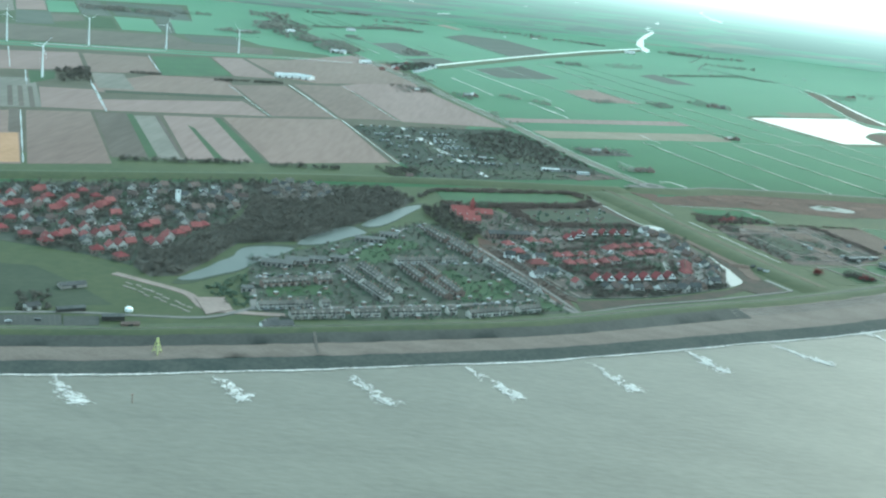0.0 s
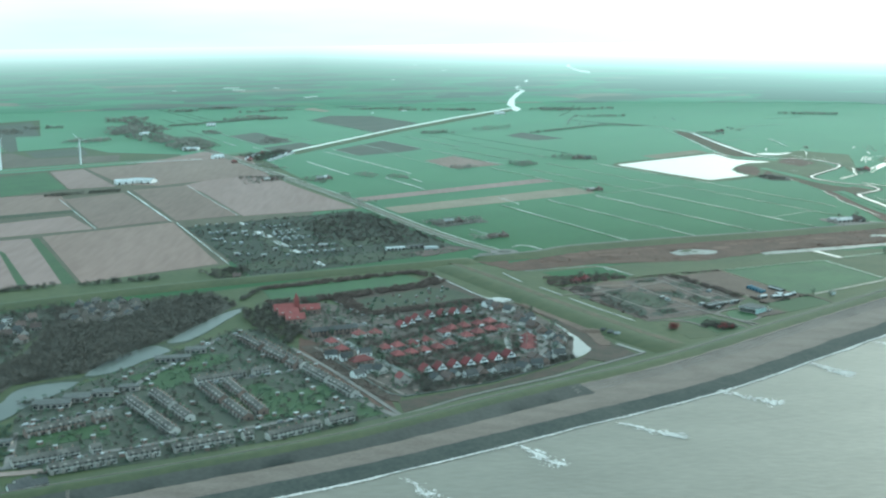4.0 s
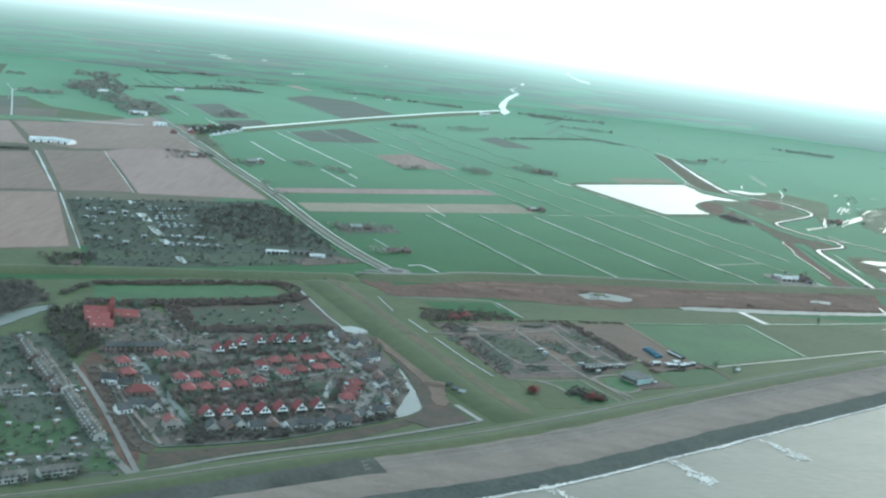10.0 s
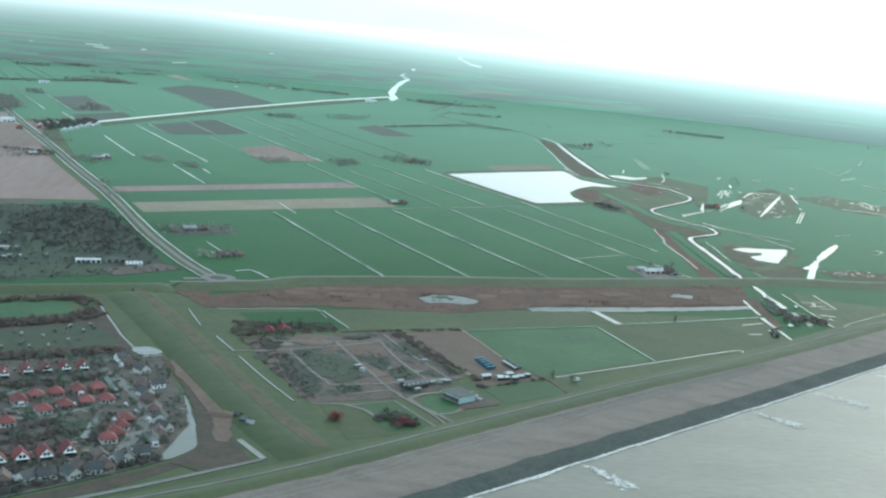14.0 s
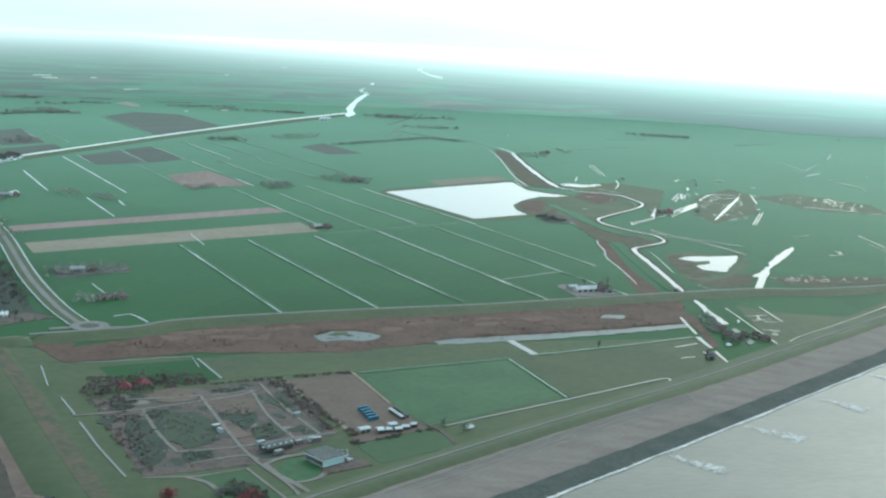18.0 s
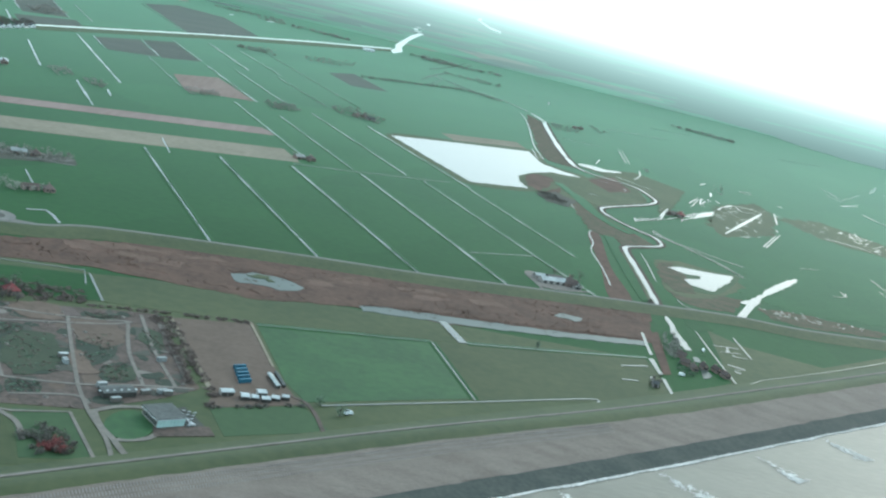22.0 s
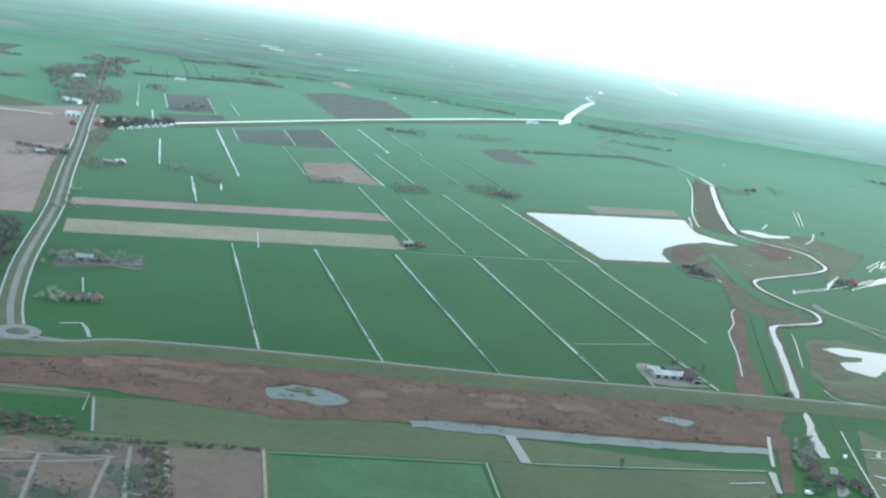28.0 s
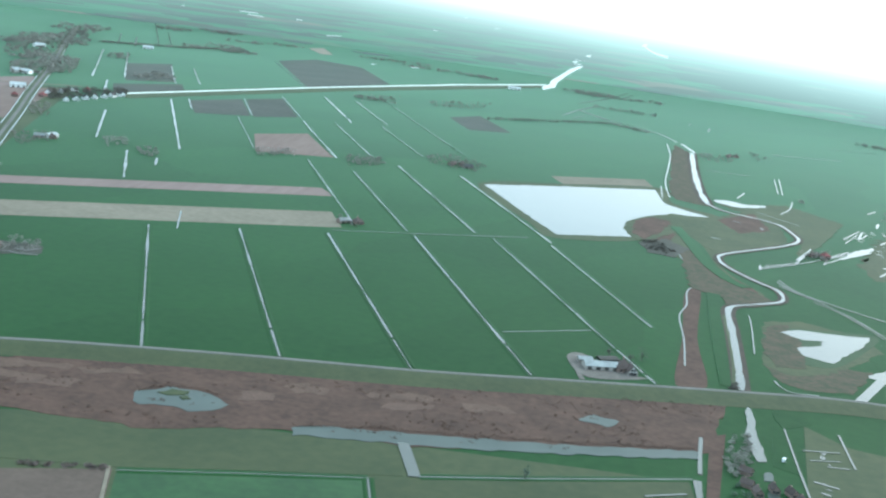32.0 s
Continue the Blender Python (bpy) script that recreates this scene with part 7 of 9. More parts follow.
thicket("dune_scrub", scatter([(-303.3, 732.4), (-287.8, 746.1), (-271.3, 709.0), (-288.4, 696.9)], 50, wr), (1.2, 2.2), (2, 4), TWIGS, "dark dune scrub", 1.0, 34, "scrub")
thicket("dune_scrub", scatter([(-194.7, 794.0), (-174.3, 847.4), (-154.9, 761.3), (-168.8, 762.3)], 90, wr), (1.2, 2.0), (1.5, 3), LEAVES, "dark scrub beside the pond", 1.0, 34, "scrub")
for k in range(18):
    u, row = (k // 2) / 9, k % 2
    x, y = -244 + 60 * u + wr.uniform(-1.5, 1.5), 784 - 42 * u - 9 * row + wr.uniform(-1.5, 1.5)
    patch("gravel_plot", ragged([(x - 2.6, y + 1.0), (x + 2.2, y - 1.8), (x + 2.9, y - 0.2), (x - 1.9, y + 2.6)], 0.6, 2), 0.45, SAND_PALE, "small pale gravel plot beside the access road", "gravel")
dome = root("white_dome", "small white rounded tank behind the dyke", "tank")
(dx, dy), = [(-225.5, 724.1)]
dome.matrix_basis = pose(dx, dy, 0)
part("drum", *tube_data((0, 0, 0), (0, 0, 2.2), 2.6, 2.6, 16), STEEL_WHITE, dome)
part("cap", *tube_data((0, 0, 2.2), (0, 0, 3.2), 2.6, 0.8, 16), STEEL_WHITE, dome)

# beacon: a yellow lattice pyramid on the slope
(tx, ty), = [(-182.9, 644.2)]
beacon = root("beacon", "yellow-green lattice pyramid beacon on the dyke slope", "beacon")
beacon.matrix_basis = pose(tx, ty, 2.2, 0, 0, 20)
feet = [(3.6 * math.cos(a), 3.6 * math.sin(a)) for a in (radians(-90), radians(30), radians(150))]
for x, y in feet:
    part("leg", *tube_data((x, y, 0), (x * 0.12, y * 0.12, 10.5), 0.30, 0.22), YELLOW, beacon)
    part("foot", *box_data(x - 0.7, x + 0.7, y - 0.7, y + 0.7, -1.2, 0.6), ASPHALT, beacon, "dark concrete foot")
for z in (0.6, 3.4, 6.2, 8.8):
    s = 1 - 0.88 * z / 10.5
    for (x0, y0), (x1, y1) in zip(feet, feet[1:] + feet[:1]):
        part("rail", *tube_data((x0 * s, y0 * s, z), (x1 * s, y1 * s, z), 0.16, 0.16, 5), YELLOW, beacon)
part("top_plate", *tube_data((0, 0, 9.2), (0, 0, 10.9), 0.7, 0.45, 10), YELLOW, beacon)
for k in range(3):
    (x0, y0), (x1, y1) = feet[k], feet[(k + 1) % 3]
    for z0, z1 in ((0.6, 3.4), (3.4, 6.2), (6.2, 8.8)):
        a, b = 1 - 0.88 * z0 / 10.5, 1 - 0.88 * z1 / 10.5
        part("brace", *tube_data((x0 * a, y0 * a, z0), (x1 * b, y1 * b, z1), 0.11, 0.11, 5), YELLOW, beacon)
stairs = root("dyke_stairs", "narrow pale stairs up the sea dyke", "stairs")
(sx, sy), (ux, uy) = [(-93.5, 677.5)] + [(-100.8, 703.7)]
for k in range(22):
    u = k / 21
    x, y, z = sx + (ux - sx) * u, sy + (uy - sy) * u, 2.8 + 5.0 * u
    part("step", *box_data(x - 0.9, x + 0.9, y - 0.5, y + 0.5, z - 0.5, z + 0.25), SAND, stairs)

# ---------------------------------------------------------------- surf
fr = np.random.default_rng(3)


def foam(name, spots, label, flake):
    """Flecks of foam lying on the sea: spots of (x, y, reach along, reach across, turn, count)."""
    verts, faces = [], []
    for x, y, a, b, turn, count in spots:
        c, s = math.cos(turn), math.sin(turn)
        for _ in range(count):
            u, v = fr.normal(0, 0.5), fr.normal(0, 0.5)
            px, py = x + a * u * c - b * v * s, y + a * u * s + b * v * c
            r, k = flake * fr.uniform(0.5, 1.6) * (1.2 - 0.4 * min(1.5, abs(u) + abs(v))), len(verts)
            n, q = 7, fr.uniform(0, 6.28)
            for j in range(n):
                w = r * fr.uniform(0.5, 1.3)
                verts.append((px + w * math.cos(q + 6.283 * j / n) * 1.3, py + w * math.sin(q + 6.283 * j / n), 0.32 + 0.002 * (k % 90)))
            faces.append(tuple(range(k, k + n)))
    return tagged(mesh_object(name, verts, faces, FOAM), label, "foam", kind="stuff")


GROYNES = [((-226, 598), (-200, 566)), ((-145, 628), (-120, 596)), ((-71, 656), (-42, 616)), ((-3, 696), (30, 651)), ((75, 730), (104, 687)), ((144, 781), (168, 744)), ((212, 818), (247, 787)), ((290, 884), (326, 849)), ((374, 949), (398, 910)), ((449, 1005), (472, 972)), ((598, 1128), (624, 1101)), ((668, 1186), (696, 1160)), ((746, 1250), (768, 1222)), ((816, 1318), (836, 1290)), ((918, 1404), (935, 1380))]
spots = []
for k, ((x0, y0), (x1, y1)) in enumerate(GROYNES):
    d = Vector((x1 - x0, y1 - y0))
    turn = math.atan2(d.y, d.x)
    side = Vector((-d.y, d.x)).normalized()
    for q in range(64):
        u = fr.uniform(0.0, 1.0) ** 0.75
        drift = 2.4 * noise.noise((u * 2.3, k * 3.1, 0.5)) + fr.normal(0, 1.0 + 2.6 * u)
        thick = 0.35 + 0.65 * max(0.0, noise.noise((u * 4.0, k * 1.7, 4.0)) + 0.45)
        p = Vector((x0, y0)) + d * u + side * drift
        spots.append((p.x, p.y, fr.uniform(1.2, 4.2), fr.uniform(0.6, 2.2) * (0.6 + u), turn + fr.uniform(-0.6, 0.6), int(17 * thick * (0.45 + 0.75 * u))))
    tip = Vector((x0, y0)) + d * 0.86
    spots.append((tip.x, tip.y, 6.5, 4.6, turn, int(fr.uniform(30, 110))))
foam("surf_plume", spots, "white surf breaking over the groyne heads", 0.42)
spots = []
line = [p for p in SHORE if -420 < p[0] < 1250]
for a, b in zip(line, line[1:]):
    d = Vector(b) - Vector(a)
    mid = (Vector(a) + Vector(b)) / 2
    swell = 0.6 + 0.8 * noise.noise((mid.x * 0.03, mid.y * 0.03, 1.0)) + 0.5 * noise.noise((mid.x * 0.11, mid.y * 0.11, 5.0))
    out = 0.9 + 1.6 * max(0.0, swell)
    spots.append((mid.x + out * d.y / d.length, mid.y - out * d.x / d.length, d.length * 0.9, 0.5 + 1.1 * max(0.0, swell), math.atan2(d.y, d.x), int(d.length * (4.6 + 6.0 * max(0.0, swell)))))
foam("surf_line", spots, "thin white surf line along the dyke foot", 0.42)
(px, py), = [(-175.3, 575.2)]
pile = root("marker_pile", "brown timber marker pile standing in the sea", "pile")
pile.matrix_basis = pose(px, py, -1)
part("post", *tube_data((0, 0, 0), (0, 0, 5.5), 0.35, 0.28, 8), BRICK, pile)
part("topmark", *box_data(-0.5, 0.5, -0.5, 0.5, 5.5, 6.3), BRICK, pile)

# ---------------------------------------------------------------- campsite and glasshouses
CAMP = [(-206.5, 1639.7), (8.2, 1769.6), (20, 1757), (134, 1478), (158.7, 1453.3), (28.2, 1362.4), (-77.7, 1304.3)]
cr = random.Random(9)
patch("camp_ground", CAMP, 0.06, CAMP_SCRUB, "dark scrubby ground of the campsite", "campsite")
for pts in ([(-96.9, 1380.5), (-50.0, 1400.0), (-35.6, 1356.8), (-84.5, 1335.4)], [(-19.3, 1404.2), (83.5, 1446.4), (85.2, 1399.6), (-6.6, 1362.8)], [(-4.7, 1524.0), (9.5, 1535.2), (25.7, 1482.1), (11.3, 1474.5)], [(18.4, 1531.8), (47.2, 1548.1), (61.5, 1496.7), (31.6, 1486.9)], [(-100.9, 1542.7), (-89.1, 1553.7), (-45.9, 1439.0), (-57.0, 1435.5)], [(-44.3, 1673.9), (-32.5, 1686.6), (-11.8, 1617.0), (-23.5, 1612.7)]):
    patch("camp_green", ragged(pts, 2, 6), 0.2, GRASS_DARK, "dull green plot on the campsite", "lawn")
for pts, w in (([(-139.7, 1672.8), (-130.6, 1652.1)], 5), ([(-107.4, 1596.2), (-88.2, 1550.6)], 11), ([(-78.7, 1524.2), (-59.1, 1481.0)], 9), ([(-51.4, 1460.0), (-38.5, 1435.8)], 8), ([(-19.1, 1386.3), (-8.3, 1357.5)], 7)):
    strip("camp_pond", smooth_line(pts, 4), w, 0.4, WATER, "pale pond in a chain across the campsite", "pond")
van = root("caravan", "small white caravan parked among hedges", "caravan", "caravans on the campsite")
part("body", *box_data(-2.0, 2.0, -1.0, 1.0, 0.45, 2.2), SHEET_DULL, van)
part("roof", *turned(gable_slabs(2.0, 4.0, 2.2, 0.25, 0.08, 0.08)), SHEET, van)
part("window", *box_data(-1.7, -0.3, -1.06, -0.95, 1.2, 1.85), PANE, van)
part("door", *box_data(0.5, 1.2, -1.06, -0.95, 0.55, 2.1), WOOD_DARK, van)
for x in (-1.2, 1.2):
    part("wheel", *tube_data((x, -1.0, 0.35), (x, 1.0, 0.35), 0.35, 0.35, 10), RUBBER, van)
spots = []
for ends in ([(-198.3, 1641.3), (-187.6, 1645.6)], [(-179.7, 1648.7), (-177.4, 1649.6)], [(-171.1, 1652.1), (-153.3, 1659.2)], [(-165.7, 1578.1), (-149.9, 1584.0)], [(-111.4, 1636.0), (-97.9, 1645.2)], [(-91.6, 1602.1), (-78.6, 1607.0)], [(-120.7, 1559.4), (-96.1, 1568.4)], [(-86.9, 1568.2), (-60.2, 1577.9)], [(-138.8, 1512.9), (-132.5, 1515.1)], [(-77.9, 1540.9), (-47.2, 1551.7)], [(-45.6, 1476.5), (-32.5, 1480.8)], [(19.9, 1465.7), (31.5, 1469.4)], [(-56.7, 1424.6), (-49.3, 1426.9)], [(-37.1, 1428.0), (-30.6, 1430.1)], [(-16.3, 1445.6), (12.6, 1454.8)], [(-153.3, 1530.7), (-139.4, 1542.4)], [(-120.5, 1509.7), (-112.6, 1512.4)], [(-169.2, 1584.0), (-141.7, 1600.2)], [(-156.2, 1534.0), (-142.7, 1541.6)], [(-129.9, 1498.7), (-111.5, 1508.7)], [(-110.1, 1425.1), (-94.1, 1433.2)], [(-86.3, 1562.2), (-54.3, 1580.1)], [(-71.4, 1519.9), (-41.9, 1535.7)], [(-132.7, 1651.8), (-116.1, 1661.9)], [(-104, 1618), (-69, 1648)], [(-90, 1581), (-52, 1604)], [(-73, 1529), (-27, 1553)], [(-57, 1475), (-3, 1489)], [(-41, 1439), (-1, 1445)]):
    spots += [(x + cr.uniform(-1.2, 1.2), y + cr.uniform(-1.2, 1.2)) for x, y in along(*ends, 7.6)[0]]
for k, (x, y) in enumerate(spots):
    m = pose(x, y, 0, 0, 0, 27 + cr.choice((0, 90)) + cr.uniform(-8, 8))
    if k:
        copy_thing(van, m)
    else:
        van.matrix_basis = m
thicket("camp_trees", scatter(CAMP, 520, cr), (1.3, 2.4), (2.2, 5), TWIGS, "bare hedges and trees of the campsite", 1.1, 34, "trees")
thicket("camp_hedges", scatter(CAMP, 620, cr), (1.0, 1.8), (1.4, 3.0), LEAVES, "dark hedges between caravans", 0.9, 26, "hedge")
thicket("camp_wood", scatter([(-51.9, 1656.9), (10.6, 1751.2), (42.1, 1729.4), (132.8, 1487.2), (56.0, 1494.3), (-28.9, 1528.9)], 420, cr), (1.8, 3.0), (3, 6), TWIGS, "dense bare nursery wood beside the road", 1.2, 40, "wood")
for ends, d in (([(-126.0, 1585.7), (-119.9, 1588.0)], 6), ([(-113.7, 1431.3), (-109.3, 1432.7)], 7), ([(-82.1, 1419.3), (-76.7, 1421.0)], 6), ([(-31.6, 1440.8), (-26.0, 1442.6)], 7), ([(-22.9, 1481.0), (-12.8, 1481.4)], 8), ([(-73.2, 1458.6), (-68.2, 1460.3)], 6), ([(-137.3, 1570.8), (-130.8, 1573.2)], 6)):
    barn_between("camp building with a dull pale roof", ends, d, 2.6, 0.8, BRICK_PALE, SHEET_DULL, name="camp_building", group="camp buildings", doors=1, category="building")
barn_between("long shed with a white roof", [(57.5, 1449.4), (78.7, 1456.0)], 7, 2.6, 1.0, RENDER_WHITE, SHEET, name="long_shed", doors=5)
barn_between("shed with a grey roof", [(82.6, 1460.0), (100.4, 1465.5)], 8, 2.8, 1.0, BRICK_PALE, ROOF_FELT, name="long_shed", doors=3)
(gx, gy), (ex, ey) = [(101.3, 1454.6), (117.7, 1456.9)]
turn = math.degrees(math.atan2(ey - gy, ex - gx))
for k in range(5):
    u = (k + 0.5) / 5
    g = root("glasshouse", "narrow white glasshouse bay", "glasshouse", "glasshouses by the campsite")
    g.matrix_basis = pose(gx + (ex - gx) * u, gy + (ey - gy) * u, 0, 0, 0, turn)
    part("wall", *gable_walls(2.6, 11, 1.8, 0.9), STEEL_WHITE, g)
    part("roof", *gable_slabs(2.6, 11, 1.8, 0.9, 0.1, 0.12), SHEET, g)
    part("door", *box_data(-0.6, 0.6, -5.58, -5.45, 0, 1.7), PANE, g)
patch("nursery_yard", [(84.1, 1428.8), (131.0, 1466.5), (158.7, 1453.3), (100.9, 1403.7)], 0.3, MUD, "muddy yard beside the glasshouses", "yard")
barn_between("dark brick farmhouse by the dyke", [(-97.6, 1299.3), (-90.2, 1301.5)], 7, 2.8, 2.6, BRICK, ROOF_BROWN, name="farmhouse", category="house")
thicket("farm_trees", scatter([(-126.5, 1321.6), (-98.7, 1352.6), (-80.6, 1307.8), (-110.1, 1283.1)], 60, cr), (1.8, 3.0), (3, 7), TWIGS, "dark bare trees round the dyke farm", 1.1, 40, "trees")

# ---------------------------------------------------------------- cleared holiday park with its hall
CLEARED = [(229.5, 1227.5), (282.7, 1250.5), (347.6, 1277.7), (371.5, 1215.6), (393.8, 1165.0), (379.8, 1143.7), (347.5, 1108.6), (309.5, 1095.6), (284.3, 1087.4), (250.6, 1170.7)]
patch("cleared_ground", CLEARED, 0.1, MUD, "bare muddy ground of a cleared park", "cleared ground")
dr = random.Random(40)
for pts in ([(224.7, 1191.8), (262.6, 1205.2), (321.7, 1237.1), (336.8, 1251.8)], [(300.8, 1237.0), (313.2, 1199.1), (334.5, 1137.4)], [(335.3, 1247.5), (347.9, 1197.6), (365.6, 1154.9)], [(297.7, 1127.4), (334.5, 1137.4), (365.7, 1153.9), (392.1, 1164.6)], [(266.6, 1206.3), (281.3, 1163.3), (297.7, 1127.4)], [(334.5, 1137.4), (347.5, 1108.6), (364.4, 1079.0), (373.2, 1056.2)], [(238.1, 1224.0), (299.7, 1236.7), (334.9, 1251.2)], [(307.4, 1108.0), (336.5, 1122.1), (346.7, 1115.5)], [(338.8, 1268.2), (359.1, 1212.1), (382.0, 1162.0)], [(357.3, 1211.6), (368.1, 1212.3)]):
    lane(smooth_line(pts, 4), 2.3, "pale rutted track through the cleared ground", "dirt_track", SAND)
for pts in ([(276.3, 1188.7), (302.5, 1196.1), (319.3, 1148.1), (296.9, 1140.5)], [(345.3, 1241.7), (352.8, 1241.5), (366.1, 1214.1), (358.4, 1207.3)], [(339.0, 1168.3), (350.2, 1181.8), (358.1, 1156.0), (344.4, 1150.5)], [(313.7, 1210.7), (330.5, 1225.1), (341.6, 1190.3), (330.8, 1166.1)], [(243.7, 1219.7), (255.3, 1223.2), (259.1, 1208.8), (248.7, 1205.7)], [(268.4, 1202.2), (281.2, 1208.3), (285.3, 1195.7), (273.1, 1187.8)], [(261.9, 1184.6), (278.3, 1178.3), (292.2, 1131.6), (284.1, 1102.5), (263.7, 1153.5)], [(301.4, 1124.6), (316.3, 1130.1), (320.1, 1115.5), (307.1, 1109.7)], [(306.7, 1251.6), (330.3, 1258.9), (320.8, 1244.4), (309.2, 1242.1)]):
    patch("scrub_plot", rounded(pts), 0.2, CAMP_SCRUB, "dark scrub plot in the cleared ground", "scrub")
    thicket("low_scrub", scatter(pts, 34, dr), (0.9, 2.0), (0.5, 1.3), BRAMBLE, "low dark scrub on a cleared plot", 0.9, 16, "scrub")
    thicket("low_scrub", scatter(pts, 20, dr), (0.9, 1.8), (0.6, 1.5), LEAVES, "low green scrub on a cleared plot", 0.9, 16, "scrub")
for pts, mat, label in (([(285.2, 1246.3), (297.7, 1256.0), (304.5, 1244.1), (292.8, 1233.1)], ROOF_BROWN, "reddish spread of brick rubble"), ([(312.7, 1210.3), (326.4, 1223.1), (336.7, 1202.5), (324.1, 1191.2)], SAND, "pale spread of broken rubble"), ([(324.5, 1171.1), (331.0, 1175.4), (335.8, 1165.6), (329.4, 1161.5)], ROOF_BROWN, "reddish spread of brick rubble"), ([(339.3, 1166.3), (350.8, 1177.9), (359.4, 1165.3), (345.6, 1154.9)], SCRUB, "dark green scrub spread"), ([(339.9, 1242.7), (349.0, 1249.4), (362.9, 1216.1), (357.3, 1210.5)], SCRUB, "dark scrub spread"), ([(300.8, 1182.0), (310.0, 1188.4), (327.1, 1154.4), (318.0, 1146.2)], SCRUB, "dark scrub spread"), ([(321.1, 1244.1), (336.9, 1250.7), (338.6, 1241.7), (325.8, 1232.4)], MUD, "muddy spread")):
    patch("rubble_spread", ragged(pts, 3, 4), 0.24, mat, label, "rubble")
thicket("low_scrub", scatter(CLEARED, 120, dr), (0.6, 1.4), (0.4, 1.2), BRAMBLE, "scattered low scrub and debris", 0.8, 14, "scrub")
thicket("border_scrub", scatter([(224.8, 1232.3), (255.0, 1241.8), (288.6, 1095.0), (278.7, 1092.8), (246.1, 1180.2)], 130, dr), (1.2, 2.4), (0.6, 1.8), BRAMBLE, "bare border scrub of the cleared park", 1.0, 24, "scrub")
thicket("border_scrub", scatter([(217.6, 1276.4), (295.0, 1292.6), (302.6, 1267.4), (221.5, 1231.3)], 200, dr), (1.5, 2.6), (1.2, 3), BRAMBLE, "bare scrub behind the cleared park", 1.0, 34, "scrub")
for k, (x, y) in enumerate(scatter(CLEARED, 100, dr, 6)):
    r, a = dr.uniform(1.6, 5.5), dr.uniform(0, 3.1)
    pts = [(x + r * (1.6 * math.cos(q) * math.cos(a) - math.sin(q) * math.sin(a)), y + r * (1.6 * math.cos(q) * math.sin(a) + math.sin(q) * math.cos(a))) for q in (0, 0.9, 1.9, 2.8, 3.7, 4.6, 5.5)]
    patch("ground_stain", ragged(pts, 2.2, 2.5), 0.16, (CAMP_SCRUB, CAMP_SCRUB, YARD_EARTH, SCRUB, SAND)[k % 5], ("dark scrub spread", "dull green weeds", "bare brown earth", "dark scrub spread", "pale gravel spread")[k % 5] + " on the cleared ground", "scrub")
hedge([(347.5, 1270.9), (357.4, 1254.2), (390.2, 1168.2)], 5, "bare hedge between park and yard", (2, 4), BRAMBLE)
hedge([(304.7, 1265.4), (347.2, 1281.7), (410.2, 1301.8)], 3, "low dark hedge along the meadow", (0.7, 1.4), BRAMBLE)
for k, (x, y) in enumerate(scatter(CLEARED, 18, dr, 12)):
    q = root("rubble_heap", "low heap of pale rubble on bare ground", "rubble", "rubble heaps")
    q.matrix_basis = pose(x, y, 0, 0, 0, dr.uniform(0, 360))
    ring1 = [(dr.uniform(1.4, 2.4) * math.cos(a), dr.uniform(1.2, 2.0) * math.sin(a), 0) for a in np.linspace(0, 5.6, 9)]
    ring2 = [(p[0] * 0.5 + dr.uniform(-0.2, 0.2), p[1] * 0.5, dr.uniform(0.6, 1.1)) for p in ring1]
    part("mound", ring1 + ring2, [(i, (i + 1) % 9, 9 + (i + 1) % 9, 9 + i) for i in range(9)] + [tuple(range(9, 18))], SAND, q)

for pts, mat, label in (([(264, 1240), (288, 1255), (299, 1233), (283, 1220)], BARE_BANK, "reddish spread of brick rubble"), ([(280, 1185), (301, 1203), (319, 1155), (298, 1136)], GRASS_DARK, "dark green regrowth on a cleared plot"), ([(344, 1246), (359, 1235), (364, 1211), (353, 1219)], GRASS_DARK, "dark green regrowth on a cleared plot"),
                        ([(340, 1165), (355, 1180), (361, 1161), (344, 1153)], GRASS_DARK, "dark green regrowth on a cleared plot"), ([(318, 1178), (325, 1183), (338, 1159), (329, 1153)], BARE_BANK, "reddish spread of earth"), ([(305, 1238), (328, 1242), (340, 1210), (320, 1200)], YARD_EARTH, "brown spread of earth")):
    patch("ground_stain", ragged(rounded(pts), 2.6, 3), 0.29, mat, label, "cleared ground")
patch("hall_car_park", [(387, 1132), (392, 1137), (407, 1116), (406, 1109), (398, 1107)], 0.3, ASPHALT, "dark parking strip beside the hall", "car park")
# hall with a glazed teal front and a felt roof
(hx, hy), (ex, ey) = [(384.0, 1102.9), (396.3, 1112.4)]
w = math.hypot(ex - hx, ey - hy)
turn = math.degrees(math.atan2(ey - hy, ex - hx))
hall = root("hall", "flat-roofed hall with pale teal panelled front", "hall")
hall.matrix_basis = pose(hx, hy, 0, 0, 0, turn)
dp = 17.0
part("wall", *box_data(0, w, 0, dp, 0, 4.6), BRICK_PALE, hall)
part("roof", *box_data(-0.8, w + 0.8, -1.0, dp + 0.8, 4.9, 5.3), ROOF_FELT, hall, "grey felt flat roof")
part("fascia", *box_data(-0.7, w + 0.7, -0.9, dp + 0.7, 4.5, 4.9), STEEL_WHITE, hall, "white roof edge")
n = max(4, int(w / 1.8))
for k in range(n):
    part("front_panel", *box_data(w * k / n + 0.06, w * (k + 1) / n - 0.06, -0.14, 0.05, 0.3, 4.2), TEAL_PANEL, hall)
for k in range(6):
    part("side_window", *box_data(-0.1, 0.05, 1 + k * 2.6, 2.8 + k * 2.6, 1.2, 3.4), PANE, hall)
patch("hall_yard", [(381.9, 1103.4), (396.5, 1113.6), (408.6, 1117.4), (413.2, 1107.8), (385.1, 1092.2)] , 0.3, MUD, "muddy yard round the hall", "yard")
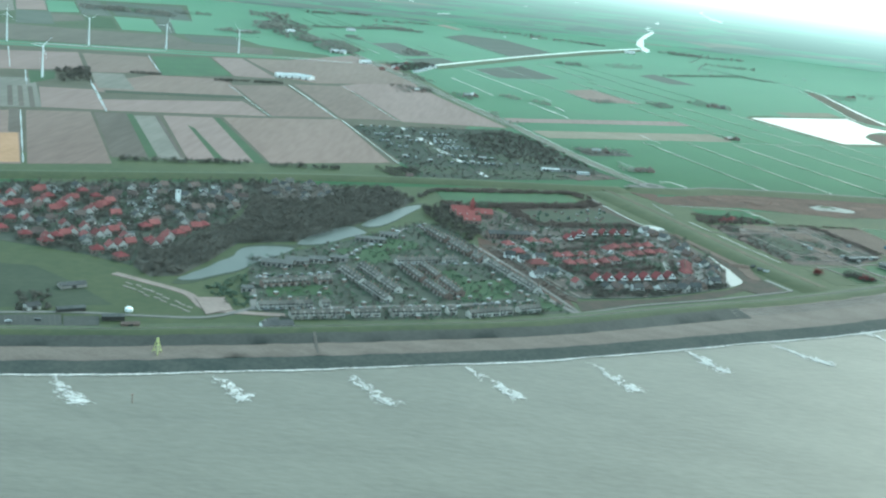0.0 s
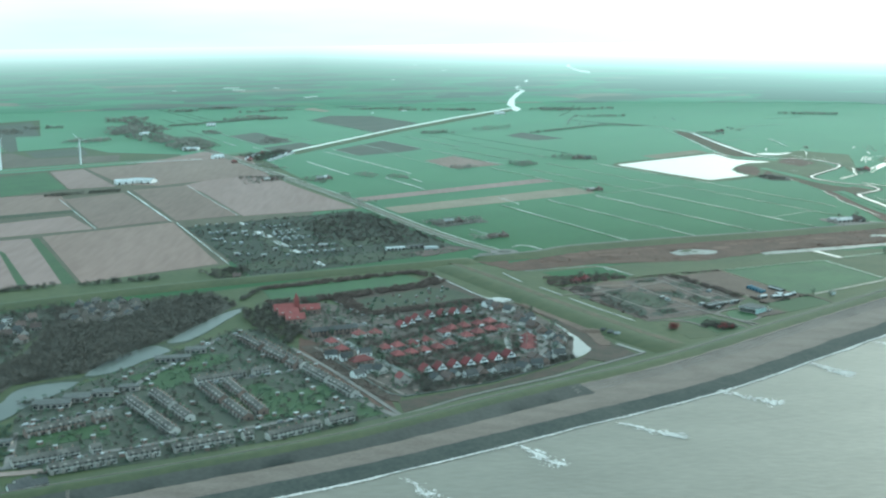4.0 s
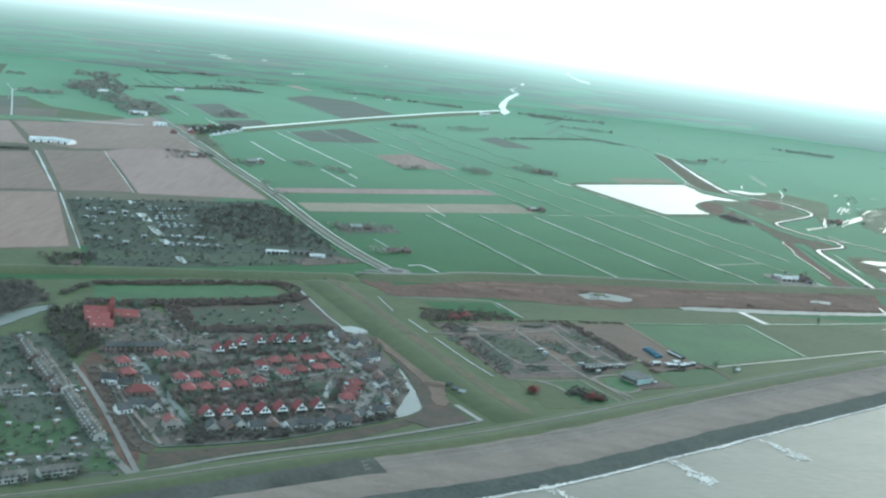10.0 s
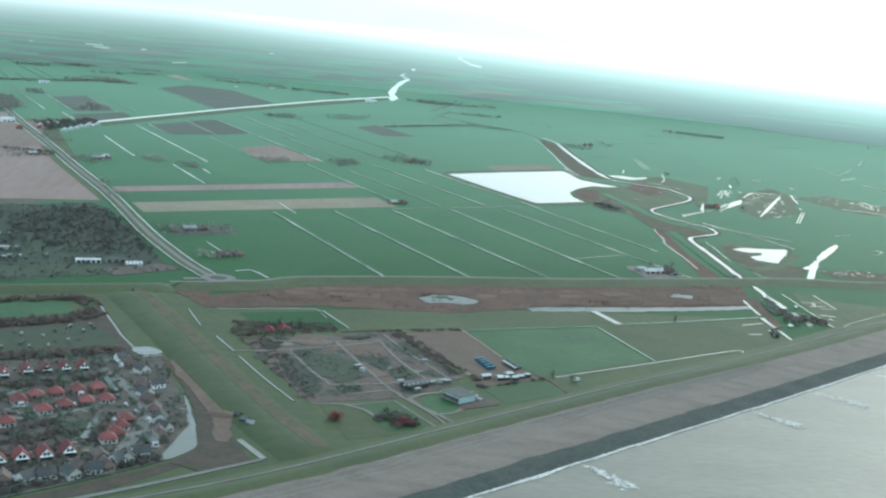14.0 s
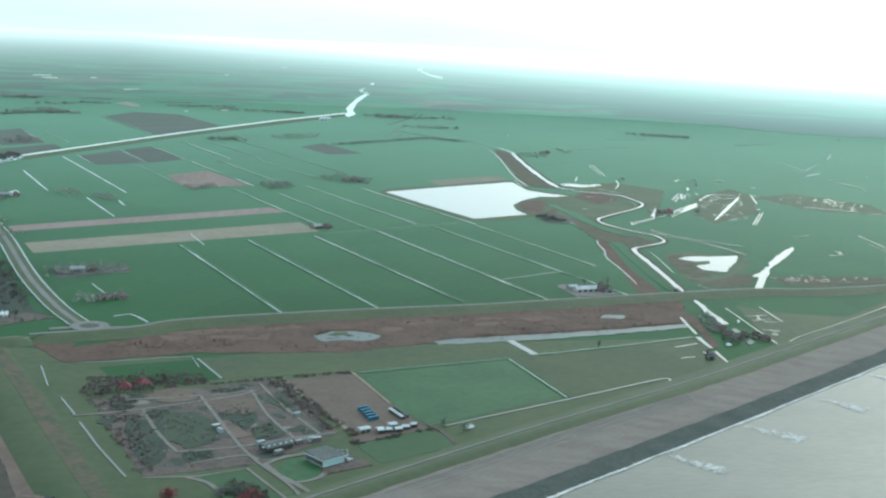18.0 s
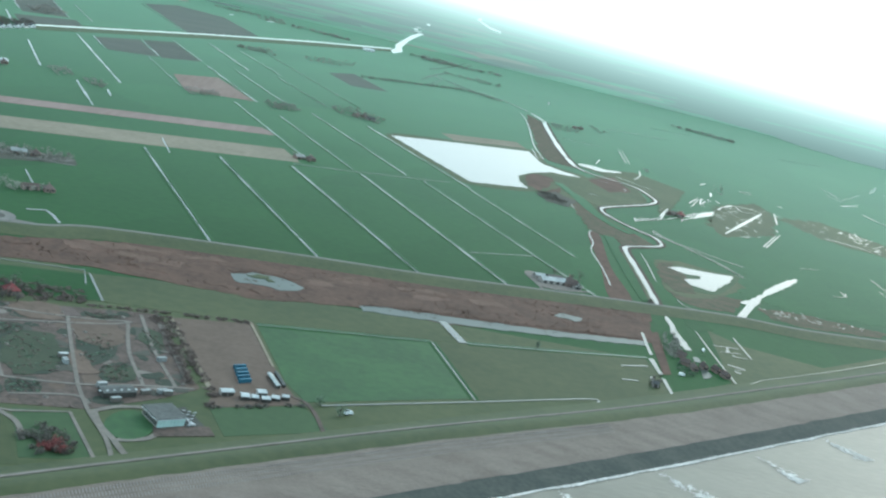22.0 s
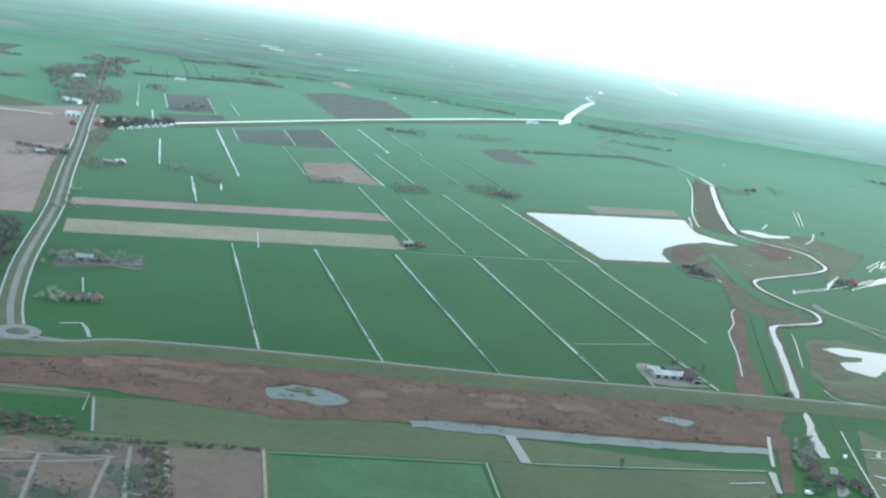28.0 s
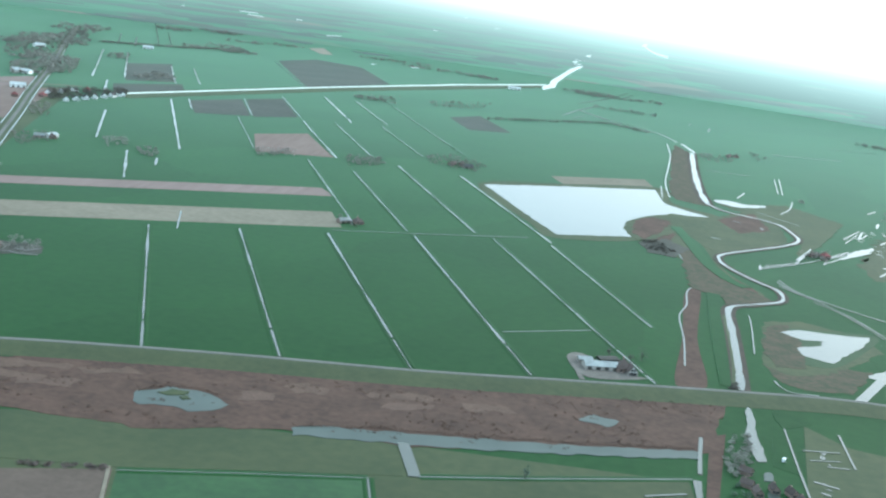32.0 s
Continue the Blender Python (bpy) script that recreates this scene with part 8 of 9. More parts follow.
patch("hall_terrace", [(387.8, 1132.4), (392.4, 1136.5), (404.4, 1116.2), (397.8, 1110.0)], 0.4, ASPHALT, "dark terrace beside the hall", "terrace")
for k in range(12):
    (x, y), = [(395.6, 1123.8)]
    t = root("picnic_table", "small pale table on the terrace", "table", "terrace tables")
    t.matrix_basis = pose(x + (k % 3 - 1) * 3.0, y + (k // 3 - 1.5) * 4.2, 0.4, 0, 0, turn + 5)
    part("top", *box_data(-0.9, 0.9, -0.4, 0.4, 0.68, 0.75), SHEET, t)
    for sx in (-0.7, 0.7):
        part("leg", *box_data(sx - 0.08, sx + 0.08, -0.3, 0.3, 0, 0.68), WOOD_DARK, t)
patch("round_lawn", rounded([(359.5, 1094.6), (360.1, 1108.2), (366.7, 1117.7), (376.1, 1117.4), (382.3, 1106.2), (381.7, 1091.5), (373.4, 1082.5), (365.5, 1084.8)]), 0.25, LAWN, "round mown lawn before the hall", "lawn")
lane(smooth_line([(350.4, 1109.0), (358.4, 1091.7), (366.6, 1081.3), (375.5, 1067.8), (380.2, 1062.8)]), 3.4, "pale drive round the lawn", "drive", SAND)
lane(smooth_line([(350.8, 1107.7), (360.4, 1119.1), (376.0, 1126.6)]), 3.4, "pale drive round the lawn", "drive", SAND)
lane(smooth_line([(367.3, 1079.0), (381.0, 1087.0), (388.9, 1099.3), (406.5, 1109.7)]), 3.4, "pale drive past the hall", "drive", SAND)
shop = barn_between("long dark workshop with white rooflights", [(348.5, 1129.9), (363.1, 1140.2)], 9, 3.0, 0.8, WOOD_DARK, ROOF_FELT, name="workshop", doors=4)
for k in range(6):
    part("rooflight", *box_data(-11 + 4 * k, -9.9 + 4 * k, -2.8, -1.4, 3.35, 3.75), SHEET, shop, "white rooflight")
for k, (x, y) in enumerate([(357.7, 1125.2), (346.3, 1141.3), (369.2, 1143.3), (377.2, 1148.9), (380.2, 1148.6), (367.0, 1196.1), (316.9, 1170.9), (320.3, 1163.4)]):
    c = root("cargo_box", "white site container on bare ground" if k % 2 else "pale yellowish site container on bare ground", "container", "site containers")
    c.matrix_basis = pose(x, y, 0.1, 0, 0, turn + (90 if k > 6 else 0) + dr.uniform(-6, 6))
    part("body", *box_data(-2.6, 2.6, -1.2, 1.2, 0.2, 2.5), SHEET_DULL if k % 2 else SAND, c)
    part("roof_rim", *box_data(-2.7, 2.7, -1.3, 1.3, 2.5, 2.65), SHEET_DULL, c)
    part("door", *box_data(2.55, 2.68, -1.0, 1.0, 0.35, 2.35), ROOF_FELT, c)

# huts and a van by the dyke pond
for ends, d, roof in (([(244.5, 1043.6), (248.6, 1042.1)], 6, ROOF_FELT), ([(248.7, 1037.5), (253.1, 1036.1)], 5, SHEET_DULL), ([(240.3, 1051.0), (243.3, 1049.2)], 4, ROOF_GREY)):
    barn_between("small hut beside the dyke pond", ends, d, 2.4, 1.2, WOOD_DARK, roof, name="dyke_hut", group="dyke huts", category="hut")

# storage yard
YARD = [(355.9, 1276.5), (407.5, 1299.7), (436.5, 1206.5), (452.5, 1175.0), (403.5, 1143.1), (401.3, 1167.4), (376.8, 1225.7)]
patch("yard_ground", YARD, 0.14, YARD_EARTH, "bare brown storage yard", "yard")
lane([(350.5, 1266.1), (369.0, 1220.3), (388.3, 1170.6)], 4, "pale track beside the yard", "yard_track", SAND)
hedge([(355.3, 1275.0), (381.6, 1211.1), (403.3, 1161.3), (404.0, 1143.4)], 4, "low bare hedge beside the yard", (1.0, 2.0), BRAMBLE)
strip("yard_edge", [(355.9, 1276.5), (376.8, 1225.7), (401.3, 1167.4)], 3, 0.3, STUBBLE, "pale dry verge of the yard", "verge")
hedge([(404.2, 1142.8), (428.2, 1157.0), (452.8, 1173.7)], 2, "low brown hedge before the yard", (1, 2))
lane(smooth_line([(442.6, 1185.3), (452.8, 1180.3), (460.2, 1166.8), (467.0, 1142.7)]), 2.6, "muddy track to the dyke", "yard_track", MUD)
(bx, by), (ex, ey) = [(407.5, 1209.3), (413.9, 1214.4)]
turn = math.degrees(math.atan2(ey - by, ex - bx))
(fx, fy), = [(416.8, 1190.8)]
for k in range(5):
    u = k / 4
    x, y = (bx + ex) / 2 + (fx - (bx + ex) / 2) * u, (by + ey) / 2 + (fy - (by + ey) / 2) * u
    s = root("container_row", "row of stacked blue steel containers", "container", "blue container rows")
    s.matrix_basis = pose(x, y, 0.1, 0, 0, turn)
    w = math.hypot(ex - bx, ey - by)
    for j in range(3):
        x0, x1 = -w / 2 + j * w / 3 + 0.05, -w / 2 + (j + 1) * w / 3 - 0.05
        c = part("container", *box_data(x0, x1, -0.8, 0.8, 0, 2.3), BLUE, s)
        part("lid", *box_data(x0 - 0.03, x1 + 0.03, -0.85, 0.85, 2.3, 2.42), BLUE, c)
for ends, d, h in (([(405.6, 1164.9), (413.9, 1169.2)], 8, 3.2), ([(417.4, 1165.5), (422.7, 1167.2)], 9, 3), ([(423.4, 1167.7), (427.7, 1168.8)], 7, 2.6), ([(425.3, 1175.5), (431.2, 1177.6)], 8, 3.2), ([(428.8, 1168.1), (434.4, 1170.0)], 7, 2.8), ([(434.2, 1174.2), (439.4, 1174.4)], 7, 2.4), ([(439.7, 1176.8), (444.1, 1178.0)], 5, 3)):
    barn_between("storage shed with a pale sheet roof", shorter(ends, 0.78), d * 0.6, h * 0.8, 0.7, BRICK_PALE, SHEET, name="storage_shed", group="storage sheds", doors=2)
barn_between("long low store with a pale roof and open bays", [(428.9, 1209.8), (436.4, 1192.2)], 2.2, 1.8, 0.4, WOOD_DARK, SHEET_DULL, name="bay_store", doors=5)
barn_between("narrow dark shed beside the store", [(432.2, 1215.2), (439.5, 1195.6)], 1.6, 1.6, 0.3, WOOD_DARK, ROOF_FELT, name="bay_store", doors=2)

# houses by the diagonal dyke
for pts, turn in (([(247.8, 1249.8)], 10), ([(258.9, 1258.7)], 40)):
    (x, y), = pts
    b = house("farm cottage with a steep red roof among shrubs", 8.5, 9, 2.6, 3.8, "hip", BRICK, ROOF_DEEP, "cottages by the dyke")
    b.matrix_basis = pose(x, y, 0, 0, 0, turn)
    plant("bare", [(x + dr.uniform(-16, 16), y + dr.choice((-1, 1)) * dr.uniform(9, 16)) for _ in range(5)], dr)
for spot, n, wide, tall in (((301.0, 1058.0), 24, 3.0, (4.5, 8.5)), ((344.5, 1057.5), 34, 4.6, (3.0, 5.5))):
    thicket("russet_tree", [(spot[0] + dr.gauss(0, wide * 0.6), spot[1] + dr.gauss(0, wide * 0.6)) for _ in range(n)], (1.2, 2.2), tall, RUSSET, "broad russet-leaved tree by the dyke", 0.8, 40, "tree")
thicket("garden_shrubs", [(334 + dr.gauss(0, 4), 1064 + dr.gauss(0, 3)) for _ in range(26)], (1.0, 2.0), (2, 4.5), TWIGS, "dark bare shrubs beside a russet tree", 0.9, 34, "shrubs")
field([(314.6, 1092.5), (340.7, 1101.0), (365.2, 1054.6), (334.2, 1041.3)], GRASS_MID, "green garden plot with a pale edge")
lane([(284.6, 1085.8), (315.2, 1088.5), (340.7, 1101.0), (364.5, 1056.0)], 2, "pale path round the garden plot", "garden_path", SAND)
lane(smooth_line([(308.1, 1086.9), (321.4, 1077.7), (330.0, 1060.1)]), 3, "pale path across a garden plot", "garden_path", SAND)
thicket("garden_shrubs", scatter([(330.4, 1081.3), (351.7, 1072.4), (355.2, 1054.1), (337.9, 1044.8)], 40, dr), (1.2, 2.4), (2, 5), TWIGS, "dark garden shrubs round a plot", 1.0, 34, "shrubs")
field([(290.2, 1087.1), (311.1, 1086.8), (336.6, 1034.7), (308.5, 1023.9)], GRASS_PALE, "rough paddock beside the dyke")

# ---------------------------------------------------------------- farms on the polder
(x, y), = [(652.3, 1614.2)]
barn_between("long barn in grey and white of the polder farm", [(637.5, 1603.0), (662.3, 1611.7)], 10, 3.0, 2.6, BRICK_PALE, SHEET_DULL, name="long_barn", doors=4)
barn_between("weathered pale shed of the polder farm", [(632.9, 1614.3), (642.9, 1617.3)], 7, 3, 1.6, BRICK_PALE, SHEET_DULL, name="white_shed", doors=1)
barn_between("dark silage store with pale tyres", [(647.8, 1628.6), (662.2, 1635.6)], 8, 1.2, 0.6, ASPHALT, WOOD_DARK, name="silage_store", doors=1)
farm = house("farmhouse with a steep brown-red pyramid roof", 12, 12, 3.0, 6.0, "hip", BRICK, ROOF_BROWN, "polder farmhouses", name="farmhouse")
(x, y), = [(666.5, 1611.3)]
farm.matrix_basis = pose(x, y, 0, 0, 0, 15)
(x, y), = [(672.3, 1606.4)]
front = house("farm cottage with a white gable", 7.5, 9, 2.8, 4.0, "gable", BRICK_PALE, ROOF_BROWN, "polder farmhouses", WALL_LIGHT)
front.matrix_basis = pose(x, y, 0, 0, 0, 18)
patch("farm_yard", rounded([(624.6, 1620.8), (635.6, 1636.1), (665.7, 1605.4), (684.1, 1599.8), (641.4, 1581.1)]), 0.3, SAND, "pale concrete farm yard", "yard")
lane([(628.5, 1618.8), (637.6, 1573.8)], 4, "pale farm drive", "farm_drive", SAND)
pr = random.Random(66)
plant("bare", [(x + pr.uniform(-4, 4), y + pr.uniform(-4, 4)) for x, y in [(659.2, 1641.1), (682.9, 1643.3), (674.2, 1631.1)]], pr)

for pts, turn in (([(739.6, 1449.1)], 60), ([(738.4, 1430.0)], 60), ([(743.5, 1420.1)], 10), ([(753.9, 1429.1)], 10), ([(763.7, 1427.7)], 25), ([(768.5, 1417.9)], 25)):
    (x, y), = pts
    b = house("old brown-roofed farm building by the outlet canal", 5, 7.5, 2.4, 2.6, "gable", BRICK, ROOF_BROWN, "farm buildings by the outlet canal")
    b.matrix_basis = pose(x, y, 0, 0, 0, turn)
thicket("farm_trees", scatter([(736.4, 1509.4), (749.1, 1514.4), (744.4, 1460.6), (731.9, 1434.8), (727.2, 1449.0)], 45, pr), (1.4, 2.4), (2, 5.5), TWIGS_HAZED, "bare trees round the canal farm", 1.0, 44, "trees")
thicket("farm_trees", scatter([(733.2, 1430.0), (745.8, 1410.9), (735.0, 1393.5), (723.9, 1396.9)], 14, pr), (1.2, 2.2), (2, 5), LEAVES, "dark shrubs round the canal farm", 1.0, 34, "trees")
thicket("farm_trees", scatter([(695.8, 1373.8), (709.0, 1387.3), (701.7, 1348.2), (692.4, 1347.2)], 16, pr), (1.0, 1.8), (1.5, 3.5), TWIGS, "bare shrubs by the drain", 1.0, 30, "trees")
barn_between("small pumping house by the drain", [(695.9, 1354.1), (700.3, 1353.9)], 5, 3, 1.6, BRICK_PALE, ROOF_GREY, name="pump_house", category="building")
for pts in ([(728.1, 1396.4)], [(766.3, 1481.5)], [(478.4, 1174.9)], [(479.0, 1175.1)]):
    (x, y), = pts
    v = root("white_van", "small white van parked by a track", "van")
    v.matrix_basis = pose(x, y, 0.5, 0, 0, pr.uniform(0, 90))
    part("body", *box_data(-2.3, 1.2, -0.95, 0.95, 0.3, 2.1), STEEL_WHITE, v)
    part("cab", *box_data(1.2, 2.4, -0.92, 0.92, 0.3, 1.5), STEEL_WHITE, v)
    part("windscreen", *box_data(1.15, 1.6, -0.8, 0.8, 1.5, 1.95), PANE, v)
    for wx in (-1.5, 1.6):
        part("wheel", *tube_data((wx, -1.0, 0.35), (wx, 1.0, 0.35), 0.35, 0.35, 10), RUBBER, v)

# farmsteads: a barn or two, a house, and a belt of bare trees
for k, (pts, belt, n) in enumerate((([(136.8, 1647.7)], [(108.7, 1653.4), (133.0, 1682.5), (178.0, 1686.5), (185.5, 1652.1), (128.9, 1617.5)], 60), ([(186.3, 1525.2)], [(170.5, 1518.3), (192.9, 1535.5), (197.6, 1522.0), (177.1, 1504.7)], 16), ([(374.6, 1954.4)], [(359.6, 1970.9), (382.3, 1974.2), (388.0, 1940.6), (373.1, 1927.8)], 12),
                                    ([(420.0, 2450.6)], [(372.7, 2483.5), (408, 2538), (468.1, 2480.5), (466.4, 2409.0), (390.1, 2428.7)], 110), ([(311.4, 2350.7)], [(279.7, 2373.5), (322.9, 2412.1), (341.0, 2349.8), (300.6, 2293.4)], 90), ([(189.5, 2326.9)], [(160.7, 2329.1), (213.4, 2356.1), (224.2, 2308.1), (182.8, 2270.7)], 60),
                                    ([(14.1, 2206.3)], [(-9.0, 2220.3), (13.2, 2249.8), (40.7, 2179.7), (23.8, 2158.5)], 40), ([(71.6, 2182.9)], [(48.1, 2188.9), (72.4, 2207.2), (95.6, 2145.2), (74.9, 2142.3)], 40), ([(-65.6, 2157.9)], [(-105.3, 2161.8), (-70.0, 2197.2), (-37.7, 2139.4), (-61.3, 2085.8)], 60), ([(-157.4, 2339.6)], [(-217.0, 2425.6), (-185.6, 2430.5), (-131.6, 2313.2), (-153.9, 2303.1)], 60),
                                    ([(130.9, 1624.7)], [(101.3, 1659.9), (134.8, 1678.0), (153.5, 1650.2), (114.9, 1612.5)], 30), ([(168.0, 1528.3)], [(157.8, 1545.8), (177.4, 1531.4), (175.1, 1502.7), (160.7, 1506.3)], 12), ([(-15.9, 1943.8)], [(-28.3, 1957.1), (-7.3, 1965.9), (-1.7, 1907.6), (-18.6, 1903.0)], 14), ([(20.1, 1857.4)], [(5.9, 1878.7), (37.7, 1874.4), (37.5, 1839.9), (14.2, 1829.1)], 14),
                                    ([(-158.4, 2149.6)], [(-207.0, 2167.0), (-142.9, 2215.1), (-126.4, 2121.1), (-186.0, 2088.4)], 70), ([(871, 3073)], [(811, 3051), (882, 3068), (868, 2972), (809, 2936)], 60), ([(936, 3176)], [(916, 3196), (961, 3128), (922, 3050)], 22), ([(933, 2589)], [(931, 2618), (947, 2613), (933, 2560)], 8),
                                    ([(299, 3304)], [(252, 3251), (376, 3394), (368, 3242), (283, 3167)], 90), ([(150, 3182)], [(115, 3148), (194, 3265), (201, 3162), (150, 3071)], 60), ([(1058, 2562)], [(1067, 2626), (1087, 2626), (1054, 2506), (1035, 2506)], 12), ([(893.1, 2182.0)], [(876.0, 2191.2), (918.8, 2217.9), (905.9, 2160.7), (874.7, 2146.2)], 30))):
    thicket("shelter_belt", scatter(belt, n, pr), (1.6, 3.2), (3.5, 8), TWIGS_HAZED, "bare shelter belt round a farmstead", 1.0, 40)
    (x, y), = pts
    if k in (0, 2, 3, 8, 14, 15, 21, 1):
        barn("farm barn with a dark roof among trees" if k % 2 else "farm barn with a pale sheet roof among trees", x, y, 20 + 15 * (k % 4), 14, 7.5, 2.8, 2.4, BRICK, ROOF_BROWN if k % 2 else SHEET_DULL, name="farm_barn", group="polder farm barns", doors=2)
        f = house("polder farmhouse with a %s roof among trees" % ("red" if k == 21 else "brown"), 9, 9, 2.8, 3.8, "hip", BRICK, ROOF_RED if k == 21 else ROOF_BROWN, "polder farmhouses", name="farmhouse")
        f.matrix_basis = pose(x + 14, y + 6, 0, 0, 0, 20 + 10 * (k % 5))
    if k == 3:
        barn("farm barn with a grey roof among trees", x + 24, y - 8, 30, 14, 9, 3, 3, BRICK_PALE, ROOF_GREY, name="farm_barn", group="polder farm barns", doors=2)
barn_between("white farm shed by the main road", [(-58.3, 2161.4), (-54.8, 2178.7)], 10, 4, 2, RENDER_WHITE, SHEET, name="white_shed", doors=1)

# the village along the far canal, and scattered far buildings
far_homes = [house("far village house with red roof", 10, 10, 3.5, 4, "hip", BRICK, ROOF_RED, "far village houses"), house("far village house painted white", 9, 11, 3.5, 4, "gable", RENDER_WHITE, ROOF_GREY, "far village houses")]
spread(far_homes, along(*[(-190.1, 2472.9), (-158, 2641)], 24)[0] + along(*[(-269.0, 2435.6), (-216, 2511)], 40)[0] + along(*[(-242, 2511), (-218, 2647)], 30)[0], pr, 15, 30)
thicket("canal_village_trees", scatter([(-265, 2582), (-186, 2712), (-157, 2644), (-212.3, 2475.2)], 170, pr), (2.4, 4.2), (5, 10), TWIGS, "bare trees of the canal village", 1.6, 40, "wood")
thicket("far_wood", scatter([(-699, 3252), (-729, 3716), (-587, 3455), (-502, 2997), (-549, 2973)], 220, pr), (4, 7), (6, 12), TWIGS_HAZED, "far bare wood", 2.4, 36, "wood")
thicket("far_wood", scatter([(-474, 2855), (-439, 3065), (-339, 2829), (-385, 2688)], 200, pr), (3, 6), (6, 11), TWIGS_HAZED, "far bare wood", 2.2, 36, "wood")
for pts, w in (([(-313, 2548), (-294, 2562)], 14), ([(-475, 3483), (-453, 3493)], 14), ([(-595, 3179), (-581, 3198)], 14), ([(372, 3847), (400, 3863)], 12), ([(-412.2, 2127.6), (-381.8, 2141.7)], 16), ([(-383.5, 2150.6), (-348.0, 2138.1)], 20), ([(-406, 2730), (-371, 2730)], 16)):
    barn_between("large far farm shed with a pale roof", pts, w, 5, 3, RENDER_WHITE, SHEET, name="far_shed", group="far farm sheds", doors=3)
for line, wdt in (([(-393.6, 1210.7), (-330.3, 1239.9), (-270.1, 1273.9)], 9), ([(-248.0, 1274.0), (-173.5, 1301.9)], 8), ([(-135.0, 1327.7), (-87.5, 1344.1)], 9), ([(-486.0, 1969.7), (-380.7, 2030.0)], 10), ([(-622.4, 1949.6), (-572.4, 1958.5)], 9), ([(-210.6, 2187.8), (-130.6, 2173.3)], 9), ([(-582, 3475), (-428, 3649), (-337, 3823)], 14), ([(399, 3083), (641, 3350), (725, 3265)], 6), ([(-351, 3705), (-308, 3780)], 16)):
    # the farther rows take the twigs with haze in their colour
    hedge(line, wdt, "bare hedgerow between far fields", (4, 8.5), TWIGS_HAZED if line[0][1] > 2600 else None, 2.5)
thicket("copse", scatter([(-717.6, 1873.1), (-688.4, 1941.3), (-631.0, 1786.1), (-664.8, 1747.7)], 110, pr), (3, 5), (6, 11), TWIGS, "dense bare copse in the fields", 1.6, 46, "wood")

# woods and hedges of the middle distance
for x, y, a, b in ((-572, 4324, 81, 60), (-324, 3736, 57, 30), (-230, 2938, 40, 70), (10, 4193, 107, 26), (172, 4091, 148, 24), (275, 4075, 64, 30), (598, 4038, 100, 60), (736, 4049, 57, 24), (678, 3676, 88, 20), (1319, 3677, 122, 30), (157, 3119, 55, 18), (-311, 4178, 60, 26),
                   (-761, 3769, 70, 150), (-654, 3363, 91, 130), (-463, 2979, 50, 90), (-671, 4176, 62, 50), (-385, 3842, 62, 28), (-421, 3213, 28, 60), (-664, 3236, 48, 60), (-682, 3002, 60, 70), (-995, 3314, 60, 110), (-1129, 3293, 90, 110), (-512, 2997, 45, 60), (-420, 3716, 66, 24), (-419, 4086, 62, 26), (-928, 3464, 87, 24)):
    wide = far_clump(x, y, a, b, pr, 14)
    thicket("far_wood", scatter(wide, max(8, min(90, int(a * b / 90))), pr), (5, 9), (6, 12), TWIGS_HAZED, "far bare wood across the polder", 3.0, 26, "wood")
for pts in ([(536, 3379), (563, 3546), (611, 3747)], [(559, 3346), (581, 3439)], [(661, 4016), (697, 4238)], [(822, 3588), (832, 3629)], [(872, 3584), (861, 3494)], [(1459, 3468), (1596, 3555)], [(968, 3215), (1126, 3297)], [(560, 3736), (626, 3979), (683, 4287)], [(565, 3570), (590, 3510), (668, 3344), (722, 3306)]):
    strip("marsh_ditch", smooth_line(pts, 3), 5, 0.5, WATER, "pale gleaming ditch far out in the meadows", "ditch")

# lone bushes in the meadows
plant("green", [(611.8, 1383.1)] + [(461.9, 1180.6)] + [(474.2, 1169.8)], pr)
thicket("roadside_scrub", scatter([(688.4, 2117.0), (708.0, 2123.1), (728.3, 2070.2), (715.2, 2054.1), (694.0, 2073.7)], 60, pr), (1.6, 2.6), (2, 5), TWIGS, "dark bare willow scrub by the lake reeds", 1.0, 40, "scrub")
thicket("roadside_scrub", scatter([(744.8, 1623.5), (751.0, 1631.7), (751.5, 1609.0), (744.4, 1600.2)], 10, pr), (1.0, 1.8), (1.5, 3), TWIGS, "bare scrub by the river bank", 1.0, 34, "scrub")

# wind turbines
def turbine(x, y, height, spin):
    t = root("wind_turbine", "white three-bladed wind turbine standing still", "wind turbine", "wind turbines")
    t.matrix_basis = pose(x, y, 0, 0, 0, 18)
    part("tower", *tube_data((0, 0, 0), (0, 0, height), 1.7, 0.85, 14), STEEL_WHITE, t)
    part("nacelle", *box_data(-1.3, 1.3, -3.4, 2.4, height, height + 2.4), STEEL_WHITE, t)
    hub = part("hub", *tube_data((0, -3.4, height + 1.2), (0, -4.8, height + 1.2), 1.2, 0.6, 10), STEEL_WHITE, t)
    for k in range(3):
        a = radians(spin + 120 * k)
        d = Vector((math.sin(a), 0, math.cos(a)))
        part("blade", *tube_data(Vector((0, -4.2, height + 1.2)) + d, Vector((0, -4.2, height + 1.2)) + d * 19, 0.42, 0.12, 6), STEEL_WHITE, hub)


for (x, y), hgt, spin in zip([(-950.0, 2224.8), (-820.9, 2307.3), (-689.3, 2385.6), (-560.1, 2468.8), (-702.1, 1775.9)], (50, 50, 48, 46, 46), (5, 62, 24, 80, 40)):
    turbine(x, y, hgt, spin)

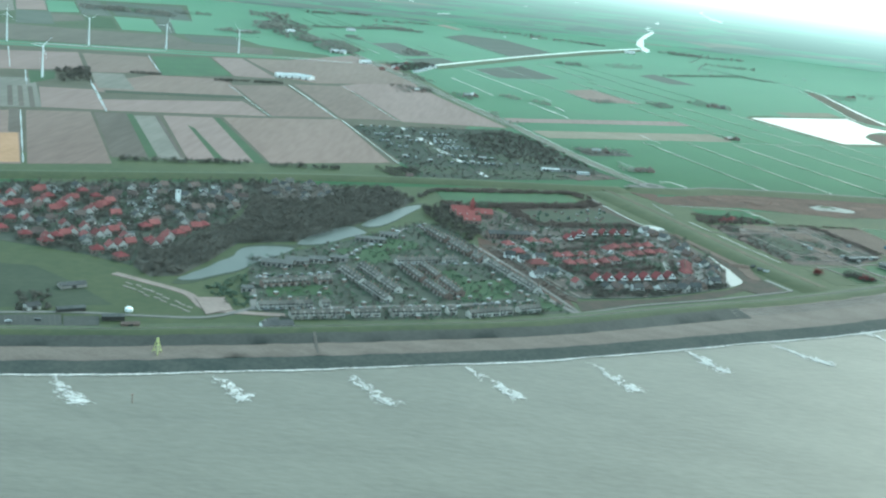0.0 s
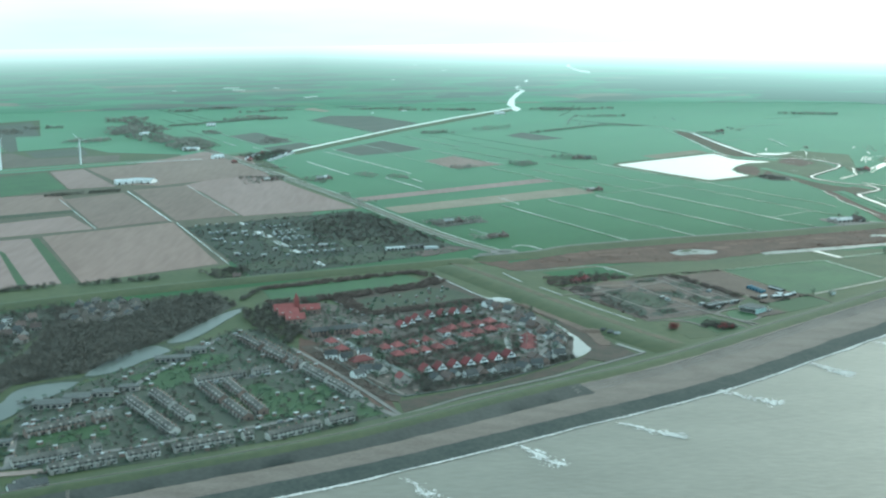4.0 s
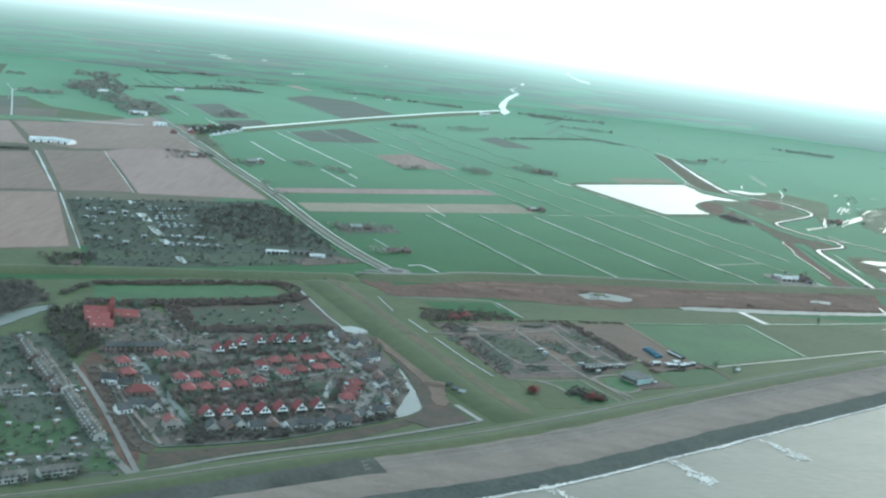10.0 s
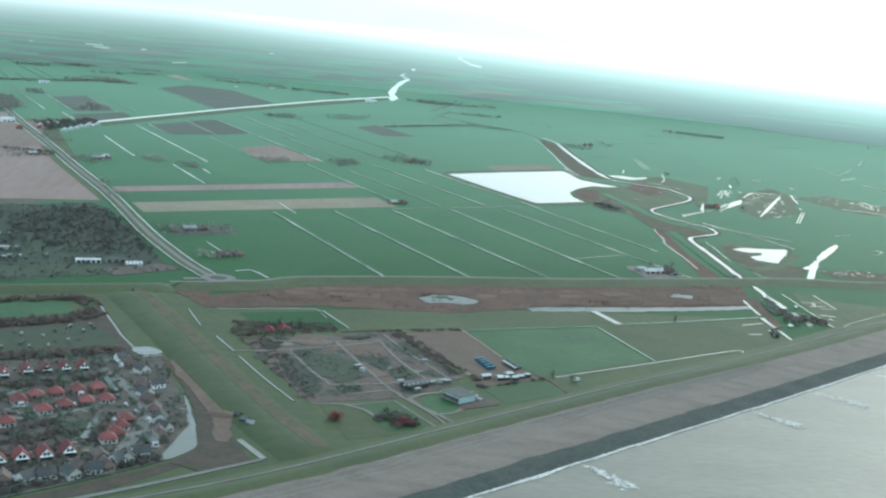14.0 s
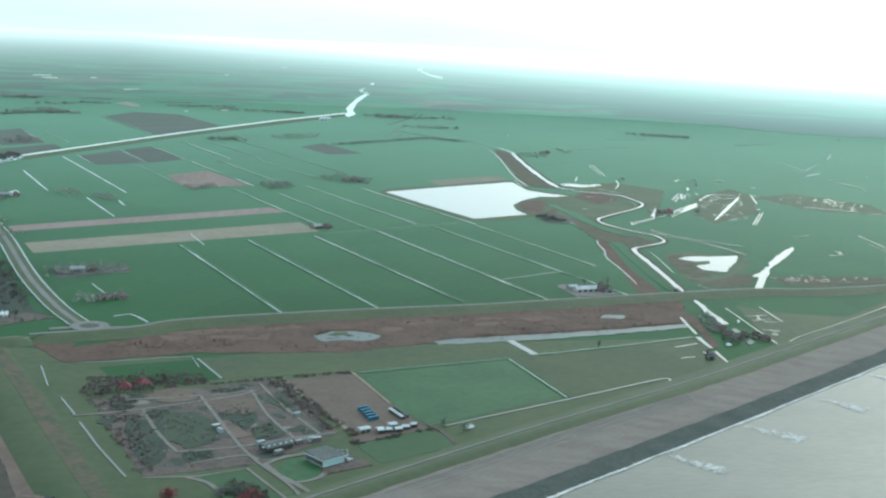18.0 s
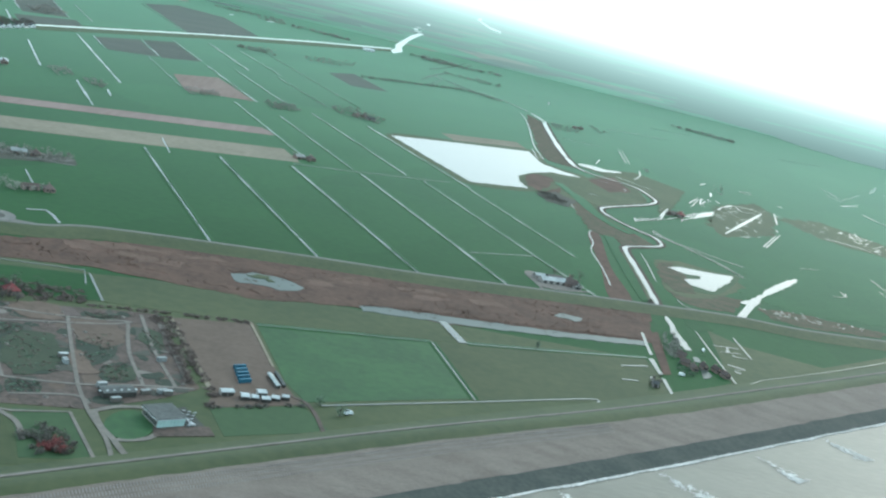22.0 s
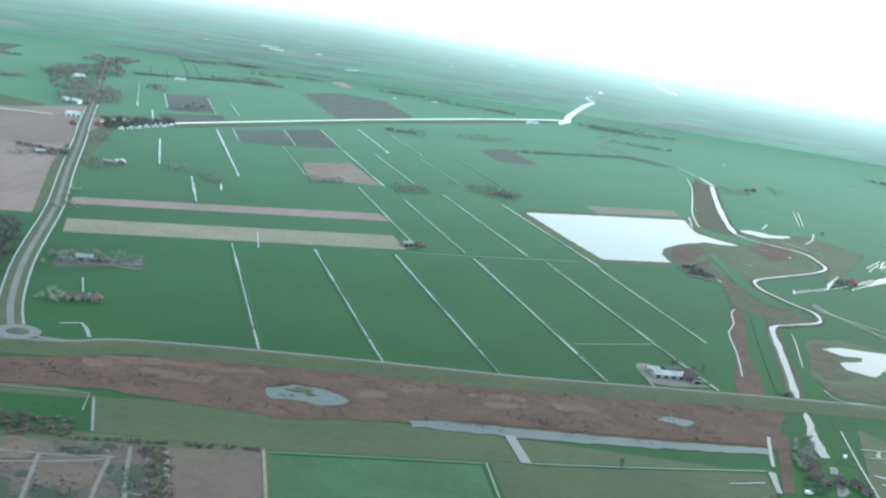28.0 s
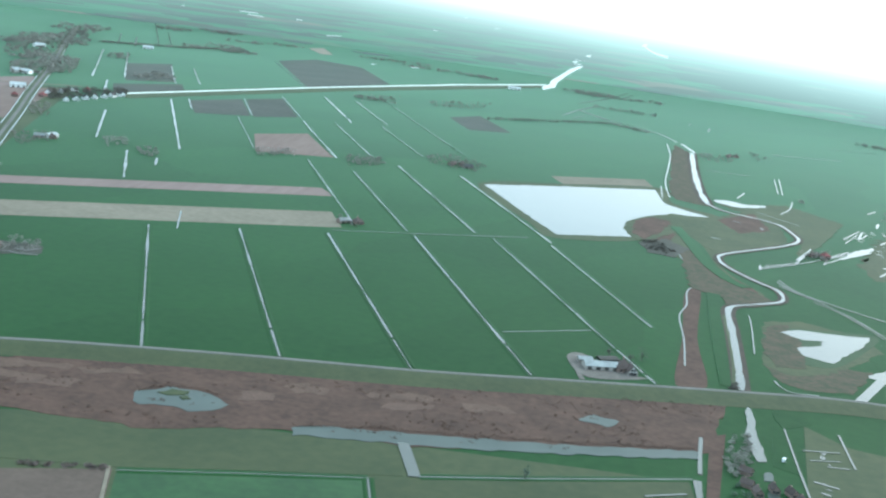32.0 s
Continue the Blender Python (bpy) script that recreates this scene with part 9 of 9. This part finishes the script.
# parked cars in the streets
car = root("parked_car", "family car parked in the street", "car", "parked cars")
part("body", *joined(box_data(-2.1, 2.1, -0.85, 0.85, 0.3, 0.85), box_data(-1.5, 1.0, -0.75, 0.75, 0.85, 1.4)), CAR_PAINT, car)
part("glass", *box_data(-1.55, 1.05, -0.6, 0.6, 0.92, 1.3), PANE, car)
for wx in (-1.3, 1.3):
    for wy in (-0.8, 0.8):
        part("wheel", *tube_data((wx, wy - 0.1, 0.32), (wx, wy + 0.1, 0.32), 0.32, 0.32, 10), RUBBER, car)
kr = random.Random(2)
spots = []
for ends, step in (([(-149.7, 755.4), (-95.9, 781.7)], 11), ([(-88.5, 784.8), (-7.0, 824.3)], 12), ([(-63.0, 912.8), (-22.2, 838.6)], 9), ([(-111.1, 883.4), (-64.7, 803.1)], 10), ([(-312.9, 664.2), (-259.1, 686.9)], 15), ([(22.6, 1044.1), (51.6, 978.8)], 14), ([(157.4, 1092.3), (182.9, 1040.4)], 12), ([(395.5, 1121.7), (403.1, 1114.3)], 5), ([(32.6, 1093.5), (68.2, 1080.7)], 15),
                   ([(-3.6, 977.0), (47.6, 876.1)], 8), ([(-70.2, 916.7), (-0.5, 953.2)], 9), ([(-167.1, 834.3), (-113.5, 870.2)], 8), ([(-64.4, 1066.8), (1.6, 965.7)], 10), ([(-118.6, 903.0), (-73.4, 1050.1)], 12), ([(-7, 829), (43, 858)], 7), ([(-326.7, 922.5), (-293.0, 949.1)], 8), ([(-413.8, 896.9), (-383.6, 958.4)], 9), ([(-424.0, 983.8), (-362.3, 1081.0)], 11), ([(104.9, 1038.7), (157.0, 1056.9)], 9)):
    places, turn = along(*ends, step)
    spots += [(x + kr.uniform(-2, 2), y + kr.uniform(-2, 2), turn + kr.choice((0, 90, 180))) for x, y in places]
for k, (x, y, turn) in enumerate(spots):
    m = pose(x, y, 0.85 if x < -250 and y < 700 else 0.45, 0, 0, turn)
    if k:
        copy_thing(car, m)
    else:
        car.matrix_basis = m


# tufts of dry reed standing in the reed bed
tr = random.Random(91)
BED = [(190.5, 1353.3), (292.3, 1424.8), (463.7, 1480.5), (608.5, 1547.7), (740.2, 1580.7), (722.8, 1486.2), (656.5, 1447.2), (543.1, 1403.2), (470.6, 1394.0), (403.1, 1363.9), (283.0, 1354.3), (203.5, 1321.9)]
DRY_REED = material("dry_reed_plumes", (0.076, 0.047, 0.035), (0.116, 0.074, 0.054), 2, 0.9, big=12)
DEAD_REED = material("dead_dark_reed", (0.080, 0.050, 0.038), (0.12, 0.075, 0.056), 2, 0.9, big=12)
for mat, count, label in ((DRY_REED, 500, "pale dry plumes of standing reed"), (DEAD_REED, 220, "dark dead stems of trampled reed")):
    knots = scatter(BED, 46, tr)
    spots = [(x + tr.gauss(0, 9), y + tr.gauss(0, 5)) for x, y in (tr.choice(knots) for _ in range(count))]
    thicket("reed_tufts", [p for p in spots if inside(p, BED)], (0.9, 2.2), (0.7, 1.6), mat, label, 0.8, 10, "reeds")

# worn bands, islands and edges of the reed bed
for pts in ([(451.7, 1457.0), (464.7, 1468.3), (479.9, 1464.4), (479.1, 1455.1), (463.1, 1449.5)], [(503.2, 1470.9), (530.4, 1484.9), (550.4, 1481.7), (532.4, 1470.1), (510.3, 1463.2)], [(253.3, 1404.8), (280.7, 1419.5), (327.2, 1428.5), (326.7, 1420.2), (281.8, 1401.4)], [(561.8, 1484.1), (592.4, 1491.3), (602.5, 1483.3), (570.8, 1470.6)], [(329.7, 1422.3), (357.8, 1439.5), (367.1, 1435.4), (339.0, 1418.4)], [(292.2, 1403.6), (321.4, 1406.1), (321.0, 1398.3), (294.9, 1390.1)]):
    patch("dry_reed_patch", ragged(pts, 2.5, 4), 0.24, DRY_REED, "pale dry reed lying in the reed bed", "reed bed")
for pts in ([(306.6, 1397.0), (339.7, 1407.4), (341.9, 1392.9), (309.4, 1382.9)], [(431.5, 1438.4), (452.7, 1445.1), (453.0, 1428.4), (432.5, 1421.0)], [(518.4, 1461.1), (547.8, 1470.3), (545.3, 1459.2), (516.6, 1448.1)], [(250.4, 1396.0), (269.5, 1403.2), (275.9, 1386.9), (259.0, 1380.0)]):
    patch("dark_reed_patch", ragged(pts, 2.5, 4), 0.24, DEAD_REED, "darker dead reed in the reed bed", "reed bed")
for pts in ([(387.1, 1408.8), (394.0, 1418.3), (403.6, 1417.5), (403.7, 1411.5), (393.9, 1407.4)], [(402.5, 1407.2), (406.1, 1411.9), (409.2, 1406.9), (405.9, 1403.5)]):
    patch("reed_island", ragged(pts, 0.9, 2), 0.62, GRASS_PALE, "low grassy island in the reed pool", "island")
for line in ([(476.7, 1396.6), (514.8, 1413.0), (558.7, 1425.4), (641.2, 1450.2), (711.6, 1474.9)], [(376.9, 1406.2), (389.3, 1422.6), (406.3, 1426.4), (424.6, 1421.3)]):
    edge = []
    for a, b in zip(line, line[1:]):
        edge += along(a, b, 1.3)[0]
    thicket("reed_edge", edge, (0.7, 1.2), (1.6, 2.4), DEAD_REED, "dark standing reeds along the water's edge", 0.7, 9, "reeds")
# edge of the storage yard
strip("yard_edge", [(404.7, 1302.1), (417.2, 1264.1), (429.3, 1226.2)], 1.8, 0.34, STUBBLE, "pale dry verge of the yard", "verge")
